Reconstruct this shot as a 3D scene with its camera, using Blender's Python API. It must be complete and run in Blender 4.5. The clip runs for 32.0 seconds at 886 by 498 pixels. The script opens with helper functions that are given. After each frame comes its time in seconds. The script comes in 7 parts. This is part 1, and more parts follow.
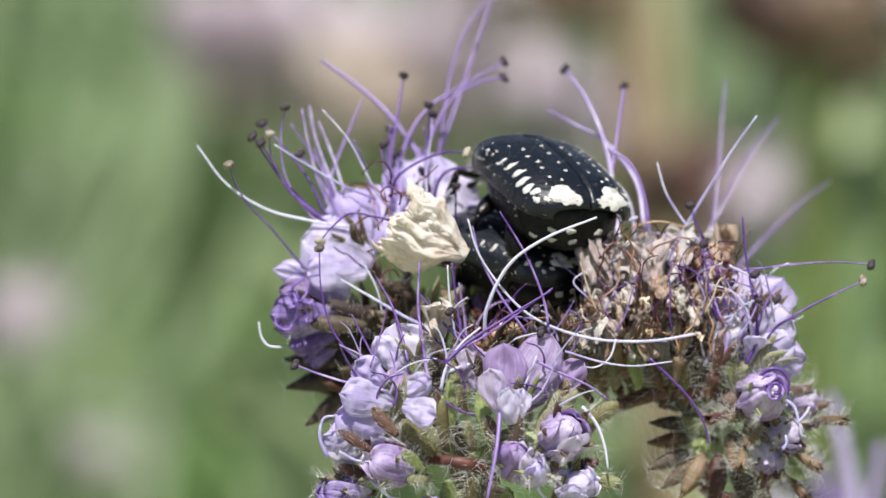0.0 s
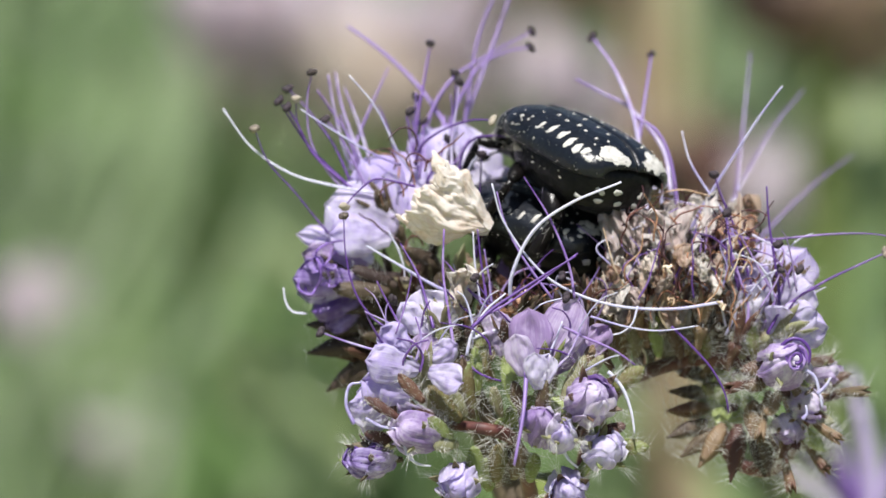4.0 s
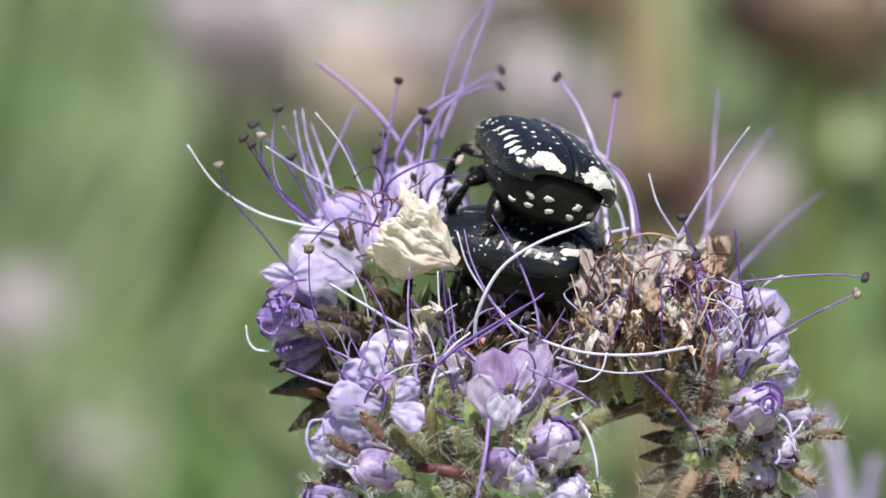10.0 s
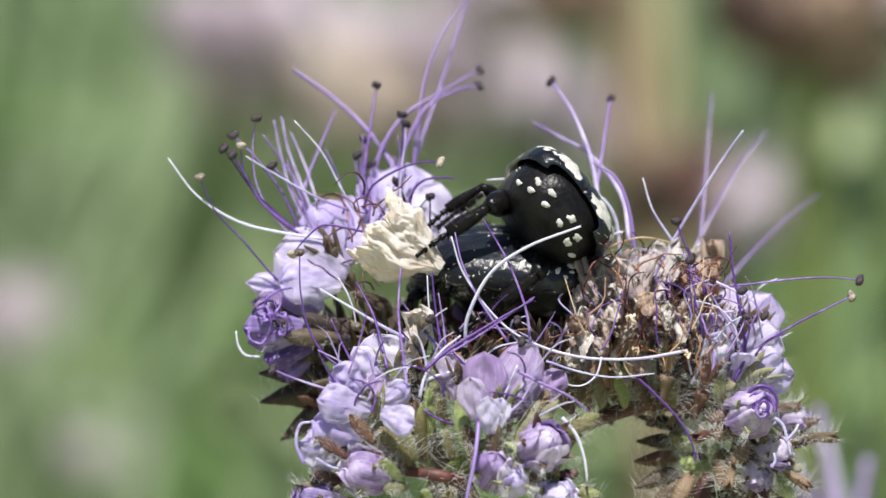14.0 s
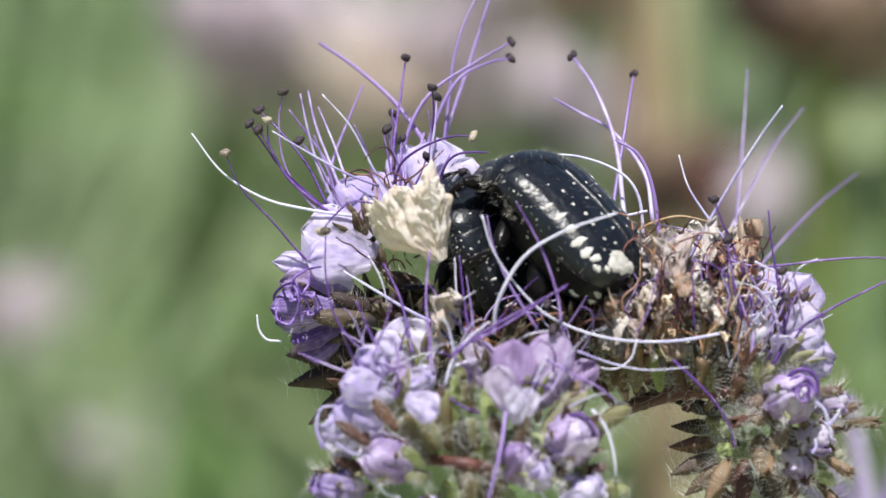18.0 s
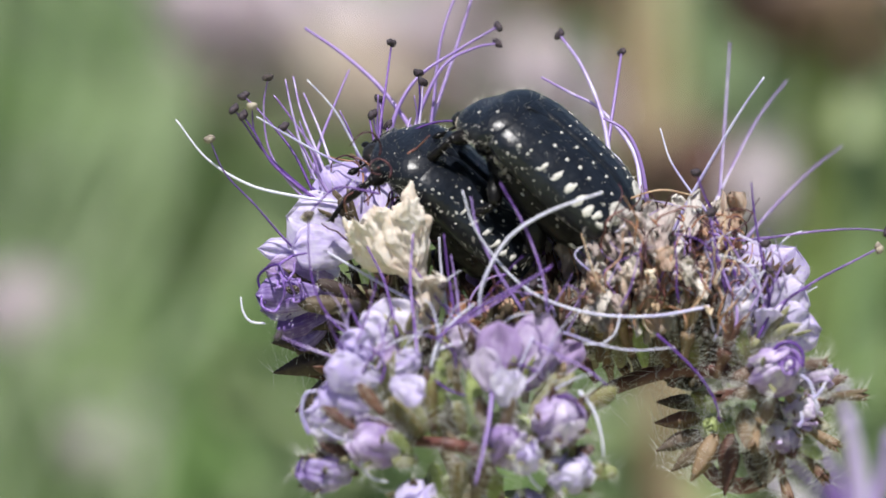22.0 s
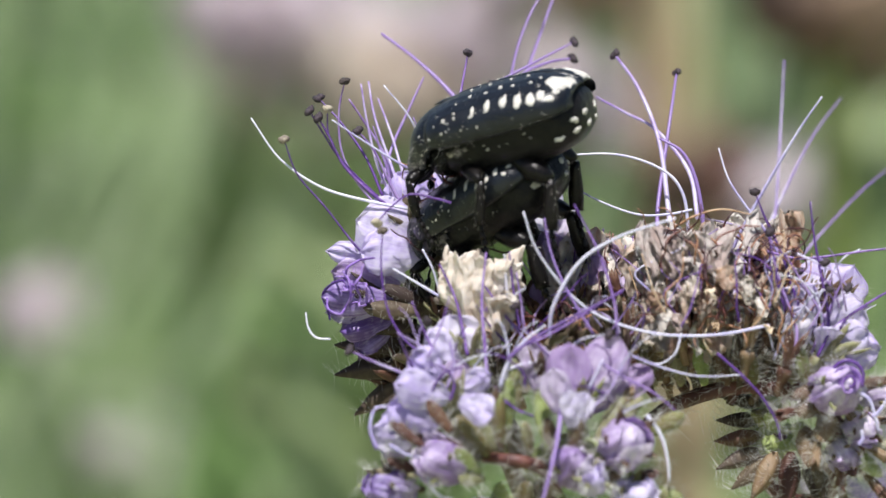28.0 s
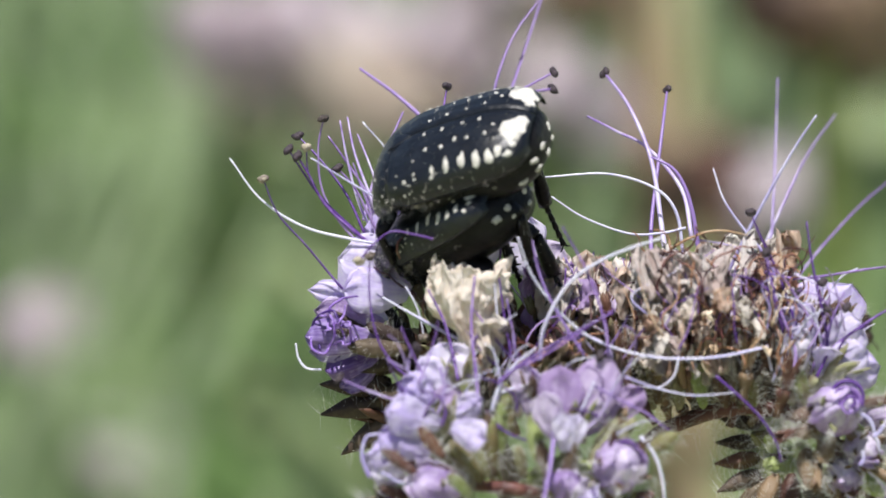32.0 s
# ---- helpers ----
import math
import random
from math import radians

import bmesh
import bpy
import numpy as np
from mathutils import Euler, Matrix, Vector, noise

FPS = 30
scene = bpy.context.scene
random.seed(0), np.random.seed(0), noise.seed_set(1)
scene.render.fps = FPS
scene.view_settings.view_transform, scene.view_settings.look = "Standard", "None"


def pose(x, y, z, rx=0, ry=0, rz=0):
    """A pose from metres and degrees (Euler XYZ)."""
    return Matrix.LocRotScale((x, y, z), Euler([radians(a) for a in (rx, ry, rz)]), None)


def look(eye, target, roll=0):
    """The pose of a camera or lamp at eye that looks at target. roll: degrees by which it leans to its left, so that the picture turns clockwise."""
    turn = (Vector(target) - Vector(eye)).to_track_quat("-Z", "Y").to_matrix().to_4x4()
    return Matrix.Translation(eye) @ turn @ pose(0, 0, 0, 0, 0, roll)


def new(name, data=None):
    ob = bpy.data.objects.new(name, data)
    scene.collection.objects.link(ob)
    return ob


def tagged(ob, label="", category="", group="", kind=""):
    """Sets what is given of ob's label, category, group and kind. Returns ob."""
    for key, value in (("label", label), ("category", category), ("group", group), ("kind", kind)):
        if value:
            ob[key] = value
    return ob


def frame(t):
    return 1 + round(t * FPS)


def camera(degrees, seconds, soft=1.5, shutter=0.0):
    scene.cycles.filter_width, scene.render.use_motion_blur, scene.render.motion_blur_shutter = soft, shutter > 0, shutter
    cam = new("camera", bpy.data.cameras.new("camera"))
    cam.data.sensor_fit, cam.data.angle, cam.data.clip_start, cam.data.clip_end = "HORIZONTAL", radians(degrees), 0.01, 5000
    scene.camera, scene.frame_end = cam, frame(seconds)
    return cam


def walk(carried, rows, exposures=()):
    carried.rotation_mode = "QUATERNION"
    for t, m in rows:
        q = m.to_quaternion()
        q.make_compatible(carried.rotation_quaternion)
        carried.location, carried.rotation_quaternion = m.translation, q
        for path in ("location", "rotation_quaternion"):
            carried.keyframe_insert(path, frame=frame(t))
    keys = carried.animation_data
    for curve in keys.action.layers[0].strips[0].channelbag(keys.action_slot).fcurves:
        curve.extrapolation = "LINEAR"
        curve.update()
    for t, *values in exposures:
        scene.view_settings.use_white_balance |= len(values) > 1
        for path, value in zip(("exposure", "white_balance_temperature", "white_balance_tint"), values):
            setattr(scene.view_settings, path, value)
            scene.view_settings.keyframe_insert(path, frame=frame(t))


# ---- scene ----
# ---------------------------------------------------------------- camera
# a hand-held macro lens, about 22 cm from a flower head 55 cm above the ground
HEAD = Vector((0.0, 0.0, 0.55))
DIST, TILT = 0.22, radians(12)
RIGHT = Vector((1, 0, 0))
AHEAD = Vector((0, math.cos(TILT), -math.sin(TILT)))
UP = Vector((0, math.sin(TILT), math.cos(TILT)))
cam = camera(12, 32.0, soft=1.5, shutter=0.45)
cam.data.dof.use_dof = True
cam.data.dof.focus_distance = 0.2128
cam.data.dof.aperture_fstop = 42
walk(cam, [
    (0, look((0.000000, -0.215192, 0.595741), (0.000000, 0.000000, 0.550000), 0.00)),
    (0.5, look((0.000160, -0.214527, 0.595323), (0.000195, 0.000650, 0.549511), -0.16)),
    (1, look((-0.000229, -0.214714, 0.595621), (-0.000291, 0.000476, 0.549872), -0.16)),
    (1.5, look((-0.000416, -0.214800, 0.595218), (-0.000523, 0.000369, 0.549367), -0.16)),
    (2, look((-0.000625, -0.215404, 0.595462), (-0.000779, -0.000228, 0.549642), -0.07)),
    (2.5, look((-0.000625, -0.215439, 0.595297), (-0.000778, -0.000272, 0.549437), 0.11)),
    (3, look((-0.000729, -0.215773, 0.594450), (-0.000912, -0.000654, 0.548369), 0.11)),
    (3.5, look((-0.000849, -0.215646, 0.594329), (-0.001062, -0.000532, 0.548224), 0.12)),
    (5.5, look((-0.001368, -0.214300, 0.594534), (-0.001720, 0.000846, 0.548575), 0.66)),
    (6, look((-0.000809, -0.214165, 0.594261), (-0.001023, 0.000967, 0.548237), 0.65)),
    (6.5, look((-0.000309, -0.214218, 0.594426), (-0.000391, 0.000921, 0.548438), 0.66)),
    (7, look((-0.000368, -0.213896, 0.594464), (-0.000470, 0.001249, 0.548503), 0.66)),
    (7.5, look((0.000037, -0.213897, 0.594585), (0.000045, 0.001254, 0.548649), 0.72)),
    (8, look((0.000638, -0.213814, 0.594554), (0.000799, 0.001335, 0.548610), 0.74)),
    (8.5, look((0.000187, -0.212764, 0.595113), (0.000235, 0.002429, 0.549372), 0.91)),
    (9, look((0.001448, -0.212948, 0.594222), (0.001813, 0.002193, 0.548242), 0.91)),
    (9.5, look((0.000196, -0.212771, 0.595206), (0.000244, 0.002426, 0.549488), 0.93)),
    (10, look((0.000388, -0.212724, 0.595426), (0.000488, 0.002485, 0.549764), 0.93)),
    (10.5, look((0.000456, -0.212779, 0.595163), (0.000574, 0.002416, 0.549437), 1.00)),
    (11, look((-0.000099, -0.213555, 0.595399), (-0.000119, 0.001644, 0.549688), 1.00)),
    (11.5, look((0.000169, -0.213888, 0.594891), (0.000212, 0.001280, 0.549036), 1.00)),
    (12, look((0.000495, -0.213712, 0.595497), (0.000629, 0.001490, 0.549798), 1.00)),
    (12.5, look((0.000493, -0.213628, 0.595038), (0.000619, 0.001549, 0.549229), 0.57)),
    (13, look((0.000817, -0.213489, 0.595702), (0.001029, 0.001725, 0.550063), 0.57)),
    (13.5, look((0.000277, -0.213265, 0.595573), (0.000349, 0.001945, 0.549917), 0.57)),
    (14, look((0.000822, -0.212646, 0.595601), (0.001026, 0.002572, 0.549981), 0.50)),
    (14.5, look((0.000846, -0.212161, 0.595007), (0.001051, 0.003031, 0.549267), 0.63)),
    (16.5, look((0.001547, -0.207674, 0.594304), (0.001919, 0.007532, 0.548628), 0.34)),
    (17, look((0.001688, -0.207339, 0.594170), (0.002100, 0.007865, 0.548483), 0.44)),
    (17.5, look((0.001112, -0.207113, 0.593528), (0.001362, 0.008061, 0.547699), 0.53)),
    (18, look((-0.000240, -0.206169, 0.593440), (-0.000351, 0.009013, 0.547648), 0.67)),
    (18.5, look((-0.000212, -0.205894, 0.592653), (-0.000320, 0.009248, 0.546676), 0.67)),
    (19, look((-0.000225, -0.205632, 0.592782), (-0.000335, 0.009520, 0.546851), 0.70)),
    (19.5, look((0.000237, -0.205483, 0.592764), (0.000250, 0.009669, 0.546831), 0.67)),
    (20, look((-0.000096, -0.205253, 0.592300), (-0.000185, 0.009878, 0.546274), 0.54)),
    (20.5, look((-0.000172, -0.204957, 0.592008), (-0.000284, 0.010163, 0.545923), 0.43)),
    (21, look((0.000009, -0.204864, 0.592345), (-0.000054, 0.010273, 0.546345), 0.43)),
    (21.5, look((0.000348, -0.204940, 0.592042), (0.000373, 0.010180, 0.545961), 0.18)),
    (22, look((0.000384, -0.204864, 0.592356), (0.000422, 0.010272, 0.546354), 0.11)),
    (22.5, look((0.000346, -0.204742, 0.592937), (0.000372, 0.010426, 0.547084), -0.15)),
    (23, look((0.000888, -0.204846, 0.592346), (0.001056, 0.010289, 0.546336), -0.23)),
    (23.5, look((0.000687, -0.204356, 0.593127), (0.000810, 0.010825, 0.547332), -0.23)),
    (24, look((0.000413, -0.204350, 0.593033), (0.000461, 0.010825, 0.547214), -0.27)),
    (24.5, look((0.000331, -0.204234, 0.593464), (0.000354, 0.010966, 0.547759), -0.34)),
    (26.5, look((-0.001364, -0.206681, 0.593976), (-0.001778, 0.008519, 0.548274), 0.55)),
    (27, look((-0.000740, -0.206326, 0.593410), (-0.000998, 0.008846, 0.547577), 0.36)),
    (27.5, look((-0.000504, -0.206754, 0.592403), (-0.000694, 0.008357, 0.546280), 0.33)),
    (28, look((-0.002181, -0.205665, 0.593209), (-0.002817, 0.009502, 0.547356), 0.23)),
    (28.5, look((-0.002093, -0.205227, 0.592869), (-0.002710, 0.009928, 0.546958), 0.17)),
    (29, look((-0.001554, -0.205508, 0.591714), (-0.002036, 0.009581, 0.545491), 0.17)),
    (29.5, look((-0.001099, -0.205439, 0.592011), (-0.001456, 0.009666, 0.545861), -0.02)),
    (30, look((-0.001578, -0.205102, 0.593615), (-0.002062, 0.010091, 0.547879), -0.40)),
    (30.5, look((-0.002394, -0.204945, 0.594663), (-0.003111, 0.010307, 0.549209), -0.91)),
    (31, look((-0.001489, -0.205026, 0.594213), (-0.001967, 0.010202, 0.548643), -1.07)),
    (31.5, look((-0.001319, -0.205630, 0.594710), (-0.001763, 0.009613, 0.549211), -1.08)),
    (32, look((-0.001711, -0.203974, 0.593953), (-0.002272, 0.011249, 0.548363), -1.09)),
])

# ---------------------------------------------------------------- light
world = bpy.data.worlds.new("sky")
scene.world = world
world.use_nodes = True
wn = world.node_tree
sky = wn.nodes.new("ShaderNodeTexSky")
sky.sky_type = "NISHITA"
sky.sun_disc = False
SUN_TO = Vector((-0.06, -0.32, 0.93)).normalized()
sky.sun_elevation = math.asin(SUN_TO.z)
sky.sun_rotation = math.atan2(SUN_TO.x, SUN_TO.y)
wn.links.new(sky.outputs[0], wn.nodes["Background"].inputs[0])
wn.nodes["Background"].inputs[1].default_value = 0.058
lamp = bpy.data.lights.new("sun", "SUN")
lamp.energy, lamp.angle, lamp.color = 4.95, radians(0.53), (1.0, 0.97, 0.95)
new("sun", lamp).matrix_world = look(SUN_TO * 5, (0, 0, 0))
scene.view_settings.exposure = 0.45

# ---------------------------------------------------------------- materials


def mat(name, colors, rough=0.5, scale=800, bump=0.0, bump_scale=3000, translucent=0.0, metal=0.0, coat=0.0, spread=(0.35, 0.65), by_object=0.0, stretch=None, spec=0.5, vein=0.0, fade=None, crinkle=0.0):
    """A surface whose colour runs through the colours by noise at two sizes, with fine relief."""
    m = bpy.data.materials.new(name)
    m.use_nodes = True
    n, l = m.node_tree.nodes, m.node_tree.links
    p = n["Principled BSDF"]
    co = n.new("ShaderNodeTexCoord")
    src = co.outputs["Object"]
    if stretch:
        mp = n.new("ShaderNodeMapping")
        mp.inputs["Scale"].default_value = stretch
        l.new(src, mp.inputs["Vector"])
        src = mp.outputs[0]
    big = n.new("ShaderNodeTexNoise")
    big.inputs["Scale"].default_value, big.inputs["Detail"].default_value = scale, 3
    fine = n.new("ShaderNodeTexNoise")
    fine.inputs["Scale"].default_value, fine.inputs["Detail"].default_value = scale * 6, 4
    for t in (big, fine):
        l.new(src, t.inputs["Vector"])
    mix = n.new("ShaderNodeMath")
    mix.operation = "MULTIPLY_ADD"
    mix.inputs[1].default_value = 0.35
    l.new(fine.outputs["Fac"], mix.inputs[0])
    sub = n.new("ShaderNodeMath")
    sub.operation = "MULTIPLY"
    sub.inputs[1].default_value = 0.65
    l.new(big.outputs["Fac"], sub.inputs[0])
    l.new(sub.outputs[0], mix.inputs[2])
    fac = mix.outputs[0]
    if by_object:
        info = n.new("ShaderNodeObjectInfo")
        add = n.new("ShaderNodeMath")
        add.operation = "MULTIPLY_ADD"
        add.inputs[1].default_value = by_object
        l.new(info.outputs["Random"], add.inputs[0])
        sh = n.new("ShaderNodeMath")
        sh.operation = "SUBTRACT"
        sh.inputs[1].default_value = by_object / 2
        l.new(fac, sh.inputs[0])
        l.new(sh.outputs[0], add.inputs[2])
        fac = add.outputs[0]
    span = None
    if vein or fade:
        span = n.new("ShaderNodeAttribute")
        span.attribute_name = "span"
    if vein:
        vm = n.new("ShaderNodeMapping")
        vm.inputs["Scale"].default_value = (1.3, 11, 1)
        l.new(span.outputs["Vector"], vm.inputs["Vector"])
        vt = n.new("ShaderNodeTexNoise")
        vt.inputs["Scale"].default_value, vt.inputs["Detail"].default_value = 1.0, 3
        l.new(vm.outputs[0], vt.inputs["Vector"])
        va = n.new("ShaderNodeMath")
        va.operation = "MULTIPLY_ADD"
        va.inputs[1].default_value = vein
        l.new(vt.outputs["Fac"], va.inputs[0])
        vs = n.new("ShaderNodeMath")
        vs.operation = "SUBTRACT"
        vs.inputs[1].default_value = vein / 2
        l.new(fac, vs.inputs[0])
        l.new(vs.outputs[0], va.inputs[2])
        fac = va.outputs[0]
    if fade:
        sx = n.new("ShaderNodeSeparateXYZ")
        l.new(span.outputs["Vector"], sx.inputs[0])
        fa = n.new("ShaderNodeMath")
        fa.operation = "MULTIPLY_ADD"
        fa.inputs[1].default_value = fade
        l.new(sx.outputs[0], fa.inputs[0])
        l.new(fac, fa.inputs[2])
        fac = fa.outputs[0]
    ramp = n.new("ShaderNodeValToRGB")
    e = ramp.color_ramp.elements
    for i, c in enumerate(colors):
        pos = spread[0] + (spread[1] - spread[0]) * (i / max(1, len(colors) - 1))
        el = e[i] if i < 2 else e.new(pos)
        el.position, el.color = pos, (*c, 1)
    l.new(fac, ramp.inputs[0])
    l.new(ramp.outputs[0], p.inputs["Base Color"])
    p.inputs["Roughness"].default_value = rough
    p.inputs["Metallic"].default_value = metal
    p.inputs["Coat Weight"].default_value = coat
    p.inputs["Specular IOR Level"].default_value = spec
    if bump:
        bt = n.new("ShaderNodeTexNoise")
        bt.inputs["Scale"].default_value, bt.inputs["Detail"].default_value = bump_scale, 3
        l.new(src, bt.inputs["Vector"])
        b = n.new("ShaderNodeBump")
        b.inputs["Strength"].default_value, b.inputs["Distance"].default_value = bump, 0.00008
        l.new(bt.outputs["Fac"], b.inputs["Height"])
        l.new(b.outputs[0], p.inputs["Normal"])
        if crinkle:
            cm = n.new("ShaderNodeMapping")
            cm.inputs["Scale"].default_value = (3, 15, 1)
            l.new(span.outputs["Vector"], cm.inputs["Vector"])
            ct = n.new("ShaderNodeTexNoise")
            ct.inputs["Scale"].default_value, ct.inputs["Detail"].default_value = 1.0, 4
            l.new(cm.outputs[0], ct.inputs["Vector"])
            cb = n.new("ShaderNodeBump")
            cb.inputs["Strength"].default_value, cb.inputs["Distance"].default_value = crinkle, 0.0003
            l.new(ct.outputs["Fac"], cb.inputs["Height"])
            l.new(b.outputs[0], cb.inputs["Normal"])
            l.new(cb.outputs[0], p.inputs["Normal"])
    if translucent:
        tr = n.new("ShaderNodeBsdfTranslucent")
        l.new(ramp.outputs[0], tr.inputs["Color"])
        ms = n.new("ShaderNodeMixShader")
        ms.inputs[0].default_value = translucent
        l.new(p.outputs[0], ms.inputs[1])
        l.new(tr.outputs[0], ms.inputs[2])
        l.new(ms.outputs[0], n["Material Output"].inputs["Surface"])
    return m


LILAC = mat("petal_lilac", [(0.54, 0.40, 0.67), (0.70, 0.59, 0.81), (0.85, 0.78, 0.92)], 0.36, 500, 0.3, 2500, 0.58, by_object=0.35, vein=0.6, crinkle=0.5, spec=0.6)
PALE = mat("petal_pale", [(0.68, 0.59, 0.88), (0.84, 0.79, 0.96), (0.92, 0.89, 0.98)], 0.42, 500, 0.2, 2500, 0.56, by_object=0.25, vein=0.3, crinkle=0.3, spec=0.45)
MAUVE = mat("bud_mauve", [(0.44, 0.31, 0.60), (0.67, 0.56, 0.79), (0.87, 0.81, 0.93)], 0.4, 700, 0.3, 2500, 0.5, by_object=0.3, vein=0.4, crinkle=0.2, spec=0.5)
DUSK = mat("petal_dusky", [(0.18, 0.10, 0.36), (0.38, 0.28, 0.60), (0.62, 0.54, 0.80)], 0.4, 500, 0.2, 2500, 0.4, by_object=0.3, vein=0.4)
PURPLE = mat("filament_purple", [(0.12, 0.05, 0.26), (0.26, 0.14, 0.46), (0.46, 0.33, 0.66)], 0.35, 700, 0.2, 6000, 0.15, by_object=0.5, fade=-0.16)
VIOLET = mat("filament_violet", [(0.40, 0.27, 0.62), (0.60, 0.49, 0.79), (0.80, 0.74, 0.91)], 0.32, 700, 0.2, 6000, 0.4, by_object=0.45, fade=-0.22)
WHITE = mat("style_white", [(0.40, 0.32, 0.66), (0.60, 0.57, 0.82), (0.82, 0.81, 0.94)], 0.28, 700, 0.2, 6000, 0.25, by_object=0.3, fade=0.2)
STRAW = mat("style_straw", [(0.50, 0.28, 0.15), (0.78, 0.58, 0.38), (0.90, 0.80, 0.66)], 0.45, 900, 0.2, 6000, 0.4, by_object=0.3)
DARK = mat("anther_dark", [(0.012, 0.01, 0.016), (0.06, 0.04, 0.05)], 0.7, 3000, 0.8, 9000)
POLLEN = mat("anther_pollen", [(0.05, 0.038, 0.035), (0.15, 0.12, 0.10), (0.40, 0.35, 0.27)], 0.8, 3000, 0.8, 9000, by_object=0.5)
DEEP = mat("filament_deep_purple", [(0.06, 0.02, 0.18), (0.16, 0.07, 0.36), (0.34, 0.22, 0.58)], 0.35, 700, 0.2, 6000, 0.1, by_object=0.5)
CRUMB = mat("anther_cream", [(0.42, 0.30, 0.19), (0.64, 0.51, 0.36), (0.78, 0.68, 0.53)], 0.7, 3000, 0.8, 7000, by_object=0.4)
SEPAL = mat("sepal_green", [(0.13, 0.075, 0.05), (0.21, 0.17, 0.10), (0.33, 0.33, 0.18)], 0.6, 500, 0.5, 3000, 0.25, by_object=0.4)
SEPAL_LEAF = mat("sepal_fresh", [(0.20, 0.16, 0.07), (0.28, 0.34, 0.12), (0.42, 0.50, 0.20)], 0.55, 500, 0.5, 3000, 0.35, by_object=0.3, vein=0.3)
SEPAL_RED = mat("sepal_reddish", [(0.075, 0.030, 0.024), (0.145, 0.070, 0.048), (0.22, 0.15, 0.085)], 0.6, 500, 0.5, 3000, 0.15, by_object=0.4)
# dark brown sepals; the same colour also stands in for shade inside the head
SEPAL_DARK_SHADE = mat("sepal_dark_shade", [(0.035, 0.02, 0.016), (0.075, 0.052, 0.034), (0.13, 0.10, 0.062)], 0.65, 500, 0.5, 3000, 0.1, by_object=0.3)
STEM = mat("stem_reddish", [(0.05, 0.017, 0.015), (0.115, 0.038, 0.031), (0.17, 0.09, 0.05)], 0.55, 400, 0.5, 3000, stretch=(1, 1, 0.3))
STEM_GREEN = mat("stem_green", [(0.10, 0.13, 0.03), (0.24, 0.30, 0.08)], 0.55, 300, 0.4, 3000)
HAIR = mat("plant_hair", [(0.82, 0.81, 0.78), (0.94, 0.93, 0.92)], 0.18, 900, translucent=0.45, spec=0.8)
DRY = mat("petal_dry", [(0.78, 0.63, 0.50), (0.92, 0.83, 0.73), (0.97, 0.93, 0.88)], 0.30, 900, 1.0, 1800, 0.42, by_object=0.2, spread=(0.22, 0.58), vein=0.16, crinkle=0.8)
PAPER = mat("petal_papery", [(0.70, 0.50, 0.38), (0.90, 0.75, 0.63), (0.97, 0.91, 0.84)], 0.34, 450, 0.8, 2500, 0.55, by_object=0.3, vein=0.35, crinkle=0.9)
BLEACHED = mat("petal_bleached", [(0.74, 0.62, 0.58), (0.88, 0.82, 0.79), (0.95, 0.93, 0.91)], 0.32, 450, 0.6, 2500, 0.5, by_object=0.25, vein=0.3, crinkle=0.8)
BROWN = mat("dry_brown", [(0.42, 0.20, 0.11), (0.74, 0.48, 0.31), (0.93, 0.76, 0.60)], 0.36, 500, 0.6, 3000, 0.5, by_object=0.6)
CURL = mat("filament_withered", [(0.05, 0.012, 0.02), (0.15, 0.05, 0.04), (0.36, 0.18, 0.10)], 0.5, 600, 0.3, 6000, by_object=0.5)
SHELL = mat("beetle_shell", [(0.004, 0.005, 0.008), (0.010, 0.013, 0.019)], 0.33, 900, 0.6, 3400, spec=0.4, coat=0.1)
SHELL_SIDE = mat("beetle_underside", [(0.004, 0.004, 0.005), (0.014, 0.013, 0.013)], 0.34, 900, 0.9, 2600, spec=0.18)
LEG = mat("beetle_leg", [(0.003, 0.003, 0.003), (0.010, 0.008, 0.008)], 0.28, 900, 0.7, 3000, spec=0.22)
SPOT = mat("beetle_spot", [(0.30, 0.29, 0.26), (0.60, 0.58, 0.53)], 0.85, 1500, 0.6, 6000, spread=(0.3, 0.55))
SPOT_DIM = mat("beetle_scale", [(0.10, 0.095, 0.08), (0.34, 0.31, 0.26), (0.60, 0.57, 0.50)], 0.85, 2500, 0.8, 7000, spread=(0.35, 0.62))
BRISTLE = mat("beetle_bristle", [(0.45, 0.42, 0.36), (0.72, 0.70, 0.64)], 0.4, 900, translucent=0.3)
BEE_FUR = mat("bee_fur", [(0.06, 0.035, 0.016), (0.19, 0.12, 0.055), (0.38, 0.27, 0.14)], 0.85, 900, 0.9, 3000)
BEE_BAND = mat("bee_band", [(0.13, 0.09, 0.05), (0.40, 0.31, 0.19)], 0.8, 900, 0.7, 3000)
BEE_DARK = mat("bee_dark", [(0.012, 0.008, 0.006), (0.05, 0.03, 0.02)], 0.4, 900, 0.6, 3000)
GRASS = mat("meadow_blade", [(0.215, 0.30, 0.12), (0.375, 0.48, 0.26), (0.53, 0.59, 0.41)], 0.6, 5, 0.2, 300, 0.35)
LEAF = mat("meadow_leaf", [(0.15, 0.25, 0.08), (0.29, 0.40, 0.16), (0.46, 0.53, 0.29)], 0.55, 20, 0.4, 300, 0.3, by_object=0.4)
HEAD_FAR = mat("far_flower", [(0.66, 0.56, 0.61), (0.79, 0.71, 0.75), (0.87, 0.81, 0.83)], 0.6, 60, 0.3, 900, 0.55, by_object=0.3)
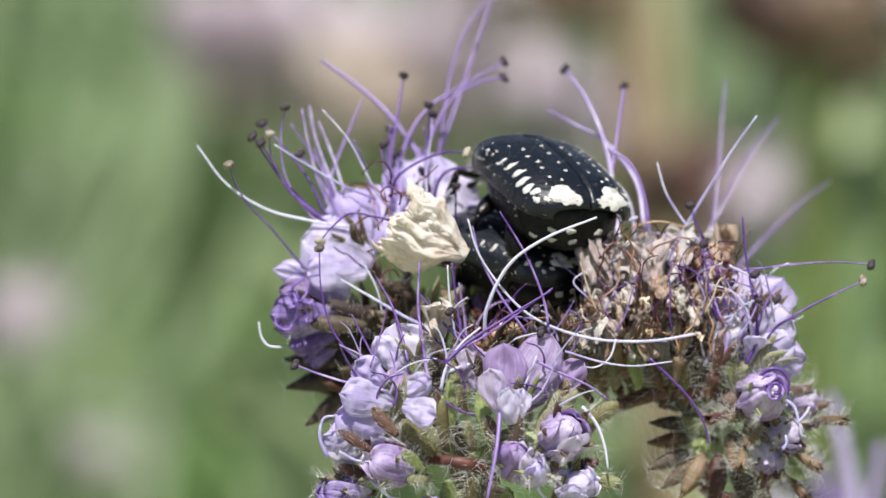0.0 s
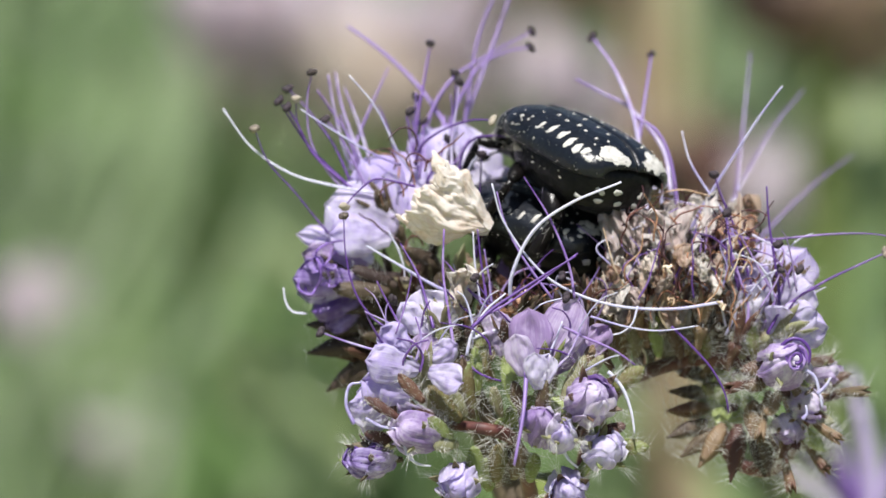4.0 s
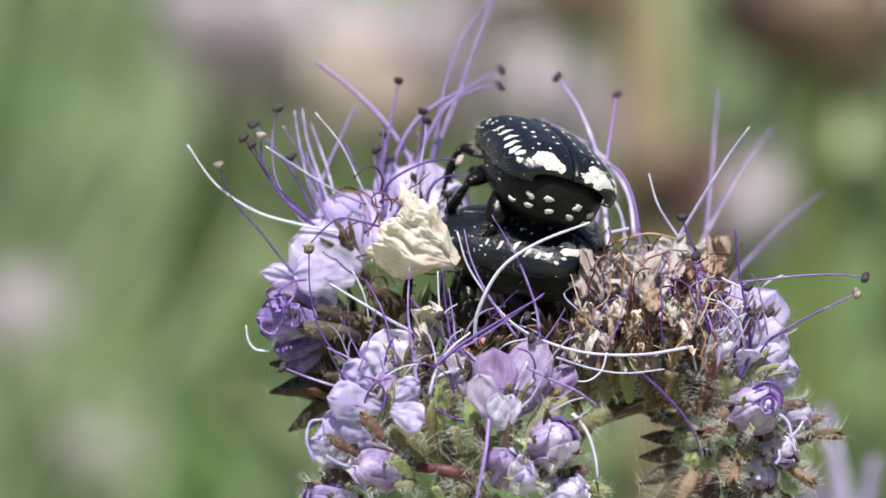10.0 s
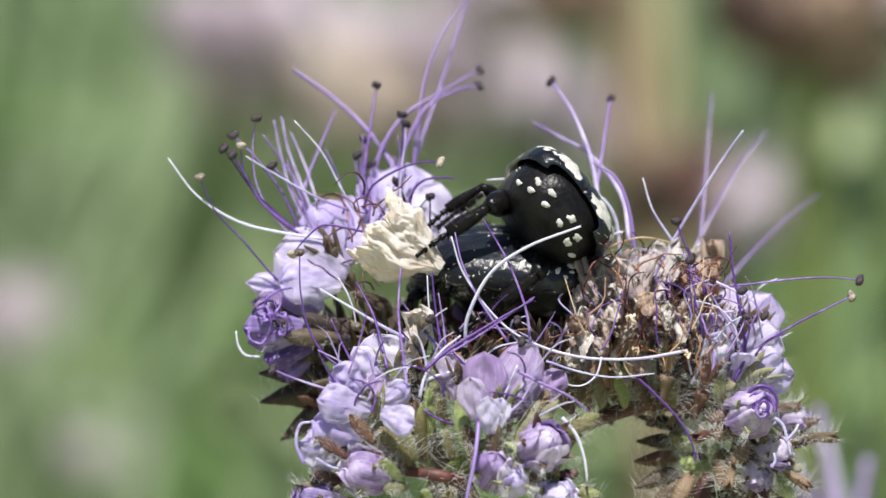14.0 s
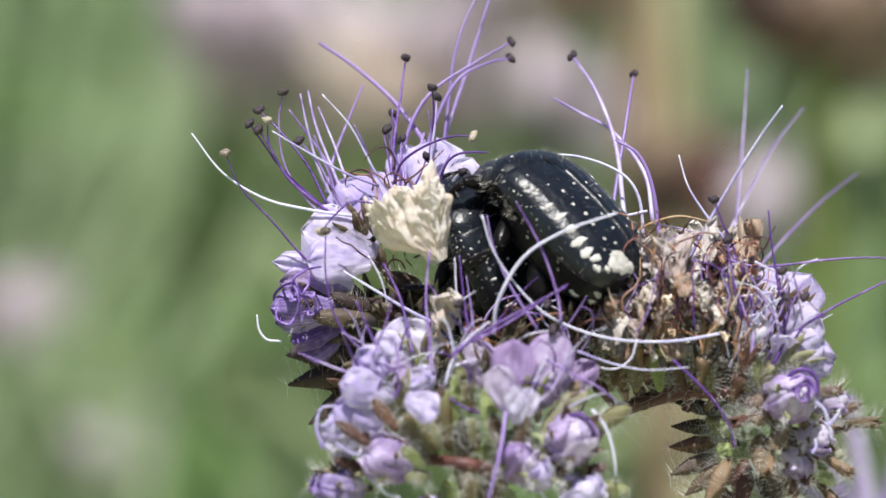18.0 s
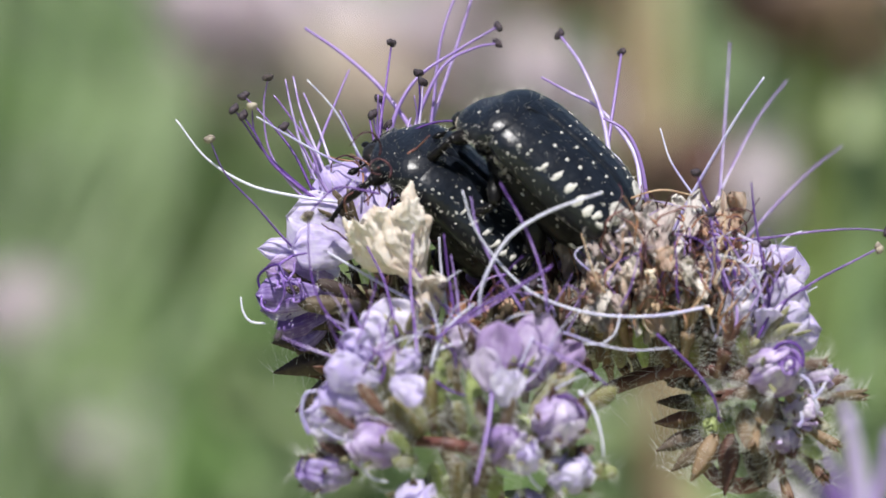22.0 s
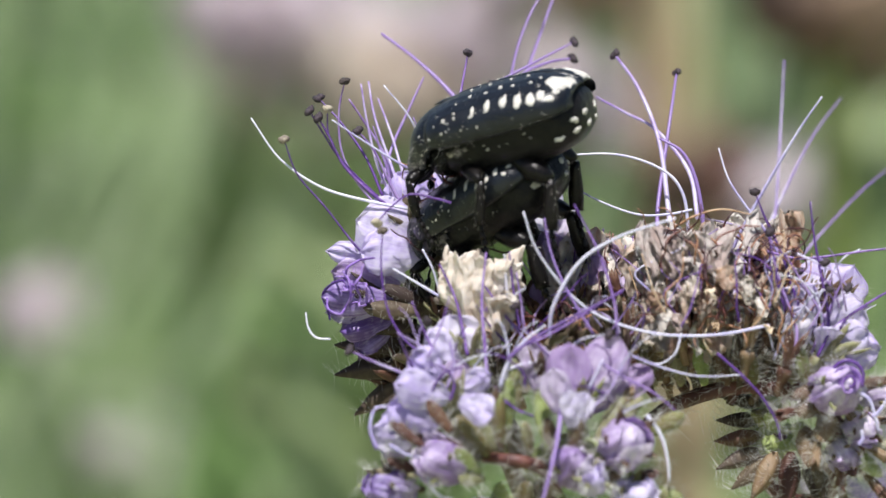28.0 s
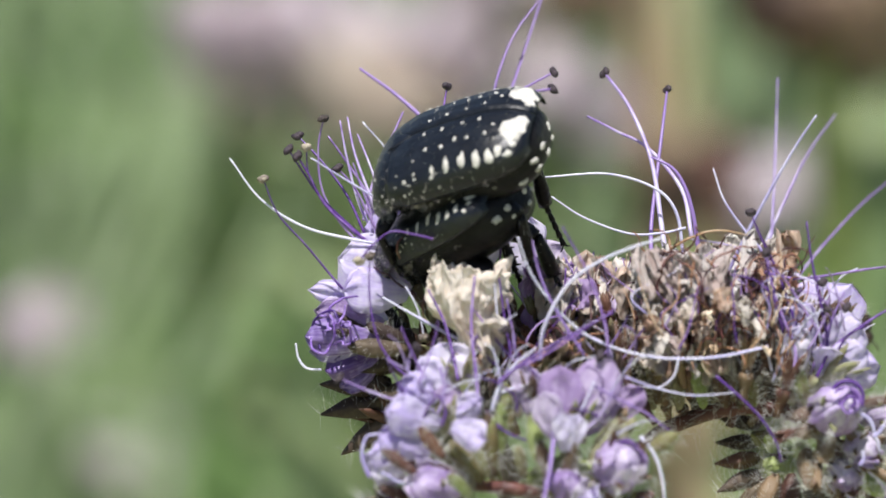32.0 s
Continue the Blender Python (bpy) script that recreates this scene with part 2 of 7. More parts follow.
HEAD_DRY = mat("far_seedhead", [(0.07, 0.04, 0.028), (0.17, 0.10, 0.07), (0.32, 0.22, 0.15)], 0.7, 60, 0.3, 900, 0.1, by_object=0.4)
HERB = mat("herb_leaf", [(0.19, 0.31, 0.10), (0.31, 0.44, 0.17), (0.45, 0.56, 0.28)], 0.6, 20, 0.3, 300, 0.4, by_object=0.3)
TAN = mat("far_straw", [(0.46, 0.38, 0.31), (0.60, 0.51, 0.43), (0.70, 0.62, 0.54)], 0.7, 60, 0.3, 900, 0.5, by_object=0.3)
HERB_DARK = mat("herb_leaf_dark", [(0.05, 0.10, 0.03), (0.11, 0.19, 0.06), (0.20, 0.28, 0.11)], 0.6, 20, 0.3, 300, 0.25, by_object=0.3)
STALK = mat("far_stalk", [(0.27, 0.25, 0.12), (0.42, 0.38, 0.20), (0.52, 0.46, 0.30)], 0.6, 40, 0.3, 600, 0.2)
STALK_RED = mat("far_stalk_reddish", [(0.20, 0.11, 0.07), (0.33, 0.20, 0.14), (0.44, 0.31, 0.23)], 0.6, 40, 0.3, 600, 0.2)
YELLOW = mat("far_yellow", [(0.42, 0.36, 0.08), (0.62, 0.55, 0.18)], 0.6, 60, 0.3, 900, 0.3)
SOIL = mat("meadow_ground", [(0.20, 0.22, 0.11), (0.37, 0.39, 0.22), (0.50, 0.50, 0.34)], 0.9, 3.0, 0.5, 60)


def glass_wing():
    m = bpy.data.materials.new("wing_film")
    m.use_nodes = True
    n, l = m.node_tree.nodes, m.node_tree.links
    t, g, ms = n.new("ShaderNodeBsdfTransparent"), n.new("ShaderNodeBsdfGlossy"), n.new("ShaderNodeMixShader")
    t.inputs[0].default_value = (0.86, 0.84, 0.78, 1)
    g.inputs["Roughness"].default_value = 0.25
    ms.inputs[0].default_value = 0.12
    l.new(t.outputs[0], ms.inputs[1])
    l.new(g.outputs[0], ms.inputs[2])
    l.new(ms.outputs[0], n["Material Output"].inputs["Surface"])
    return m


WING = glass_wing()

# ---------------------------------------------------------------- mesh helpers
PLACE = {}
plant = None
GRID = 2 * math.tan(radians(6)) / 1568


def at(a, b, d=0.0):
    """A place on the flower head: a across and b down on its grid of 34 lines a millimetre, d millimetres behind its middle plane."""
    z = DIST + d * 0.001
    return HEAD - AHEAD * DIST + (AHEAD + RIGHT * ((a - 784) * GRID) - UP * ((b - 441) * GRID)) * z


def way(r, u, c):
    """A direction: to the right, up, and towards the lens."""
    return (RIGHT * r + UP * u - AHEAD * c).normalized()


def shape(name, verts, faces, material, smooth=True, span=None):
    """A mesh; span gives each vertex its share along and across the piece, for veins and fading colour."""
    me = bpy.data.meshes.new(name)
    me.from_pydata([tuple(v) for v in verts], [], faces)
    if span is not None:
        me.attributes.new("span", "FLOAT_VECTOR", "POINT").data.foreach_set("vector", np.asarray(span, dtype=np.float32).ravel())
    me.materials.append(material)
    if smooth:
        me.polygons.foreach_set("use_smooth", [True] * len(me.polygons))
    me.update()
    return me


def part(name, data, parent, origin=None, label=""):
    """Links a mesh as one part under a thing or a part; origin is its place in the thing's space, and the mesh is built round it."""
    if parent == plant and origin is not None:
        parent = home(Vector(origin))
    ob = new(name, data)
    ob.parent = parent
    o = Vector(origin) if origin is not None else Vector((0, 0, 0))
    PLACE[ob.name] = o
    ob.location = o - PLACE.get(parent.name, Vector((0, 0, 0)))
    if label:
        ob["label"] = label
    return ob


def thing(name, label, category, origin=(0, 0, 0), group=""):
    ob = new(name)
    ob.empty_display_size = 0.002
    ob.location = origin
    PLACE[ob.name] = Vector(origin)
    return tagged(ob, label, category, group)


def smooth_line(points, n):
    """A soft curve through the points, in n steps."""
    p = [Vector(q) for q in points]
    p = [p[0] * 2 - p[1]] + p + [p[-1] * 2 - p[-2]]
    out = []
    segs = len(p) - 3
    for i in range(n + 1):
        x = i / n * segs
        k = min(int(x), segs - 1)
        t = x - k
        a, b, c, d = p[k:k + 4]
        out.append(0.5 * ((2 * b) + (c - a) * t + (2 * a - 5 * b + 4 * c - d) * t * t + (3 * b - a - 3 * c + d) * t ** 3))
    return out


def tube(points, radii, sides=7, n=None):
    """Verts and faces of a round tube with closed ends along a soft curve; radii run evenly from end to end."""
    n = n or 5 * (len(points) - 1)
    line = smooth_line(points, n) if len(points) > 1 else points
    verts, faces = [], []
    side = None
    for i, p in enumerate(line):
        d = (line[min(i + 1, n)] - line[max(i - 1, 0)]).normalized()
        if side is None:
            side = d.orthogonal().normalized()
        side = (side - d * side.dot(d)).normalized()
        up = d.cross(side)
        x = i / n * (len(radii) - 1)
        k = min(int(x), len(radii) - 2)
        r = radii[k] + (radii[k + 1] - radii[k]) * (x - k)
        for j in range(sides):
            a = 2 * math.pi * j / sides
            verts.append(p + side * (r * math.cos(a)) + up * (r * math.sin(a)))
    for i in range(n):
        for j in range(sides):
            k = (j + 1) % sides
            faces.append((i * sides + j, i * sides + k, (i + 1) * sides + k, (i + 1) * sides + j))
    faces.append(tuple(range(sides))[::-1])
    faces.append(tuple(n * sides + j for j in range(sides)))
    return verts, faces


def joined(pieces):
    verts, faces = [], []
    for v, f in pieces:
        o = len(verts)
        verts += v
        faces += [tuple(i + o for i in q) for q in f]
    return verts, faces


def sheet(fn, nu, nv, thick):
    """A thin solid sheet over fn(s, t) with s in 0..1 and t in -1..1."""
    p = [[fn(i / nu, 2 * j / nv - 1) for j in range(nv + 1)] for i in range(nu + 1)]
    verts, faces = [], []
    w = nv + 1
    for layer in (0, 1):
        for i in range(nu + 1):
            for j in range(w):
                du = p[min(i + 1, nu)][j] - p[max(i - 1, 0)][j]
                dv = p[i][min(j + 1, nv)] - p[i][max(j - 1, 0)]
                nn = du.cross(dv)
                nn = nn.normalized() if nn.length > 1e-12 else Vector((0, 0, 1))
                edge = 0.25 if i in (0, nu) or j in (0, nv) else 1.0
                verts.append(p[i][j] + nn * (thick / 2 * edge * (1 if layer else -1)))
    m = (nu + 1) * w
    for i in range(nu):
        for j in range(nv):
            q = (i * w + j, i * w + j + 1, (i + 1) * w + j + 1, (i + 1) * w + j)
            faces.append(q[::-1])
            faces.append(tuple(k + m for k in q))
    rim = [(0, j) for j in range(nv)] + [(i, nv) for i in range(nu)] + [(nu, j) for j in range(nv, 0, -1)] + [(i, 0) for i in range(nu, 0, -1)]
    for k, (i, j) in enumerate(rim):
        i2, j2 = rim[(k + 1) % len(rim)]
        a, b = i * w + j, i2 * w + j2
        faces.append((a, b, b + m, a + m))
    return verts, faces


def sheet_span(nu, nv, seed=0.0):
    one = [(i / nu, 2 * j / nv - 1, seed) for i in range(nu + 1) for j in range(nv + 1)]
    return one + one


def tube_span(n, sides, seed=0.0):
    return [(i / n, 0.0, seed) for i in range(n + 1) for _ in range(sides)]


def basis(axis, twist=0.0):
    axis = Vector(axis).normalized()
    s = axis.cross(Vector((0.13, 0.2, 1.0))).normalized()
    t = axis.cross(s)
    c, w = math.cos(twist), math.sin(twist)
    return axis, s * c + t * w, t * c - s * w


def petal_form(axis, out, length, width, lean, bend, cup=0.3, ruffle=0.0, tip=0.6, thick=0.00007, seed=0.0, nu=9, nv=6, crease=0.35):
    """A petal that grows from the origin: it leans away from the axis towards out, and bends on by bend over its length."""
    side = axis.cross(out).normalized()
    steps = 24 if nu < 25 else nu
    spine, dirs = [Vector((0, 0, 0))], []
    for i in range(steps + 1):
        a = lean + bend * i / steps
        d = axis * math.cos(a) + out * math.sin(a)
        dirs.append(d)
        spine.append(spine[-1] + d * (length / steps))

    def fn(s, t):
        k = min(int(s * steps), steps)
        d = dirs[k]
        n = side.cross(d)
        w = width / 2 * (0.28 + 0.72 * min(1, s / 0.55) ** 0.8) * (max(0.0, 1 - max(0, (s - tip) / (1 - tip)) ** 2.4) ** 0.5 + 0.02)
        q = spine[k] + side * (w * t) - n * (cup * w * t * t) * 1.0
        if ruffle:
            q = q + n * (noise.noise(Vector((s * 2.6 + seed, t * 1.8 + seed * 1.7, seed))) * ruffle * (0.2 + s))
            q = q + n * (noise.noise(Vector((s * (2 if nu > 30 else 7) + seed, t * 6, seed * 2.1))) * ruffle * crease)
            q = q + n * (noise.noise(Vector((s * 4 + seed, t * 17, seed * 3.1))) * ruffle * 0.16)
            if nu > 30:
                q = q + n * (noise.noise(Vector((s * 4 + seed, t * 15, seed))) * ruffle * 0.22 + noise.noise(Vector((s * 9 + seed, t * 11 + seed, seed))) * ruffle * 0.18 + noise.noise(Vector((s * 17, t * 26 + seed, seed))) * ruffle * 0.09)
                q = q + d * (noise.noise(Vector((t * 11 + seed, 7.7, s * 2))) * ruffle * 0.35 * s)
            q = q + n * (noise.noise(Vector((s * (3 if nu > 30 else 9) + seed, t * 1.5 + seed, 4.4))) * ruffle * 0.5 * abs(t) ** 3)
            q = q + side * (noise.noise(Vector((s * 5 - seed, t * 2, seed))) * ruffle * 0.3 * abs(t)) + d * (noise.noise(Vector((t * 4 + seed, 3.1, s))) * ruffle * 0.5 * s)
        return q

    return sheet(fn, nu, nv, thick)


def run(x, pts):
    """A value at x along the (position, value) pairs, softly."""
    for (x0, y0), (x1, y1) in zip(pts, pts[1:]):
        if x <= x1:
            t = (x - x0) / (x1 - x0)
            t = t * t * (3 - 2 * t) * 0.5 + t * 0.5
            return y0 + (y1 - y0) * t
    return pts[-1][1]


rnd = random.Random(7)


def spikes(feet, length, radius, wild=0.35, rng=rnd):
    """Many fine tapering hairs from (foot, normal) pairs, as one mesh body."""
    verts, faces = [], []
    for p, n in feet:
        d = (n + Vector((rng.uniform(-1, 1), rng.uniform(-1, 1), rng.uniform(-1, 1))) * wild).normalized()
        l = length * rng.uniform(0.45, 1.2)
        s = d.orthogonal().normalized()
        t = d.cross(s)
        o = len(verts)
        for k in range(3):
            a = k * 2.094
            verts.append(p + (s * math.cos(a) + t * math.sin(a)) * radius)
        verts.append(p + d * l)
        faces += [(o, o + 1, o + 3), (o + 1, o + 2, o + 3), (o + 2, o, o + 3)]
    return verts, faces

# ---------------------------------------------------------------- the flowering plant
plant = thing("phacelia_plant", "green and reddish stem with withered old flowers at the top", "plant", (0, 0.012, 0))
MM = 0.001
# the coiled flower clusters, which sway on their stalks
FRONT_AT, BACK_AT, RIGHT_AT, TALL_AT = at(830, 800, -7), at(640, 450, 1.5), at(1230, 640, 0), at(1115, 440, 3)
front = thing("flower_cluster", "lilac flowers and mauve buds in bristly green calyces", "flower", FRONT_AT, "flower clusters of the herb")
back = thing("flower_cluster", "fresh pale lilac flowers with long violet threads and dark calyces", "flower", BACK_AT, "flower clusters of the herb")
right = thing("flower_cluster", "coiled cluster of withered brown flowers and fresh lilac buds", "flower", RIGHT_AT, "flower clusters of the herb")
tall = thing("flower_cluster", "tall pale violet threads of a flower at the back", "flower", TALL_AT, "flower clusters of the herb")


def home(p):
    """The cluster that a place on the head belongs to."""
    q = p - (HEAD - AHEAD * DIST)
    z = q.dot(AHEAD)
    a, b, d = q.dot(RIGHT) / z / GRID + 784, 441 - q.dot(UP) / z / GRID, (z - DIST) / MM
    if 1060 < a < 1165 and b < 475 and d > 1.9:
        return tall
    if a > 1022 and not (a < 1110 and d < -5.5):
        return right
    if d < -4.4 and b > 560 or d < -3.4 and b > 740:
        return front
    if (a < 830 and b < 560) or (a < 725 and d > 0.5):
        return back
    return plant


def rod(name, points, radii, material, parent=None, label="", sides=8, n=None):
    o = points[0]
    v, f = tube([p - o for p in points], [r * MM for r in radii], sides, n)
    n = n or 5 * (len(points) - 1)
    return part(name, shape(name, v, f, material, True, tube_span(n, sides)), parent or plant, o, label)


def stamen(material, d0, d1, pts, anther=None, r=0.085, tip=None, name="stamen"):
    """A thread from foot to tip; pts are (a, b) on the head's grid, d0 and d1 the depths of foot and tip."""
    k = len(pts) - 1
    r *= 0.8
    p = [at(a, b, d0 + (d1 - d0) * i / k) for i, (a, b) in enumerate(pts)]
    ob = rod(name, p, [r * 1.15, r, r * 0.8, (tip or 0.55) * r], material, sides=6, n=6 * k)
    if anther:
        end, d = p[-1], (p[-1] - p[-2]).normalized()
        side = d.orthogonal().normalized() * rnd.choice((-1, 1))
        pieces = []
        for s in (-1, 1):
            c = end + side * (0.10 * MM * s)
            ax = (d * rnd.uniform(0.2, 0.9) + side * rnd.uniform(0.3, 1)).normalized()
            pieces.append(tube([c - ax * 0.26 * MM - end, c - end, c + ax * 0.26 * MM - end], [0.05 * MM, 0.17 * MM, 0.19 * MM, 0.15 * MM, 0.05 * MM], 7, 8))
        v, f = joined(pieces)
        part("anther", shape("anther", v, f, {"dark": DARK, "pollen": POLLEN}[anther]), ob, end, "dark shrivelled anther" if anther == "dark" else "pale pollen-dusted anther")
    return ob


def sepals(axis, out_twist, length, width, spread, count=5):
    pieces = []
    ax, s, t = basis(axis, out_twist)
    feet = []
    for i in range(count):
        a = 2 * math.pi * i / count
        o = s * math.cos(a) + t * math.sin(a)
        pieces.append(petal_form(ax, o, length, width, spread * 0.6, spread * 0.5 - 0.25, cup=0.5, tip=0.3, thick=0.00016, nu=7, nv=4))
        for k in range(26):
            u = rnd.uniform(0.1, 1.0)
            lean = spread * 0.6 + (spread * 0.5 - 0.25) * u * 0.5
            q = (ax * math.cos(lean) + o * math.sin(lean)) * (length * u) + ax.cross(o) * (width * 0.4 * rnd.uniform(-1, 1) * (1 - u * 0.7))
            feet.append((q, (o + ax * 0.25).normalized()))
    pieces.append(tube([-ax * length * 0.35, ax * length * 0.02, ax * length * 0.2], [length * 0.07, length * 0.085, length * 0.15, length * 0.13], 8, 6))
    return joined(pieces), feet


def flower(name, place, axis, size=1.0, lean=0.7, bend=0.5, width=2.6, length=3.6, material=LILAC, green=SEPAL, count=5, twist=0.0, hair=1.0, ruffle=0.35, skip=(), calyx_spread=0.5, tip=0.72, core=False, label=""):
    """A flower or a bud: a hairy calyx with five petals on it."""
    ax, s, t = basis(axis, twist)
    (v, f), feet = sepals(ax, twist + 0.6, 3.5 * size * MM, 0.72 * size * MM, calyx_spread)
    ob = part(name, shape(name, v, f, green), plant, place, label)
    if hair:
        v, f = spikes(feet, 1.35 * hair * MM, 0.0105 * MM)
        h = part("hairs", shape("hairs", v, f, HAIR, False), ob, place)
        tagged(h, kind="stuff")
    for i in range(count):
        if i in skip:
            continue
        a = 2 * math.pi * i / count
        o = s * math.cos(a) + t * math.sin(a)
        v, f = petal_form(ax, o, length * size * MM * rnd.uniform(0.92, 1.08), width * size * MM, lean * rnd.uniform(0.85, 1.15), bend, 0.35, ruffle * MM * size, tip, seed=rnd.uniform(0, 50))
        part("petal", shape("petal", v, f, material), ob, place + ax * (0.5 * size * MM))
    if core:
        v, f = tube([ax * 0.2 * size * MM, ax * 1.2 * size * MM, ax * 2.3 * size * MM], [0.5 * size * MM, 1.15 * size * MM, 1.3 * size * MM, 1.0 * size * MM, 0.2 * size * MM], 10, 12)
        part("folded_petals", shape("folded_petals", v, f, material), ob, place)
    return ob


def bud(place, axis, size=1.0, material=MAUVE, green=SEPAL, open_=0.0, twist=0.0, hair=1.0, label=""):
    """A closed bud: rounded petals wrapped over each other in a ball out of the hairy calyx."""
    ob = flower("bud", place, axis, size, 0.5, 0.0, 1, 1, material, green, 0, twist, hair, 0, calyx_spread=0.85, label=label)
    ax, s, t = basis(axis, twist)
    R = 1.25 * size * MM
    mid = ax * (1.55 * size * MM)

    def wrap(az, k, half, end):
        def fn(p, q):
            pol = math.pi * (0.93 - (0.93 - end) * p)
            w = half * (0.25 + 0.75 * math.sin(min(1.0, p * 1.15) * math.pi * 0.62)) * max(0.05, 1 - max(0, (p - 0.75) / 0.25) ** 2.2 * 0.75)
            a = az + q * w / max(0.55, math.sin(pol))
            r = R * (1 + 0.04 * k + 0.12 * abs(q) ** 3 + (0.08 + 0.32 * max(0.0, math.sin(k * 2.6 + twist * 9))) * p ** 4 + 0.30 * noise.noise(Vector((p * 3 + az, q * 2.5, k + twist * 7))) + 0.11 * noise.noise(Vector((p * 5, q * 9 + az, k * 3.0))))
            return mid + (ax * (math.cos(pol) * 1.28) + (s * math.cos(a) + t * math.sin(a)) * math.sin(pol)) * r
        return fn

    for k in range(5):
        v, f = sheet(wrap(k * 2.2 + twist, k, 0.8, rnd.uniform(0.04, 0.42)), 12, 12, 0.00005)
        part("petal", shape("petal", v, f, material, True, sheet_span(12, 12, k + twist)), ob, place)
    verts, faces = sheet(wrap(0, -1, 3.1, 0.0), 8, 14, 0.00005)
    part("folded_petals", shape("folded_petals", verts, faces, material, True, sheet_span(8, 14)), ob, place)
    return ob


def lobe(parent, root, tip, width, bulge=0.5, material=LILAC, ruffle=0.25, end=0.7, roll=0.0):
    """One rounded petal from root to tip, places on the head's grid; width in millimetres; bulge curves it towards the lens."""
    p, q = at(*root), at(*tip)
    ax = (q - p)
    ln = ax.length
    ax.normalize()
    o = way(roll, 0, 1)
    o = (o - ax * o.dot(ax)).normalized()
    sd = rnd.uniform(0, 60)
    v, f = petal_form(ax, o, ln * 1.03, width * 0.95 * MM, bulge * 0.4, -0.95 * bulge, 0.22, ruffle * 1.25 * MM, end, 0.00004, sd, 16, 14)
    return part("petal", shape("petal", v, f, material, True, sheet_span(16, 14, sd)), parent, p)


def sepal(root, tip, width, material=SEPAL_LEAF, hair=1.0, parent=None, bulge=0.3):
    """One pointed hairy sepal from root to tip, places on the head's grid."""
    p, q = at(*root), at(*tip)
    ax = q - p
    ln = ax.length
    ax.normalize()
    o = way(0.15, 0.25, 1)
    o = (o - ax * o.dot(ax)).normalized()
    sd = rnd.uniform(0, 60)
    v, f = petal_form(ax, o, ln, width * MM, bulge * 0.5, -bulge, 0.5, 0.1 * MM, 0.15, 0.00018, sd, 12, 8)
    ob = part("sepal", shape("sepal", v, f, material, True, sheet_span(12, 8, sd)), parent or plant, p)
    side, feet = ax.cross(o), []
    for k in range(int(60 * hair)):
        u, t = rnd.uniform(0.05, 1.0), rnd.uniform(-1, 1)
        feet.append((ax * (ln * u) + side * (width * 0.42 * MM * t * (1 - u * 0.7)), (o * 0.5 + side * t + ax * 0.3).normalized()))
    v, f = spikes(feet, 1.05 * MM, 0.010 * MM)
    tagged(part("hairs", shape("hairs", v, f, HAIR, False), ob, p), kind="stuff")
    return ob


def closed_calyx(a, b, d, axis, length, width, material=SEPAL_RED, hair=1.0, label="closed pointed bristly calyx"):
    """A young calyx still closed: an egg-shaped pointed body with seams, and bristles."""
    ax, s, t = basis(axis, a * 0.07)
    n, sides = 14, 15
    verts, feet = [], []
    for i in range(n + 1):
        u = i / n
        r = width * 0.5 * MM * run(u, ((0, 0.35), (0.15, 0.8), (0.38, 1.0), (0.65, 0.72), (0.88, 0.30), (1, 0.05)))
        bend = s * (0.10 * length * MM * u * u)
        for j in range(sides):
            g = 2 * math.pi * j / sides
            k = 1 - 0.20 * max(0.0, math.cos(g * 5)) ** 3 + 0.06 * noise.noise(Vector((u * 4, g, a)))
            w = s * math.cos(g) + t * math.sin(g)
            verts.append(ax * (length * MM * u) + bend + w * (r * k))
            if rnd.random() < 0.5 * hair:
                feet.append((verts[-1], (w + ax * 0.25).normalized()))
    faces = [(i * sides + j, i * sides + (j + 1) % sides, (i + 1) * sides + (j + 1) % sides, (i + 1) * sides + j) for i in range(n) for j in range(sides)]
    faces += [tuple(range(sides))[::-1], tuple(n * sides + j for j in range(sides))]
    ob = part("calyx", shape("calyx", verts, faces, material), plant, at(a, b, d), label)
    if feet:
        v, f = spikes(feet, 1.0 * MM, 0.0085 * MM)
        tagged(part("hairs", shape("hairs", v, f, HAIR, False), ob, at(a, b, d)), kind="stuff")
    return ob


# stalks: the main stem down to the ground, and the curved branches of the head
rod("stem", [Vector((0.004, 0.014, 0)), Vector((0.012, 0.02, 0.2)), Vector((0.002, 0.010, 0.40)), at(925, 1230, 4), at(925, 1090, 3.5)], [2.2, 2.0, 1.7, 1.2, 0.9], STEM_GREEN, label="hairy green main stem", n=24)
rod("branch", [at(925, 1110, 3.2), at(900, 950, 0), at(872, 850, -5.0), at(848, 828, -7.2), at(805, 818, -7.8), at(735, 812, -6.2)], [0.5, 0.42, 0.34, 0.36, 0.32, 0.24], STEM, label="reddish hairy stalk")
rod("branch", [at(925, 1110, 3.5), at(985, 900, 3.2), at(1010, 810, 2.8), at(1050, 745, 2), at(1110, 712, 1), at(1200, 690, 0), at(1290, 700, -1), at(1350, 750, -1.5), at(1365, 820, -1), at(1330, 880, 0), at(1270, 880, 1), at(1230, 830, 1.4), at(1250, 780, 1.5), at(1290, 790, 1.5)], [0.46, 0.44, 0.42, 0.40, 0.42, 0.44, 0.5, 0.48, 0.45, 0.4, 0.36, 0.3, 0.22], STEM, label="reddish stalk coiled at its end", n=60)
# the last-but-one branch lies deep in the head: shade is put into its colour
rod("branch", [at(925, 1110, 4), at(820, 820, 5.5), at(740, 700, 6), at(660, 620, 5), at(600, 600, 4), at(560, 650, 3.5), at(600, 700, 3.5)], [1.0, 0.9, 0.8, 0.7, 0.55, 0.4, 0.3], SEPAL_DARK_SHADE, label="hairy stalk in a colour darkened for shade")
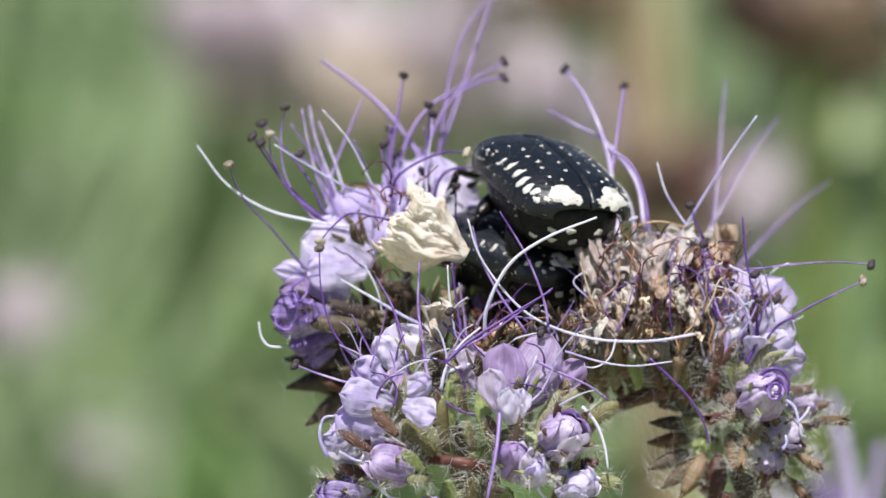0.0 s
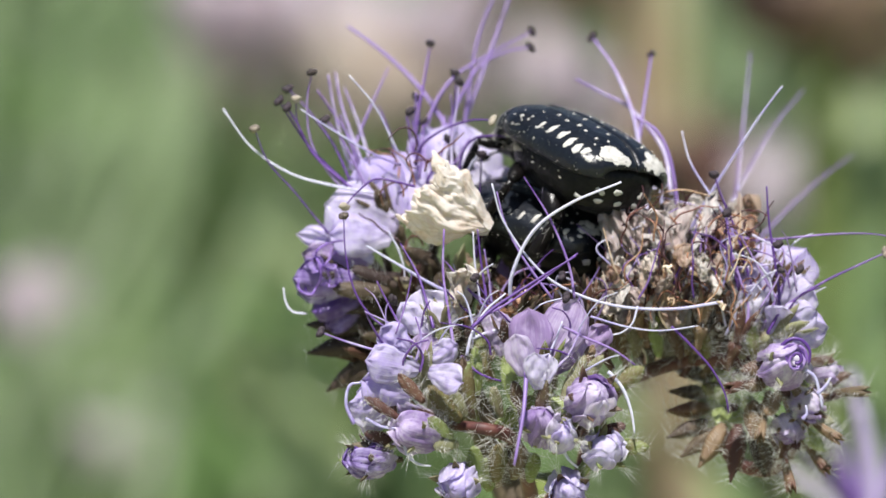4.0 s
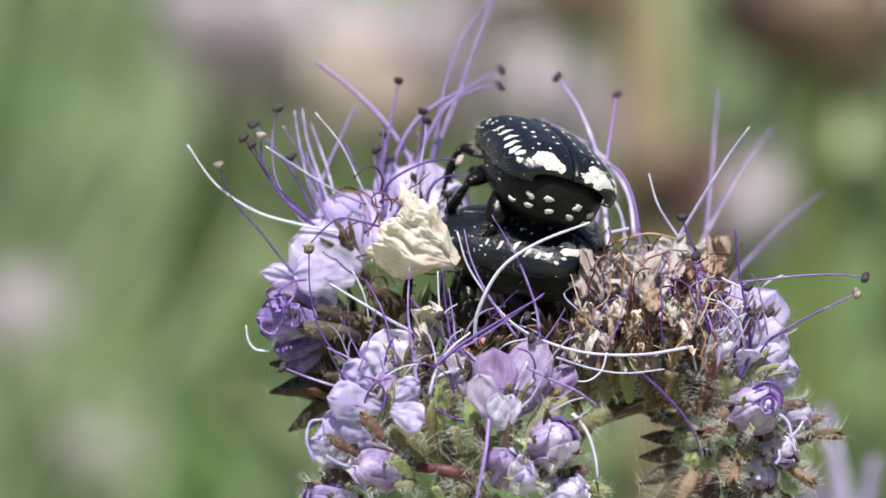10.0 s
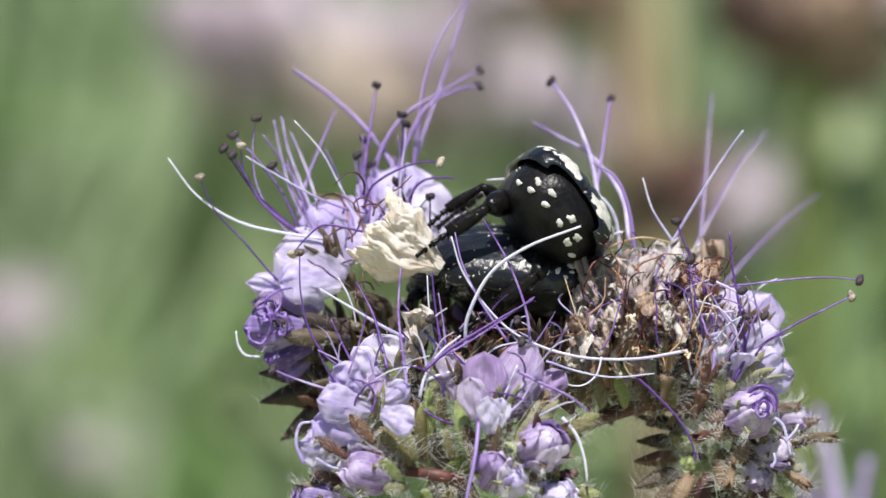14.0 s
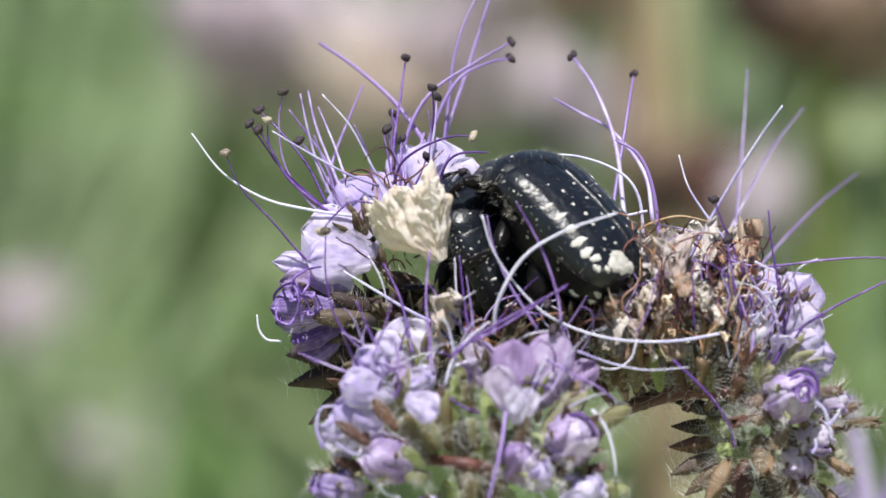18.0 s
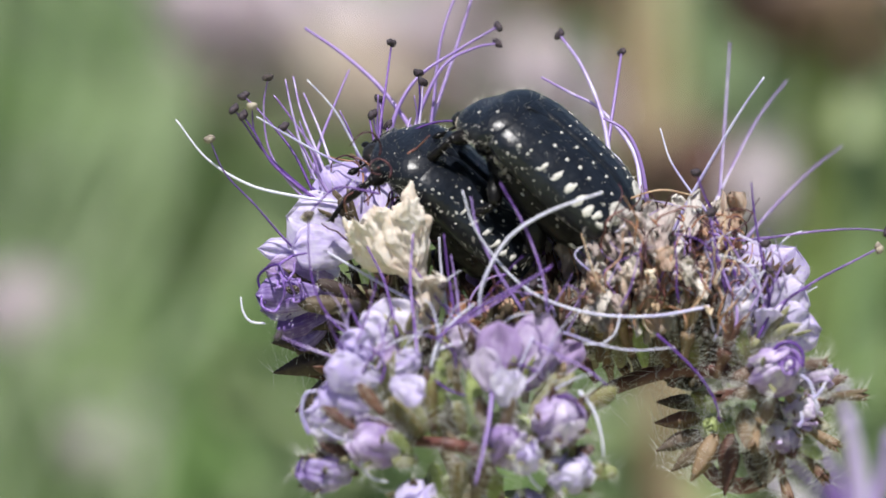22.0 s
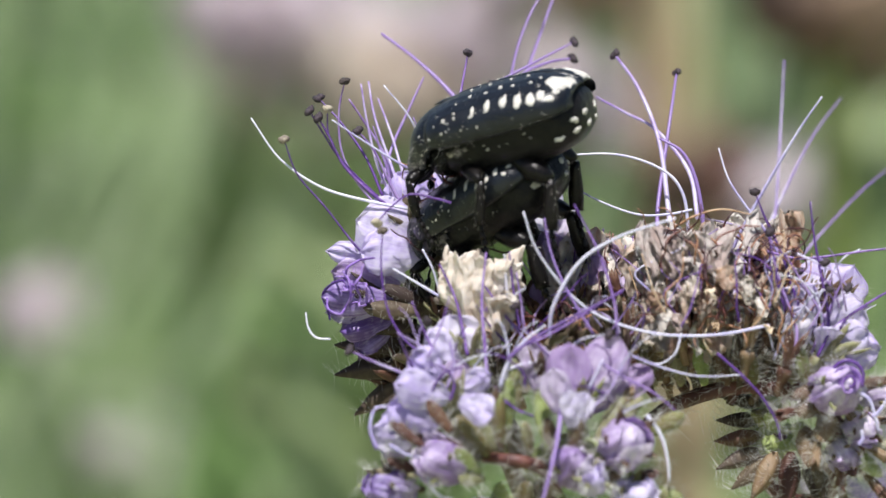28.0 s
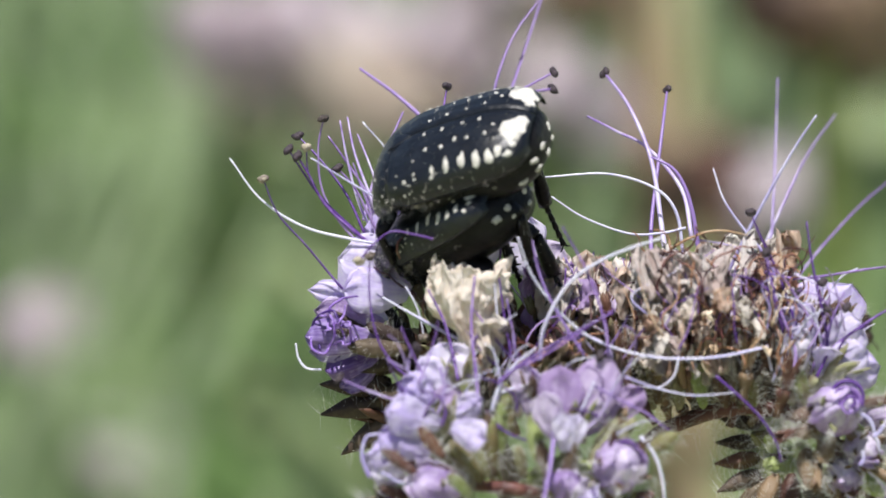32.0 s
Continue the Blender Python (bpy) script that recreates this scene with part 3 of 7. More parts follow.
rod("branch", [at(845, 830, -5), at(880, 790, -6), at(930, 780, -7), at(985, 800, -7), at(1010, 850, -6.5), at(980, 900, -6)], [0.8, 0.7, 0.6, 0.5, 0.4, 0.3], STEM_GREEN, label="green hairy stalk")

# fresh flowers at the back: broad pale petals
fl = flower("flower", at(665, 480, 2.5), way(-0.5, 0.75, 0.3), 1.0, count=0, green=SEPAL_DARK_SHADE, label="fresh pale lilac open flower with broad petals")
lobe(fl, (660, 470, 1.5), (535, 425, 1.0), 3.6, 0.45, PALE)
lobe(fl, (650, 480, 1.2), (545, 478, 0.5), 2.4, 0.35, PALE)
lobe(fl, (640, 490, 2.0), (488, 478, 1.5), 1.3, 0.3, PALE)
lobe(fl, (665, 450, 3.0), (600, 345, 3.5), 3.2, 0.4, PALE)
lobe(fl, (690, 440, 3.5), (650, 330, 5.0), 2.8, 0.3, PALE)
fl = flower("flower", at(760, 420, 6), way(0.05, 0.95, 0.1), 1.0, count=0, green=SEPAL_DARK_SHADE, label="fresh pale lilac open flower behind the withered corolla")
lobe(fl, (745, 400, 5.5), (712, 285, 6.5), 2.8, 0.3, PALE)
lobe(fl, (760, 400, 5.0), (765, 275, 6.0), 3.2, 0.35, PALE)
lobe(fl, (775, 410, 4.5), (822, 310, 5.0), 2.4, 0.35, PALE)
lobe(fl, (770, 440, 4.0), (800, 350, 3.5), 2.2, 0.3, PALE)
lobe(fl, (835, 450, 5.0), (852, 352, 5.0), 2.2, 0.3, PALE)
lobe(fl, (850, 470, 5.5), (905, 400, 5.5), 1.9, 0.3, LILAC)
fl = flower("flower", at(625, 560, 2.0), way(-0.95, 0.15, 0.25), 1.0, count=0, green=SEPAL_DARK_SHADE, label="half-open flower with coiled violet threads")
lobe(fl, (610, 535, 1.5), (497, 512, 0.9), 1.7, 0.3, LILAC, 0.2)
lobe(fl, (600, 560, 1.0), (482, 556, 0.4), 1.9, 0.35, DUSK, 0.2)
lobe(fl, (600, 585, 1.5), (515, 612, 1.0), 1.6, 0.3, DUSK, 0.2)
lobe(fl, (610, 550, 1.6), (490, 580, 0.9), 1.7, 0.3, DUSK, 0.25)
lobe(fl, (600, 600, 2.0), (540, 640, 1.5), 1.5, 0.3, DUSK, 0.25)
lobe(fl, (620, 520, 1.8), (505, 505, 1.5), 1.5, 0.3, PALE)
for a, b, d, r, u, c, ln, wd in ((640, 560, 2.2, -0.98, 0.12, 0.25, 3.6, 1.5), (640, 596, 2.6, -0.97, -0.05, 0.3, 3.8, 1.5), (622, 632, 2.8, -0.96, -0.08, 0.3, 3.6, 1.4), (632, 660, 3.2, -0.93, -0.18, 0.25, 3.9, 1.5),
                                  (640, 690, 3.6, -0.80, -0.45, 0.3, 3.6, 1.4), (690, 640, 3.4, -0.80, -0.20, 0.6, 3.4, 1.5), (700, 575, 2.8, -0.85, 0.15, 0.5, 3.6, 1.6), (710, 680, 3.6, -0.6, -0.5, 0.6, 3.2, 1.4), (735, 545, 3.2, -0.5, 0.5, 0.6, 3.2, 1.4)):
    closed_calyx(a, b, d, way(r, u, c), ln, wd, SEPAL_DARK_SHADE, 0.55, "dark brown bristly calyx")
sepal((650, 575, 0.8), (548, 572, 0.2), 1.1, SEPAL_DARK_SHADE, 0.6)
sepal((650, 560, 0.9), (580, 535, 0.5), 0.9, SEPAL_DARK_SHADE, 0.6)

# front cluster
fl = flower("flower", at(715, 770, -6.5), way(-0.25, 0.9, 0.3), 0.9, count=0, label="open lilac flower with spreading petals")
lobe(fl, (676, 682, -7.2), (632, 640, -7.4), 1.65, 0.4, PALE, 0.3)
lobe(fl, (696, 716, -7.8), (604, 697, -8.4), 2.01, 0.5, PALE, 0.25)
lobe(fl, (712, 718, -8.6), (770, 737, -9.6), 1.65, 0.35, PALE, 0.22)
lobe(fl, (705, 705, -7.2), (762, 672, -6.6), 1.34, 0.3, PALE, 0.3)
lobe(fl, (700, 700, -6.4), (712, 652, -5.6), 1.46, 0.3, LILAC, 0.3)
fl = flower("flower", at(690, 795, -6.3), way(-0.85, 0.35, 0.3), 0.85, count=0, green=SEPAL_RED, label="lilac flower half open, seen from its side")
lobe(fl, (684, 764, -7.4), (597, 733, -7.8), 2.13, 0.7, PALE, 0.3)
lobe(fl, (672, 782, -7.0), (588, 752, -6.8), 1.83, 0.6, PALE, 0.2)
lobe(fl, (640, 796, -7.2), (574, 770, -7.4), 2.07, 0.7, PALE, 0.3)
lobe(fl, (640, 806, -6.6), (588, 800, -6.4), 1.59, 0.6, LILAC, 0.2)
sepal((704, 772, -8.2), (658, 722, -8.4), 0.75, SEPAL_RED, 1.2)
sepal((660, 800, -8.0), (598, 762, -8.2), 0.6, SEPAL_RED, 1.2)
sepal((770, 806, -7.4), (712, 742, -7.8), 1.05, SEPAL_LEAF, 1.0)
sepal((778, 800, -7.0), (752, 748, -7.6), 0.8, SEPAL, 1.2)
sepal((775, 812, -6.8), (690, 790, -7.2), 0.9, SEPAL, 1.2)
fl = flower("flower", at(915, 770, -7.0), way(0.05, 0.95, 0.2), 1.0, count=0, green=SEPAL_LEAF, label="upright open lilac flower with thin veined petals")
lobe(fl, (897, 712, -8.2), (891, 610, -8.0), 2.32, 0.2, LILAC, 0.2, 0.5)
lobe(fl, (918, 712, -7.6), (975, 596, -7.0), 2.56, 0.2, LILAC, 0.2, 0.6)
lobe(fl, (882, 728, -8.6), (866, 655, -9.0), 1.59, 0.35, LILAC, 0.2, 0.6)
lobe(fl, (925, 720, -7.0), (985, 660, -6.4), 1.83, 0.3, LILAC, 0.25)
lobe(fl, (905, 752, -8.8), (900, 688, -9.4), 1.22, 0.5, PALE, 0.2, 0.7)
lobe(fl, (915, 748, -8.6), (925, 690, -9.0), 1.10, 0.5, PALE, 0.2, 0.7)
fl = flower("flower", at(745, 680, -4.4), way(-0.2, 0.9, 0.3), 0.8, count=0, label="pale lilac open flower")
lobe(fl, (722, 656, -4.8), (702, 578, -4.6), 2.56, 0.3, PALE, 0.35)
lobe(fl, (735, 655, -4.5), (742, 600, -4.4), 1.59, 0.3, PALE, 0.3)
lobe(fl, (712, 660, -5.0), (668, 600, -5.2), 1.5, 0.3, PALE, 0.35)
fl = flower("flower", at(850, 700, -5.4), way(0.0, 0.95, 0.25), 0.75, count=0, label="small lilac flower between the others")
lobe(fl, (846, 690, -6.0), (828, 612, -5.8), 1.5, 0.3, LILAC, 0.3)
lobe(fl, (856, 690, -5.8), (872, 622, -5.4), 1.5, 0.3, PALE, 0.3)
lobe(fl, (980, 700, -5.8), (1030, 640, -5.6), 1.4, 0.3, LILAC, 0.3)
# upright hairy sepals and stalks in the gap between the two groups
rod("stalk", [at(800, 818, -5.8), at(788, 780, -6.6), at(782, 735, -7.0), at(781, 700, -7.0)], [0.2, 0.28, 0.34, 0.2], SEPAL_LEAF, label="green hairy stalk")
for root, tip, w, m in (((790, 800, -6.6), (772, 690, -7.2), 0.7, SEPAL), ((800, 760, -6.6), (795, 672, -6.8), 0.7, SEPAL_LEAF), ((812, 720, -6.0), (800, 640, -5.8), 0.7, SEPAL_LEAF), ((822, 700, -5.8), (840, 628, -5.6), 0.8, SEPAL),
                        ((870, 790, -7.6), (845, 690, -7.6), 0.9, SEPAL_LEAF), ((880, 800, -7.4), (862, 735, -8.0), 0.8, SEPAL), ((905, 800, -8.2), (920, 735, -8.8), 0.7, SEPAL), ((945, 790, -7.4), (990, 690, -7.2), 0.9, SEPAL),
                        ((955, 760, -6.6), (1005, 672, -6.4), 1.0, SEPAL_RED), ((960, 770, -6.8), (1022, 690, -6.6), 0.8, SEPAL), ((840, 800, -6.6), (825, 745, -7.0), 0.7, SEPAL), ((1040, 750, -7.2), (1094, 712, -7.2), 1.0, SEPAL_LEAF),
                        ((1030, 850, -7.2), (1102, 855, -7.4), 0.95, SEPAL_LEAF), ((1010, 830, -7.4), (1060, 815, -7.6), 0.7, SEPAL_RED), ((940, 815, -8.2), (985, 788, -8.4), 0.7, SEPAL), ((960, 850, -7.4), (995, 815, -8.0), 0.8, SEPAL_RED),
                        ((755, 835, -7.6), (710, 800, -8.8), 0.85, SEPAL_LEAF), ((765, 845, -7.2), (720, 850, -8.4), 0.8, SEPAL), ((750, 820, -7.4), (690, 785, -8.2), 0.7, SEPAL_RED), ((650, 850, -6.6), (572, 850, -6.8), 0.7, SEPAL), ((660, 842, -6.8), (598, 826, -7.2), 0.7, SEPAL_RED),
                        ((640, 880, -6.4), (552, 872, -6.6), 0.8, SEPAL_LEAF), ((850, 720, -5.4), (855, 640, -5.2), 0.8, SEPAL_LEAF), ((735, 690, -5.2), (735, 640, -5.4), 0.7, SEPAL_LEAF)):
    sepal(root, tip, w, m, 1.1)
for root, tip, w, m in (((800, 910, -5.6), (790, 850, -6.4), 1.0, SEPAL_LEAF), ((830, 915, -5.4), (838, 845, -6.2), 1.1, SEPAL_LEAF), ((860, 910, -5.6), (880, 850, -6.6), 1.0, SEPAL), ((890, 915, -5.4), (900, 862, -6.4), 0.9, SEPAL_LEAF), ((820, 930, -5.0), (812, 870, -5.6), 1.2, SEPAL_LEAF), ((850, 880, -5.2), (862, 832, -5.6), 0.8, SEPAL_RED)):
    sepal(root, tip, w, m, 1.3)
bud(at(722, 832, -6.8), way(-0.72, 0.25, 0.65), 0.78, twist=0.3, green=SEPAL, hair=1.2, label="round mauve bud in a bristly calyx")
bud(at(978, 785, -7.2), way(0.35, 0.35, 0.85), 0.8, twist=0.8, hair=1.2, label="round mauve bud in a bristly calyx")
bud(at(905, 835, -7.4), way(0.1, 0.55, 0.8), 0.66, twist=0.1, label="small mauve bud in a bristly calyx")
bud(at(938, 850, -7.6), way(0.2, 0.6, 0.75), 0.52, PALE, twist=0.6, label="small pale bud")
bud(at(1000, 866, -7), way(0.45, 0.2, 0.85), 0.66, PALE, green=SEPAL_LEAF, twist=0.5, label="pale bud in a green calyx")
bud(at(640, 872, -6), way(-0.85, 0.05, 0.5), 0.66, DUSK, green=SEPAL_DARK_SHADE, twist=0.2, label="dark bud in a reddish calyx")
bud(at(770, 905, -6), way(-0.2, -0.2, 0.95), 0.7, PALE, twist=0.4, label="pale bud in a bristly calyx")
bud(at(950, 915, -6), way(0.1, -0.3, 0.9), 0.7, PALE, twist=0.9, label="pale bud in a bristly calyx")

# right cluster
fl = flower("flower", at(1320, 610, 0), way(0.35, 0.85, 0.2), 1.0, count=0, label="fresh pale lilac flower with rounded petals")
lobe(fl, (1325, 590, 0.5), (1318, 480, 1.5), 2.3, 0.3, PALE)
lobe(fl, (1330, 590, 0.0), (1385, 495, 0.5), 2.6, 0.4, PALE)
lobe(fl, (1335, 600, -0.8), (1398, 558, -1.5), 2.4, 0.45, PALE)
lobe(fl, (1310, 600, -1.0), (1290, 520, -1.5), 1.8, 0.3, PALE)
fl = flower("flower", at(1310, 660, -2), way(0.75, 0.5, 0.3), 0.9, count=0, label="pale lilac flower half open")
lobe(fl, (1320, 640, -2.5), (1405, 605, -3.0), 1.9, 0.5, PALE)
lobe(fl, (1330, 650, -2.5), (1425, 632, -2.5), 1.9, 0.4, PALE)
lobe(fl, (1270, 660, -2.5), (1300, 560, -3.0), 1.5, 0.35, PALE)
lobe(fl, (1330, 640, -2.0), (1345, 595, -3.5), 1.5, 0.3, PALE)
bud(at(1320, 705, -3), way(0.55, 0.15, 0.8), 0.78, twist=0.4, label="mauve bud with coiled threads in its mouth")
bud(at(1370, 760, -2), way(0.6, -0.2, 0.75), 0.56, green=SEPAL_RED, twist=0.8, label="mauve bud in a reddish calyx")
bud(at(1395, 715, -1), way(0.85, 0.15, 0.4), 0.5, green=SEPAL, twist=0.1, label="small mauve bud in a green calyx")
bud(at(1345, 800, -2), way(0.4, -0.45, 0.8), 0.5, green=SEPAL_RED, twist=0.6, label="mauve bud in a reddish calyx")


def calyx(a, b, d, axis, size=1.0, material=SEPAL_RED, spread=0.45, label="reddish bristly calyx", hair=1.0):
    (v, f), feet = sepals(axis, a * 0.1, 3.9 * size * MM, 0.68 * size * MM, spread)
    ob = part("calyx", shape("calyx", v, f, material), plant, at(a, b, d), label)
    if not hair:
        return ob
    v, f = spikes(feet, 1.3 * hair * MM, 0.0085 * MM)
    tagged(part("hairs", shape("hairs", v, f, HAIR, False), ob, at(a, b, d)), kind="stuff")
    return ob


# the young coil under the right cluster: pointed calyces like teeth round its curve
rod("branch", [at(1300, 705, 0.5), at(1262, 712, 1.8), at(1232, 738, 2.2), at(1224, 775, 2.0), at(1240, 805, 1.6), at(1268, 808, 1.4), at(1280, 782, 1.6), at(1262, 762, 1.8)], [0.42, 0.62, 0.75, 0.78, 0.7, 0.62, 0.5, 0.3], SEPAL_LEAF, label="green young coil of closed calyces", sides=12, n=40)
for a, b, d, r, u, c, ln, wd, m in ((1228, 722, 1.8, -0.95, 0.12, 0.1, 2.4, 0.8, SEPAL_DARK_SHADE), (1222, 748, 1.5, -1, -0.06, 0.15, 2.3, 0.85, SEPAL_DARK_SHADE), (1220, 776, 1.2, -1, -0.14, 0.2, 2.4, 0.95, SEPAL_RED),
                                   (1218, 800, 1.0, -0.92, -0.4, 0.25, 2.5, 0.95, SEPAL_DARK_SHADE), (1232, 815, 0.2, -0.75, -0.7, 0.3, 2.5, 1.0, SEPAL_DARK_SHADE), (1246, 806, -0.6, -0.42, -0.9, 0.4, 2.8, 1.15, SEPAL_RED), (1272, 806, -1.0, -0.08, -1.0, 0.35, 3.1, 1.15, SEPAL_RED),
                                   (1300, 805, -1.0, 0.12, -1.0, 0.4, 2.9, 1.05, SEPAL_DARK_SHADE), (1240, 702, 1.8, -0.8, 0.45, 0.1, 1.7, 0.65, SEPAL_DARK_SHADE), (1332, 800, -1.6, 0.3, -0.95, 0.45, 2.6, 1.0, SEPAL_RED), (1300, 765, -2.0, -0.2, -0.8, 0.6, 2.3, 1.0, SEPAL_RED), (1318, 815, -1.4, 0.02, -1.0, 0.3, 2.6, 0.85, SEPAL_DARK_SHADE)):
    closed_calyx(a, b, d, way(r, u, c), ln, wd, m, 0.9)
for a, b, d, r, u in ((1240, 780, 0.6, -0.1, -0.5), (1250, 760, 0.8, -0.3, 0.3), (1236, 750, 0.9, -0.6, 0.2), (1262, 788, 0.4, 0.2, -0.5), (1266, 742, 0.9, 0.1, 0.5), (1278, 768, 0.4, 0.5, 0.0)):
    closed_calyx(a, b, d, way(r, u, 0.7), 1.5, 1.0, SEPAL_LEAF, 0.6, "young green bristly calyx")
for root, tip, w, m in (((1395, 740, -1.5), (1470, 712, -1.6), 0.7, SEPAL), ((1400, 760, -1.5), (1468, 742, -1.2), 0.7, SEPAL_RED), ((1390, 780, -1.8), (1440, 800, -2.2), 0.8, SEPAL), ((1375, 800, -1.8), (1425, 850, -2.2), 0.9, SEPAL_LEAF),
                        ((1345, 790, -2.4), (1380, 850, -3.0), 0.9, SEPAL_RED), ((1330, 720, -3.2), (1280, 742, -3.6), 1.0, SEPAL), ((1335, 700, -3.4), (1275, 712, -3.4), 1.0, SEPAL), ((1345, 745, -3.0), (1320, 790, -3.8), 0.9, SEPAL_RED), ((1360, 730, -2.6), (1398, 770, -3.2), 0.7, SEPAL_RED),
                        ((1370, 690, -2.2), (1440, 690, -1.8), 0.7, SEPAL), ((1280, 690, -2.2), (1262, 640, -2.6), 0.8, SEPAL), ((1300, 690, -2.6), (1290, 628, -3.0), 0.8, SEPAL_LEAF), ((1170, 690, -0.6), (1150, 625, -1.4), 0.9, SEPAL), ((1090, 690, -0.4), (1085, 622, -1.0), 0.9, SEPAL),
                        ((1215, 690, -1.2), (1205, 630, -2.0), 0.8, SEPAL_LEAF), ((1130, 690, -0.8), (1120, 610, -1.6), 0.9, SEPAL_LEAF), ((1055, 680, 0.0), (1045, 610, -0.6), 0.9, SEPAL)):
    sepal(root, tip, w, m, 1.5)
for a, b, d, r, u in ((1320, 770, -2.5, -0.15, -0.6), (1300, 730, -2.5, -0.5, -0.1), (1390, 790, -2, 0.75, -0.5), (1425, 745, -1, 0.95, 0.05), (1350, 850, -1.5, 0.2, -0.9), (1385, 830, -1, 0.55, -0.7)):
    calyx(a, b, d, way(r, u, 0.6), 0.66, SEPAL_RED if a < 1400 else SEPAL, 0.26)
for a, b, d, r, u in ((1010, 640, -1, -0.2, 0.9), (1110, 640, -1, 0.1, 1), (1200, 650, -2, 0.15, 1), (1260, 680, -2.5, 0.3, 0.9), (1150, 600, 1, -0.05, 1), (1060, 600, 1.5, -0.3, 0.9), (1230, 590, 0, 0.2, 1), (850, 650, 2, 0.1, 1), (920, 660, 2, 0, 1), (780, 620, 2, -0.2, 1)):
    calyx(a, b, d, way(r, u, 0.25), 0.7, SEPAL_RED if a > 1000 else SEPAL_DARK_SHADE, 0.4, "red-brown bristly calyx" if a > 1000 else "dark bristly calyx", 0.7)


# the old flowers: a thick mass of small olive and brown calyces
for i in range(40):
    rr = random.Random(i + 2100)
    a, b = rr.uniform(1030, 1300), rr.uniform(590, 700)
    calyx(a, b, rr.uniform(-1.5, 4), way((a - 1150) / 260 + rr.uniform(-0.3, 0.3), rr.uniform(0.6, 1.0), rr.uniform(0.0, 0.8)), rr.uniform(0.55, 0.8), rr.choice((SEPAL_RED, SEPAL_RED, SEPAL_DARK_SHADE)), rr.uniform(0.25, 0.5), "withered bristly calyx", 0.7)
# calyces between the clusters, with the shade there put into their colour
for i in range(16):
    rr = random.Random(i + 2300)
    calyx(rr.uniform(740, 1010), rr.uniform(590, 720), rr.uniform(-3, 4), way(rr.uniform(-0.5, 0.5), rr.uniform(0.5, 1.0), rr.uniform(0.2, 0.9)), rr.uniform(0.6, 0.85), SEPAL_DARK_SHADE, rr.uniform(0.25, 0.5), "calyx in a colour darkened for shade", 0)

def crumpled(name, place, axis, out, length, width, material, ruffle, lean=0.2, bend=0.4, seed=1.0, cup=0.5, label=""):
    ax = Vector(axis).normalized()
    o = Vector(out)
    o = (o - ax * o.dot(ax)).normalized()
    nu, nv = (40, 44) if width > 3 else (16, 14)
    v, f = petal_form(ax, o, length * MM, width * MM, lean, bend, cup, ruffle * (1.7 if width < 2 else 1.0) * MM, 0.75, 0.00003, seed, nu, nv, 0.36 if width > 3 else 0.3)
    return part(name, shape(name, v, f, material, True, sheet_span(nu, nv, seed)), plant, place, label)


# the inside of the head, under the flowers; its shade is partly in the calyx colour
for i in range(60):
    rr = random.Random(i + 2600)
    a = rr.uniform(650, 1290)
    calyx(a, rr.uniform(560, 720) if a < 1010 else rr.uniform(560, 690), rr.uniform(2, 7), way(rr.uniform(-0.6, 0.6), rr.uniform(0.3, 1.0), rr.uniform(0.1, 0.9)), rr.uniform(0.7, 1.0), rr.choice((SEPAL_DARK_SHADE, SEPAL, SEPAL_RED)), rr.uniform(0.3, 0.6), "shaded calyx", 0)

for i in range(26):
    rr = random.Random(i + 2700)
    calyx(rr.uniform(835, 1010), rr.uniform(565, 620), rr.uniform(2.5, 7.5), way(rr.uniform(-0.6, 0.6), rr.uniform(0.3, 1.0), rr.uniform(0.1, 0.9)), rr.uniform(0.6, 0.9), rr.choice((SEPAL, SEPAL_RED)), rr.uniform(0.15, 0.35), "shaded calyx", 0)

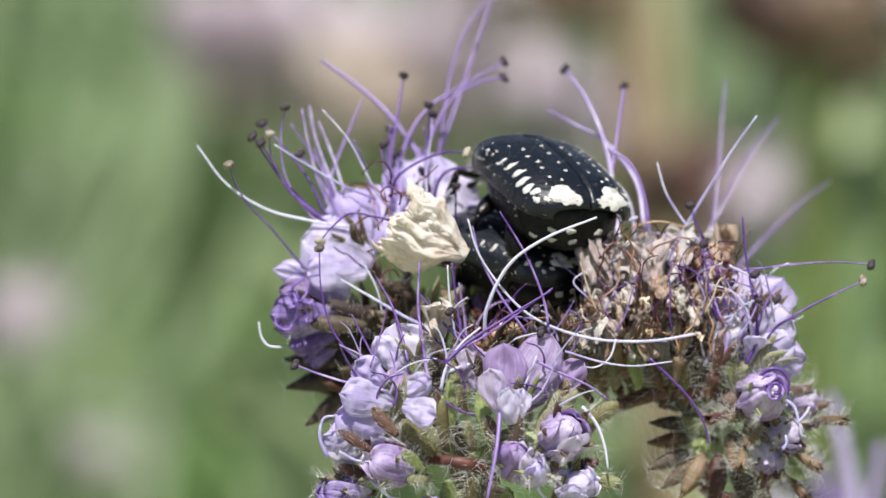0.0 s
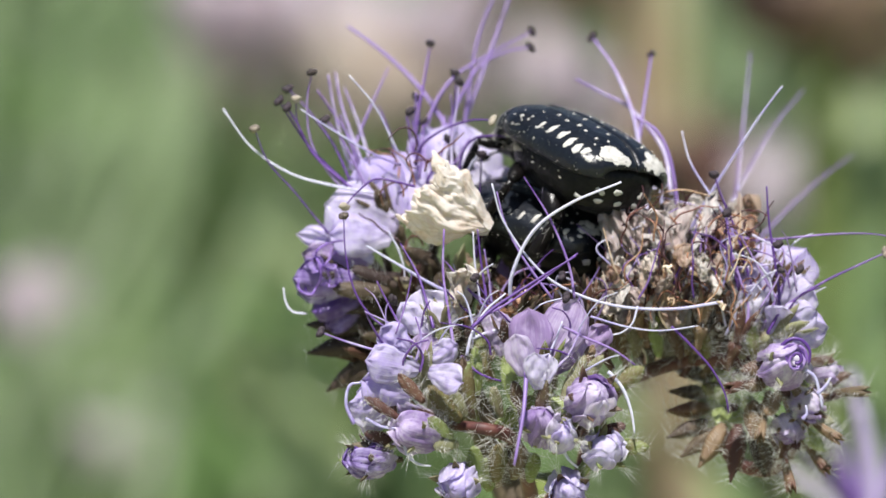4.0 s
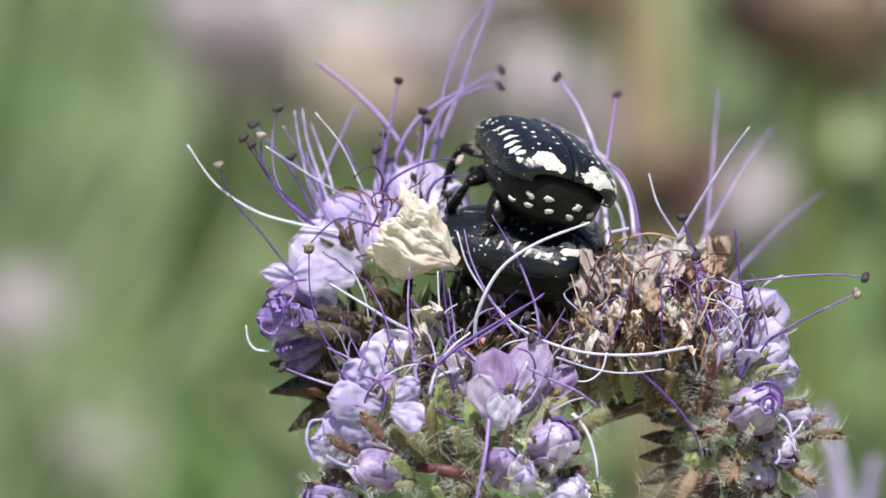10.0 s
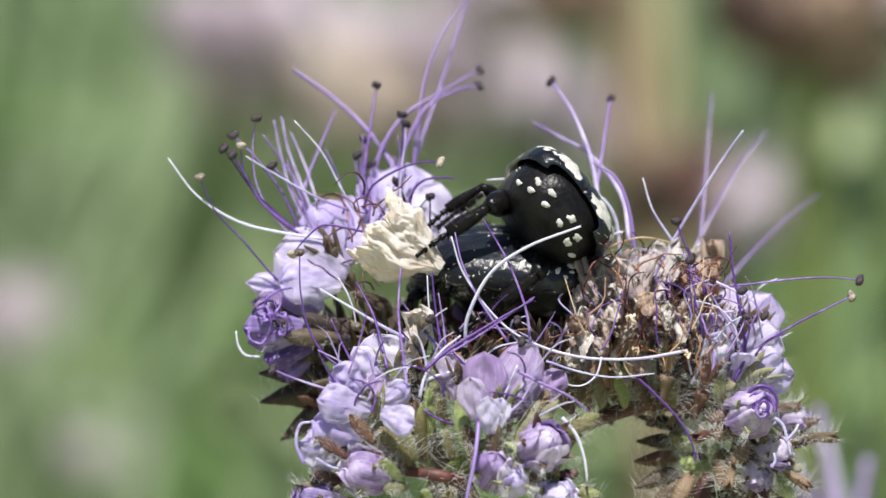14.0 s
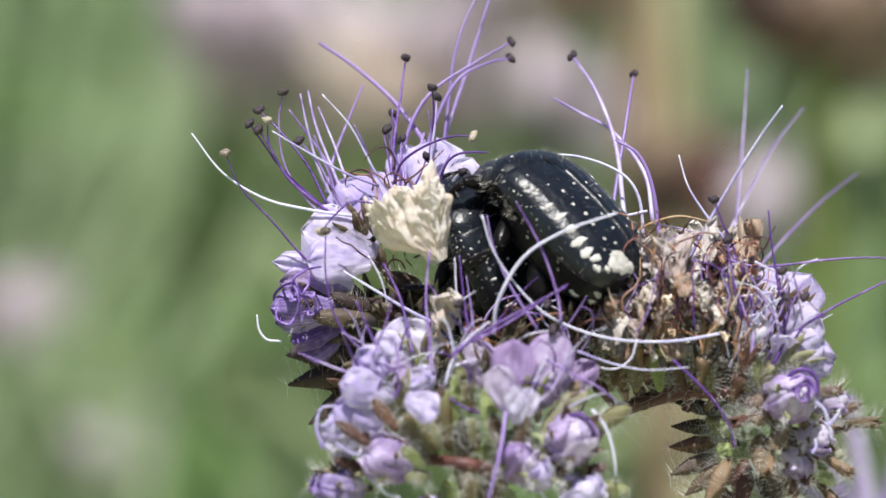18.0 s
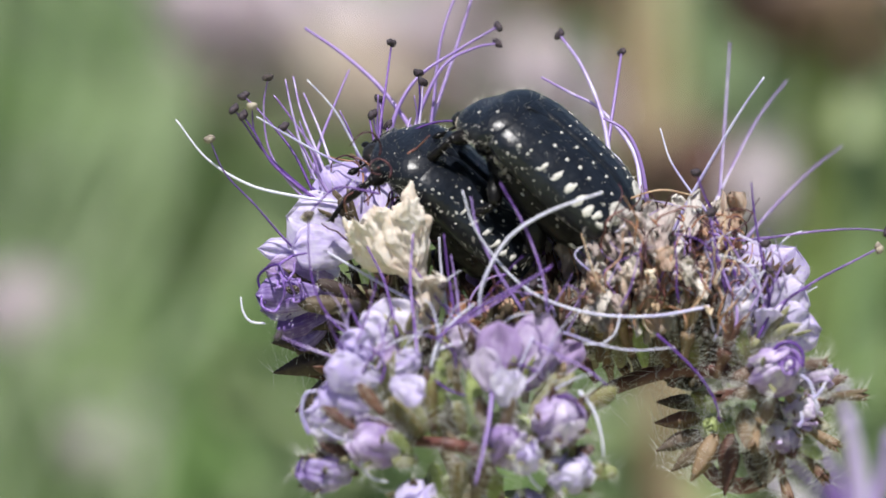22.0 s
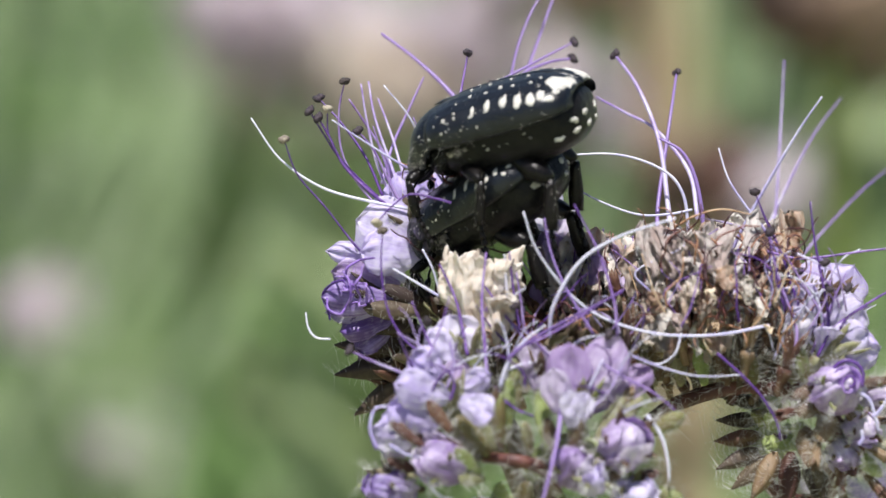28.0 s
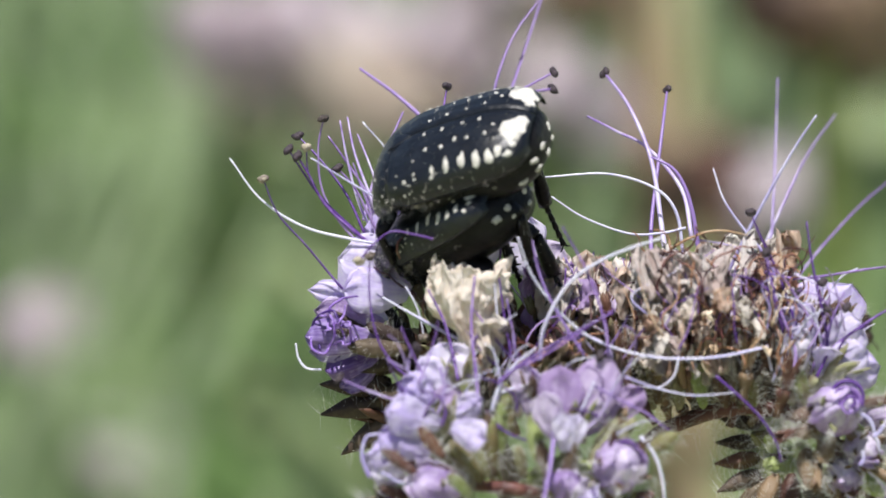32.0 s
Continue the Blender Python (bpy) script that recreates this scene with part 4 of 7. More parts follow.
# withered petals: the large straw-coloured corolla beside the beetles, and shreds on the old flowers
def corolla():
    """A withered funnel, flattened and creased, torn at its mouth; it grows from its own origin to the left and up."""
    ax = way(-0.88, 0.46, 0.10)
    s = way(0.45, 0.86, 0.2)
    s = (s - ax * s.dot(ax)).normalized()
    t = ax.cross(s)
    ln = 4.0 * MM

    def fn(p, q):
        g = q * math.pi
        r = run(p, ((0, 0.28), (0.12, 0.50), (0.35, 1.15), (0.7, 1.85), (1, 1.95))) * MM
        fold = 1 + 0.16 * noise.noise(Vector((math.cos(g) * 2.2, math.sin(g) * 2.2, p * 1.2))) + (0.16 + 0.22 * p) * noise.noise(Vector((math.cos(g) * 5, math.sin(g) * 5, p * 1.3 + 5))) + 0.11 * noise.noise(Vector((math.cos(g) * 15, math.sin(g) * 15, p * 4 + 9)))
        fold += 0.09 * noise.noise(Vector((math.cos(g) * 7, math.sin(g) * 7, p * 9))) + 0.05 * noise.noise(Vector((math.cos(g) * 22, math.sin(g) * 22, p * 14)))
        fold += 0.20 * (0.25 - abs(noise.noise(Vector((math.cos(g) * 4.5 + 7, math.sin(g) * 4.5, p * 3.2))))) + 0.12 * (0.25 - abs(noise.noise(Vector((math.cos(g) * 11, math.sin(g) * 11 + 3, p * 7)))))
        torn = 0.75 * noise.noise(Vector((math.cos(g) * 2.6 + 4, math.sin(g) * 2.6, 2.0))) + 0.25 * noise.noise(Vector((math.cos(g) * 9, math.sin(g) * 9, 7.0)))
        along = ln * p * (1 + 0.32 * torn * p * p)
        sag = -0.5 * MM * p * (1 - p)
        return ax * along + s * (r * fold * math.cos(g) + sag) + t * (r * fold * 0.52 * math.sin(g)) + (s + t) * (0.26 * MM * noise.noise(Vector((p * 4, math.cos(g) * 1.5, math.sin(g) * 1.5 + 3.3))))

    nu, nv = 72, 170
    v, f = sheet(fn, nu, nv, 0.00004)
    return part("withered_corolla", shape("withered_corolla", v, f, DRY, True, sheet_span(nu, nv, 3.3)), plant, None, "crumpled straw-coloured withered corolla")


dry_big = corolla()
dry_flap = crumpled("withered_petal", at(0, 0, 0), way(-0.95, -0.05, 0.2), way(0, 0.5, 1), 3.4, 1.3, DRY, 0.7, 0.0, 0.5, 9.1, 0.6, "curled straw-coloured shred")
dry_tip = crumpled("withered_petal", at(0, 0, 0), way(0.7, -0.65, 0.3), way(0.3, 0.3, 1), 1.4, 1.3, DRY, 0.7, 0.0, 1.2, 5.2, 0.9, "curled straw-coloured shred")
dry_foot = crumpled("withered_petal", at(0, 0, 0), way(0.35, -0.92, 0.0), way(0.3, 0.2, 1), 3.4, 1.3, DRY, 0.8, 0.0, 0.4, 12.2, 0.9, "straw-coloured shrivelled tube of the corolla")
crumpled("withered_petal", at(770, 620, -4.5), way(0.05, 1, 0.1), way(0.3, 0, 1), 2.6, 1.4, DRY, 0.7, 0.1, 0.2, 2.2, 0.6)
for i in range(44):
    rr = random.Random(i + 40)
    a, b = rr.uniform(1045, 1290), rr.uniform(430, 640)
    if b < 470 - (a - 1040) * 0.15:
        b += 60
    crumpled("withered_petal", at(a, b + 20, rr.uniform(-3, 3)), way(rr.uniform(-0.6, 0.6), 0.8, rr.uniform(-1.3, -0.3)), way(rr.uniform(-0.7, 0.7), rr.uniform(0.4, 0.9), 1), rr.uniform(1.6, 3.4), rr.uniform(0.5, 1.3), rr.choice((DRY, PAPER, DRY, PAPER, DRY, BLEACHED, BLEACHED)), rr.uniform(0.3, 0.55), 0.1, rr.uniform(-0.5, 0.8), i * 1.3, 0.7)
for i in range(9):
    rr = random.Random(i + 400)
    a, b = rr.uniform(770, 940), rr.uniform(610, 670)
    crumpled("withered_petal", at(a, b, rr.uniform(-3, 2)), way(rr.uniform(-0.6, 0.6), 0.8, rr.uniform(0, 0.6)), way(rr.uniform(-1, 1), 0.2, 1), rr.uniform(0.8, 1.8), rr.uniform(0.5, 1.1), rr.choice((BROWN, BROWN)), 0.6, 0.1, rr.uniform(-0.5, 0.8), i * 1.7, 0.7)

for i in range(40):
    rr = random.Random(i + 5200)
    a = 1045 + i * 6 + rr.uniform(-10, 10)
    crumpled("withered_petal", at(a, 500 - 35 * math.sin((a - 1045) / 240 * 3.14) + rr.uniform(-10, 60), rr.uniform(0, 5)), way(rr.uniform(-0.5, 0.5), 1, rr.uniform(-1.1, 0.0)), way(rr.uniform(-1, 1), 0.5, 1), rr.uniform(1.4, 2.5), rr.uniform(0.6, 1.4), rr.choice((DRY, PAPER, BLEACHED, BLEACHED, DRY, BLEACHED)), rr.uniform(0.3, 0.55), 0.1, rr.uniform(-0.3, 0.6), i * 2.3, 0.6)

# old flowers behind the beetles
for i in range(56):
    rr = random.Random(i + 5600)
    a = rr.uniform(860, 1060)
    crumpled("withered_petal", at(a, rr.uniform(520, 570), rr.uniform(0.5, 5.5)), way(rr.uniform(-0.5, 0.4), 1, rr.uniform(-1.1, 0.0)), way(rr.uniform(-1, 1), 0.5, 1), rr.uniform(1.8, 3.4), rr.uniform(0.8, 1.8), rr.choice((BLEACHED, BLEACHED, DRY, PAPER, PAPER, LILAC)), rr.uniform(0.3, 0.6), 0.1, rr.uniform(-0.3, 0.6), i * 1.9, 0.6)

for i in range(20):
    rr = random.Random(i + 5700)
    crumpled("withered_petal", at(rr.uniform(890, 1030), rr.uniform(530, 575), rr.uniform(4.5, 7.0)), way(rr.uniform(-0.4, 0.4), 1, rr.uniform(-0.6, 0.0)), way(rr.uniform(-0.7, 0.7), 0.5, 1), rr.uniform(2.2, 3.6), rr.uniform(0.8, 1.6), rr.choice((BLEACHED, BLEACHED, DRY, PAPER, LILAC)), rr.uniform(0.3, 0.5), 0.1, rr.uniform(-0.3, 0.6), i * 1.7, 0.6)
for i in range(44):
    rr = random.Random(i + 5750)
    a, b, d, lean = rr.uniform(870, 1040), rr.uniform(540, 580), rr.uniform(3.8, 6.0), rr.uniform(-40, 40)
    rod("withered_thread", [at(a, b, d), at(a + lean * 0.2, b - 30, d - 0.3), at(a + lean * 0.7, b - 65, d - 0.4), at(a + lean, b - rr.uniform(80, 120), d - 0.2)], [0.06, 0.06, 0.05, 0.03], rr.choice((STRAW, STRAW, STRAW, PURPLE)), sides=5, n=14)

# sunlit scraps between the old flowers
for i in range(46):
    rr = random.Random(i + 5900)
    a = rr.uniform(1030, 1270)
    crumpled("withered_petal", at(a, rr.uniform(520, 640), rr.uniform(-4.5, 0.5)), way(rr.uniform(-0.6, 0.6), 1, rr.uniform(-1.2, -0.2)), way(rr.uniform(-1, 1), 0.6, 1), rr.uniform(0.9, 1.9), rr.uniform(0.5, 1.2), rr.choice((DRY, BLEACHED, PAPER, PAPER, DRY)), rr.uniform(0.25, 0.5), 0.1, rr.uniform(-0.3, 0.7), i * 2.1, 0.5)

# bleached upright petals on the crest of the old flowers
for i in range(34):
    rr = random.Random(i + 5800)
    a = rr.uniform(1035, 1200)
    crumpled("bleached_petal", at(a, rr.uniform(485, 545), rr.uniform(-3.5, 1)), way(rr.uniform(-0.5, 0.3), 1, rr.uniform(-1.0, -0.2)), way(rr.uniform(-1, 1), 0.5, 1), rr.uniform(1.8, 3.2), rr.uniform(0.7, 1.5), BLEACHED, rr.uniform(0.3, 0.6), 0.1, rr.uniform(-0.3, 0.6), i * 2.9, 0.6, "thin bleached papery petal")

# golden fibres: dried threads standing in the old flowers
for i in range(110):
    rr = random.Random(i + 8300)
    a, b, d = rr.uniform(930, 1280), rr.uniform(520, 640), rr.uniform(-4.5, 3)
    if a < 1035:
        b, d = rr.uniform(520, 560), rr.uniform(2.5, 5)
    lean, k = rr.uniform(-45, 45), rr.uniform(-14, 14)
    rod("withered_thread", [at(a, b, d), at(a + lean * 0.3 + k, b - 28, d - 0.2), at(a + lean * 0.7 - k * 0.5, b - 55, d - 0.3), at(a + lean, b - rr.uniform(62, 110), d)], [0.05, 0.05, 0.04, 0.025], rr.choice((STRAW, STRAW, CURL, PURPLE)), sides=5, n=14)

# withered threads: dark red-brown curls over the old flowers
for i in range(150):
    rr = random.Random(i + 900)
    if i < 107 or i > 124:
        a, b, d = rr.uniform(1030, 1290), rr.uniform(450, 610), rr.uniform(-4, 2)
    else:
        a, b, d = rr.uniform(650, 760), rr.uniform(320, 500), rr.uniform(-2, 3)
    if i in range(94, 107):
        a, b, d = rr.uniform(820, 1010), rr.uniform(570, 640), rr.uniform(-4, 0)
    q = [Vector((a, b, d))]
    g = rr.uniform(0.2, 2.9)
    turn = rr.uniform(-0.9, 0.9)
    for k in range(6):
        q.append(q[-1] + Vector((math.cos(g) * 15, -math.sin(g) * 15, rr.uniform(-0.4, 0.4))))
        g += turn + rr.uniform(-0.5, 0.5)
    rod("withered_thread", [at(*x) for x in q], [0.055, 0.05, 0.045, 0.03], CURL, sides=5, n=18)

# cream crumbs: shrivelled anthers among the old flowers
for i in range(7):
    rr = random.Random(i + 7100)
    a = rr.uniform(1080, 1290)
    b = rr.uniform(470, 620) - 25 * math.sin((a - 1045) / 240 * 3.14)
    pcs = []
    for k in range(4):
        o = Vector((rr.uniform(-1, 1), rr.uniform(-1, 1), rr.uniform(-1, 1))) * 0.16 * MM
        e = Vector((rr.uniform(-1, 1), rr.uniform(-1, 1), rr.uniform(-1, 1))).normalized() * rr.uniform(0.12, 0.3) * MM
        pcs.append(tube([o - e, o + e.orthogonal().normalized() * 0.08 * MM, o + e], [0.04 * MM, 0.08 * MM, 0.09 * MM, 0.03 * MM], 6, 6))
    v, f = joined(pcs)
    part("shrivelled_anther", shape("shrivelled_anther", v, f, CRUMB), plant, at(a, b, rr.uniform(-4.5, -1)))

# threads of the flowers at the back
stamen(WHITE, 1, 1, ((620, 402), (545, 390), (470, 370), (400, 325), (349, 258)), r=0.1)
stamen(PURPLE, 1.5, 0, ((575, 505), (535, 470), (480, 405), (430, 350), (405, 292)), "pollen", 0.075)
stamen(PURPLE, 1.5, 0.5, ((610, 415), (560, 380), (510, 335), (482, 285), (462, 253)), "dark", 0.11)
stamen(PURPLE, 2, 0.5, ((620, 420), (560, 382), (512, 335), (482, 285), (477, 238)), "pollen", 0.08)
stamen(PURPLE, 2, 0.8, ((620, 425), (560, 392), (508, 320), (497, 245), (505, 190)), "pollen", 0.085)
stamen(PURPLE, 2, 0.5, ((625, 425), (570, 385), (505, 325), (472, 280), (447, 242)), "dark", 0.09)
stamen(WHITE, 1, 0, ((665, 352), (610, 330), (540, 290), (485, 256)), r=0.085)
stamen(VIOLET, 4, 5, ((605, 400), (570, 340), (547, 260), (534, 193)), r=0.1)
stamen(VIOLET, 4, 7, ((615, 400), (590, 330), (560, 250), (547, 188)), r=0.1)
stamen(VIOLET, 4, 7, ((640, 400), (610, 340), (590, 280), (564, 216)), r=0.1)
stamen(VIOLET, 5, 9, ((575, 360), (590, 300), (612, 245), (641, 178)), r=0.1)
stamen(WHITE, 1, 0, ((690, 370), (660, 330), (618, 250), (571, 195)), r=0.085)
stamen(VIOLET, 7, 11, ((752, 300), (735, 265), (690, 205), (630, 150), (568, 106)), r=0.16)
stamen(PURPLE, 5, 7, ((700, 360), (690, 300), (704, 200), (714, 134)), "dark", 0.1)
stamen(VIOLET, 4, 3, ((695, 360), (690, 310), (688, 265), (690, 222)), r=0.09)
stamen(VIOLET, 7, 10, ((700, 330), (720, 250), (760, 190), (830, 145), (894, 109)), "dark", 0.13)
stamen(VIOLET, 7, 10, ((735, 340), (760, 250), (800, 175), (850, 146), (893, 137)), "dark", 0.13)
stamen(VIOLET, 9, 15, ((760, 330), (785, 250), (820, 150), (845, 75), (876, -20)), r=0.12)
stamen(VIOLET, 9, 13, ((770, 330), (783, 230), (797, 130), (826, 50), (868, -10)), r=0.10)
stamen(PURPLE, 2, 0, ((690, 350), (705, 312), (745, 285), (790, 270), (826, 270)), "pollen", 0.085)
stamen(PURPLE, 2, 1, ((765, 380), (775, 325), (795, 302), (822, 297), (850, 298)), r=0.09)
stamen(PURPLE, 2, 0, ((800, 520), (803, 440), (806, 380), (807, 330)), "dark", 0.085)
stamen(WHITE, 2, 0, ((775, 420), (785, 360), (800, 335), (815, 330)), r=0.11)
stamen(PURPLE, -3, -3, ((690, 390), (660, 383), (620, 378), (590, 400), (566, 428)), "pollen", 0.08)
stamen(PURPLE, -5, -4, ((640, 640), (612, 618), (584, 575), (568, 510), (565, 440)), "pollen", 0.075)
stamen(PURPLE, -6, -6, ((680, 660), (660, 630), (640, 592), (622, 556)), r=0.085)
stamen(WHITE, -2, -2, ((760, 582), (715, 560), (660, 528), (604, 495)), r=0.12)
stamen(WHITE, -2, -2, ((645, 470), (662, 500), (672, 530), (676, 556)), "pollen", 0.06)
stamen(PURPLE, -6, -5, ((760, 690), (750, 620), (740, 545), (742, 465)), r=0.1)
stamen(PURPLE, -6, -4, ((722, 640), (712, 600), (695, 545), (665, 490)), r=0.1)
stamen(PURPLE, -5, -6, ((700, 640), (706, 610), (716, 592)), r=0.07)
stamen(WHITE, -4, -4, ((806, 600), (800, 560), (795, 520), (792, 470)), r=0.075)
stamen(PURPLE, -4, -4, ((818, 600), (812, 560), (806, 520), (800, 465)), r=0.085)
stamen(VIOLET, -4, -4, ((826, 600), (820, 550), (812, 500)), r=0.08)
stamen(VIOLET, -6.5, -7, ((720, 698), (640, 684), (570, 664), (522, 646)), "dark", 0.1)
for i in range(16):
    rr = random.Random(i + 9100)
    a, b, d = rr.uniform(570, 770), rr.uniform(370, 430), rr.uniform(1, 6)
    lean, up = (a - 720) * 0.55 + rr.uniform(-45, 45), rr.uniform(90, 190)
    stamen(rr.choice((PURPLE, PURPLE, VIOLET, DEEP)), d, d + rr.uniform(-1, 2), ((a, b), (a + lean * 0.25 + rr.uniform(-10, 10), b - up * 0.4), (a + lean * 0.65, b - up * 0.75), (a + lean, b - up)), rr.choice(("dark", None, None, None)), rr.uniform(0.075, 0.11))
# coiled threads in the mouth of the half-open flower
for i in range(6):
    rr = random.Random(i + 77)
    ca, cb, ra, rb = 520 + rr.uniform(-22, 45), 548 + rr.uniform(-40, 45), rr.uniform(8, 34), rr.uniform(8, 36)
    g0, dg = rr.uniform(0, 6), rr.uniform(0.45, 0.8)
    rod("coiled_thread", [at(ca + ra * math.cos(g0 + k * dg) + rr.uniform(-5, 5), cb + rb * math.sin(g0 + k * dg) + rr.uniform(-5, 5), rr.uniform(-1.0, 0.6)) for k in range(7)], [0.06, 0.07, 0.07, 0.05], DEEP, sides=6, n=30)
rod("coiled_thread", [at(500, 615, 0), at(475, 612, 0), at(462, 595, 0), at(458, 570, 0)], [0.06, 0.07, 0.04], WHITE, sides=6)
for i in range(5):
    rr = random.Random(i + 177)
    ca, cb, ra, rb = 1368 + rr.uniform(-5, 5), 688 + rr.uniform(-6, 6), 8 + i * 5, 9 + i * 5.5
    g0 = rr.uniform(0, 6)
    rod("coiled_thread", [at(ca + ra * math.cos(g0 + k * 0.8), cb + rb * math.sin(g0 + k * 0.8), -6 + i * 0.35) for k in range(7)], [0.09, 0.1, 0.1, 0.08], PURPLE, sides=6, n=28)

# threads over the middle
stamen(WHITE, -5, -7, ((858, 600), (862, 545), (900, 470), (965, 422), (1056, 385)), r=0.12)
stamen(WHITE, -4, -6, ((1240, 590), (1150, 604), (1050, 600), (962, 572), (905, 530), (850, 455), (828, 388)), r=0.1)
stamen(VIOLET, -6, -5, ((932, 590), (880, 515), (850, 455), (836, 400)), r=0.08)
stamen(PURPLE, -6, -6, ((972, 590), (962, 530), (930, 450), (884, 374)), r=0.085)
stamen(PURPLE, -8, -7, ((790, 640), (830, 605), (900, 560), (975, 515)), r=0.12)
stamen(PURPLE, -7, -7, ((800, 625), (850, 600), (910, 560), (978, 510)), r=0.085)
stamen(WHITE, -7, -7, ((780, 690), (790, 650), (815, 610), (850, 580)), r=0.1)
stamen(WHITE, -6, -6, ((790, 660), (820, 648), (860, 640), (900, 642)), r=0.11)
stamen(PURPLE, -8, -7, ((950, 640), (990, 660), (1040, 682), (1082, 712)), r=0.1)
stamen(WHITE, -6, -5, ((1000, 622), (1060, 640), (1120, 648), (1190, 640)), r=0.075)
stamen(WHITE, -5, -5, ((1090, 600), (1080, 632), (1055, 650), (1025, 648)), r=0.065)
stamen(VIOLET, -8, -11, ((885, 690), (884, 740), (878, 800), (862, 885)), r=0.15)
stamen(PURPLE, -7, -7, ((770, 690), (800, 720), (840, 735), (865, 735)), r=0.09)
stamen(VIOLET, -7, -7, ((690, 700), (700, 660), (690, 620)), r=0.09)
stamen(VIOLET, -7, -7, ((720, 705), (690, 670), (650, 635), (600, 610)), r=0.08)
stamen(VIOLET, -8, -8, ((930, 720), (960, 690), (985, 640)), r=0.1)
stamen(WHITE, -8, -8, ((905, 720), (930, 680), (950, 630)), r=0.1)
for pts in (((580, 810), (566, 775), (572, 742), (592, 736)), ((600, 800), (630, 815), (660, 818)), ((670, 830), (672, 860), (690, 880), (715, 885)), ((1030, 720), (1055, 750), (1070, 790), (1076, 830)), ((945, 840), (955, 870), (975, 890)), ((1385, 705), (1405, 720), (1413, 745), (1420, 775)), ((1410, 750), (1425, 735), (1433, 720)), ((1385, 795), (1392, 785), (1390, 770))):
    stamen(WHITE, -8 if pts[0][0] < 1200 else -5, -8 if pts[0][0] < 1200 else -5, pts, r=0.12, name="style")

# threads of the right cluster
stamen(PURPLE, -1, -2, ((1240, 465), (1290, 478), (1340, 476), (1420, 467), (1490, 464), (1542, 469)), "dark", 0.085)
stamen(PURPLE, -2, -2, ((1325, 625), (1355, 592), (1420, 550), (1480, 520), (1527, 497)), "pollen", 0.09)
stamen(PURPLE, -3, -3, ((1320, 645), (1340, 600), (1335, 540), (1320, 450), (1314, 383)), r=0.1)
stamen(PURPLE, -3, -3, ((1280, 645), (1286, 600), (1272, 555), (1252, 490), (1245, 432)), "dark", 0.1)
stamen(PURPLE, -2, -2, ((1300, 600), (1285, 540), (1262, 465), (1238, 410), (1221, 364)), "dark", 0.09)
stamen(WHITE, 0, 1, ((1260, 470), (1235, 425), (1205, 385), (1178, 340), (1163, 288)), r=0.085)
stamen(WHITE, 1, -1, ((1150, 530), (1195, 435), (1250, 340), (1300, 260), (1339, 206)), r=0.11)
stamen(VIOLET, 12, 17, ((1255, 470), (1268, 330), (1276, 240), (1284, 142)), r=0.085)
stamen(VIOLET, 12, 18, ((1240, 440), (1285, 350), (1330, 270), (1379, 208)), r=0.085)
stamen(VIOLET, 14, 20, ((1300, 480), (1350, 425), (1415, 362), (1470, 320)), r=0.085)
stamen(WHITE, 0, -1, ((1330, 640), (1300, 600), (1330, 540), (1338, 495)), r=0.11)
stamen(VIOLET, 3, 9, ((1100, 470), (1090, 380), (1075, 270), (1040, 180), (1000, 122)), "dark", 0.16)
stamen(VIOLET, 3, 9, ((1075, 470), (1072, 390), (1085, 290), (1098, 200), (1105, 152)), "dark", 0.13)
stamen(VIOLET, 4, 10, ((1140, 400), (1125, 320), (1070, 250), (1020, 222), (970, 195)), r=0.13)
stamen(VIOLET, 2, 3, ((1155, 460), (1140, 350), (1115, 290), (1075, 265)), r=0.13)
stamen(WHITE, 3, 3, ((1125, 430), (1115, 360), (1080, 318), (1000, 292), (890, 296)), r=0.1)
stamen(WHITE, 3, 2, ((1130, 385), (1090, 393), (1035, 393), (960, 365), (905, 328)), r=0.085)
stamen(STRAW, -1, -1, ((1085, 420), (1120, 402), (1165, 392), (1215, 402)), r=0.07)
stamen(VIOLET, 0, -1, ((1230, 440), (1190, 420), (1150, 410), (1120, 405)), r=0.07)
stamen(PURPLE, -5, -5, ((1150, 635), (1185, 668), (1222, 708), (1246, 750), (1254, 785)), r=0.09)
stamen(VIOLET, -3, -3, ((1290, 470), (1330, 490), (1355, 505), (1375, 530)), "dark", 0.08)
stamen(VIOLET, -2, -2, ((1250, 530), (1300, 525), (1345, 518)), r=0.09)
stamen(VIOLET, -2, -2, ((1310, 640), (1345, 560), (1372, 505)), r=0.09)
for i in range(7):
    rr = random.Random(i + 1500)
    a, b = rr.uniform(1010, 1260), rr.uniform(520, 620)
    stamen(rr.choice((VIOLET, PURPLE, WHITE)), -3, -3 + rr.uniform(-1, 2), ((a, b), (a + rr.uniform(-25, 25), b - 35), (a + rr.uniform(-60, 60), b - 75), (a + rr.uniform(-80, 80), b - rr.uniform(80, 130))), r=0.055)

# threads in the gap behind the beetles
for i in range(18):
    rr = random.Random(i + 6100)
    a, b, d = rr.uniform(840, 1010), rr.uniform(545, 590), rr.uniform(3, 6.5)
    lean = rr.uniform(-60, 50)
    stamen(rr.choice((PURPLE, VIOLET, VIOLET, CURL)), d, d - rr.uniform(0, 1), ((a, b), (a + lean * 0.2 + rr.uniform(-12, 12), b - 40), (a + lean * 0.6, b - 80), (a + lean, b - rr.uniform(90, 135))), None, rr.uniform(0.06, 0.1))

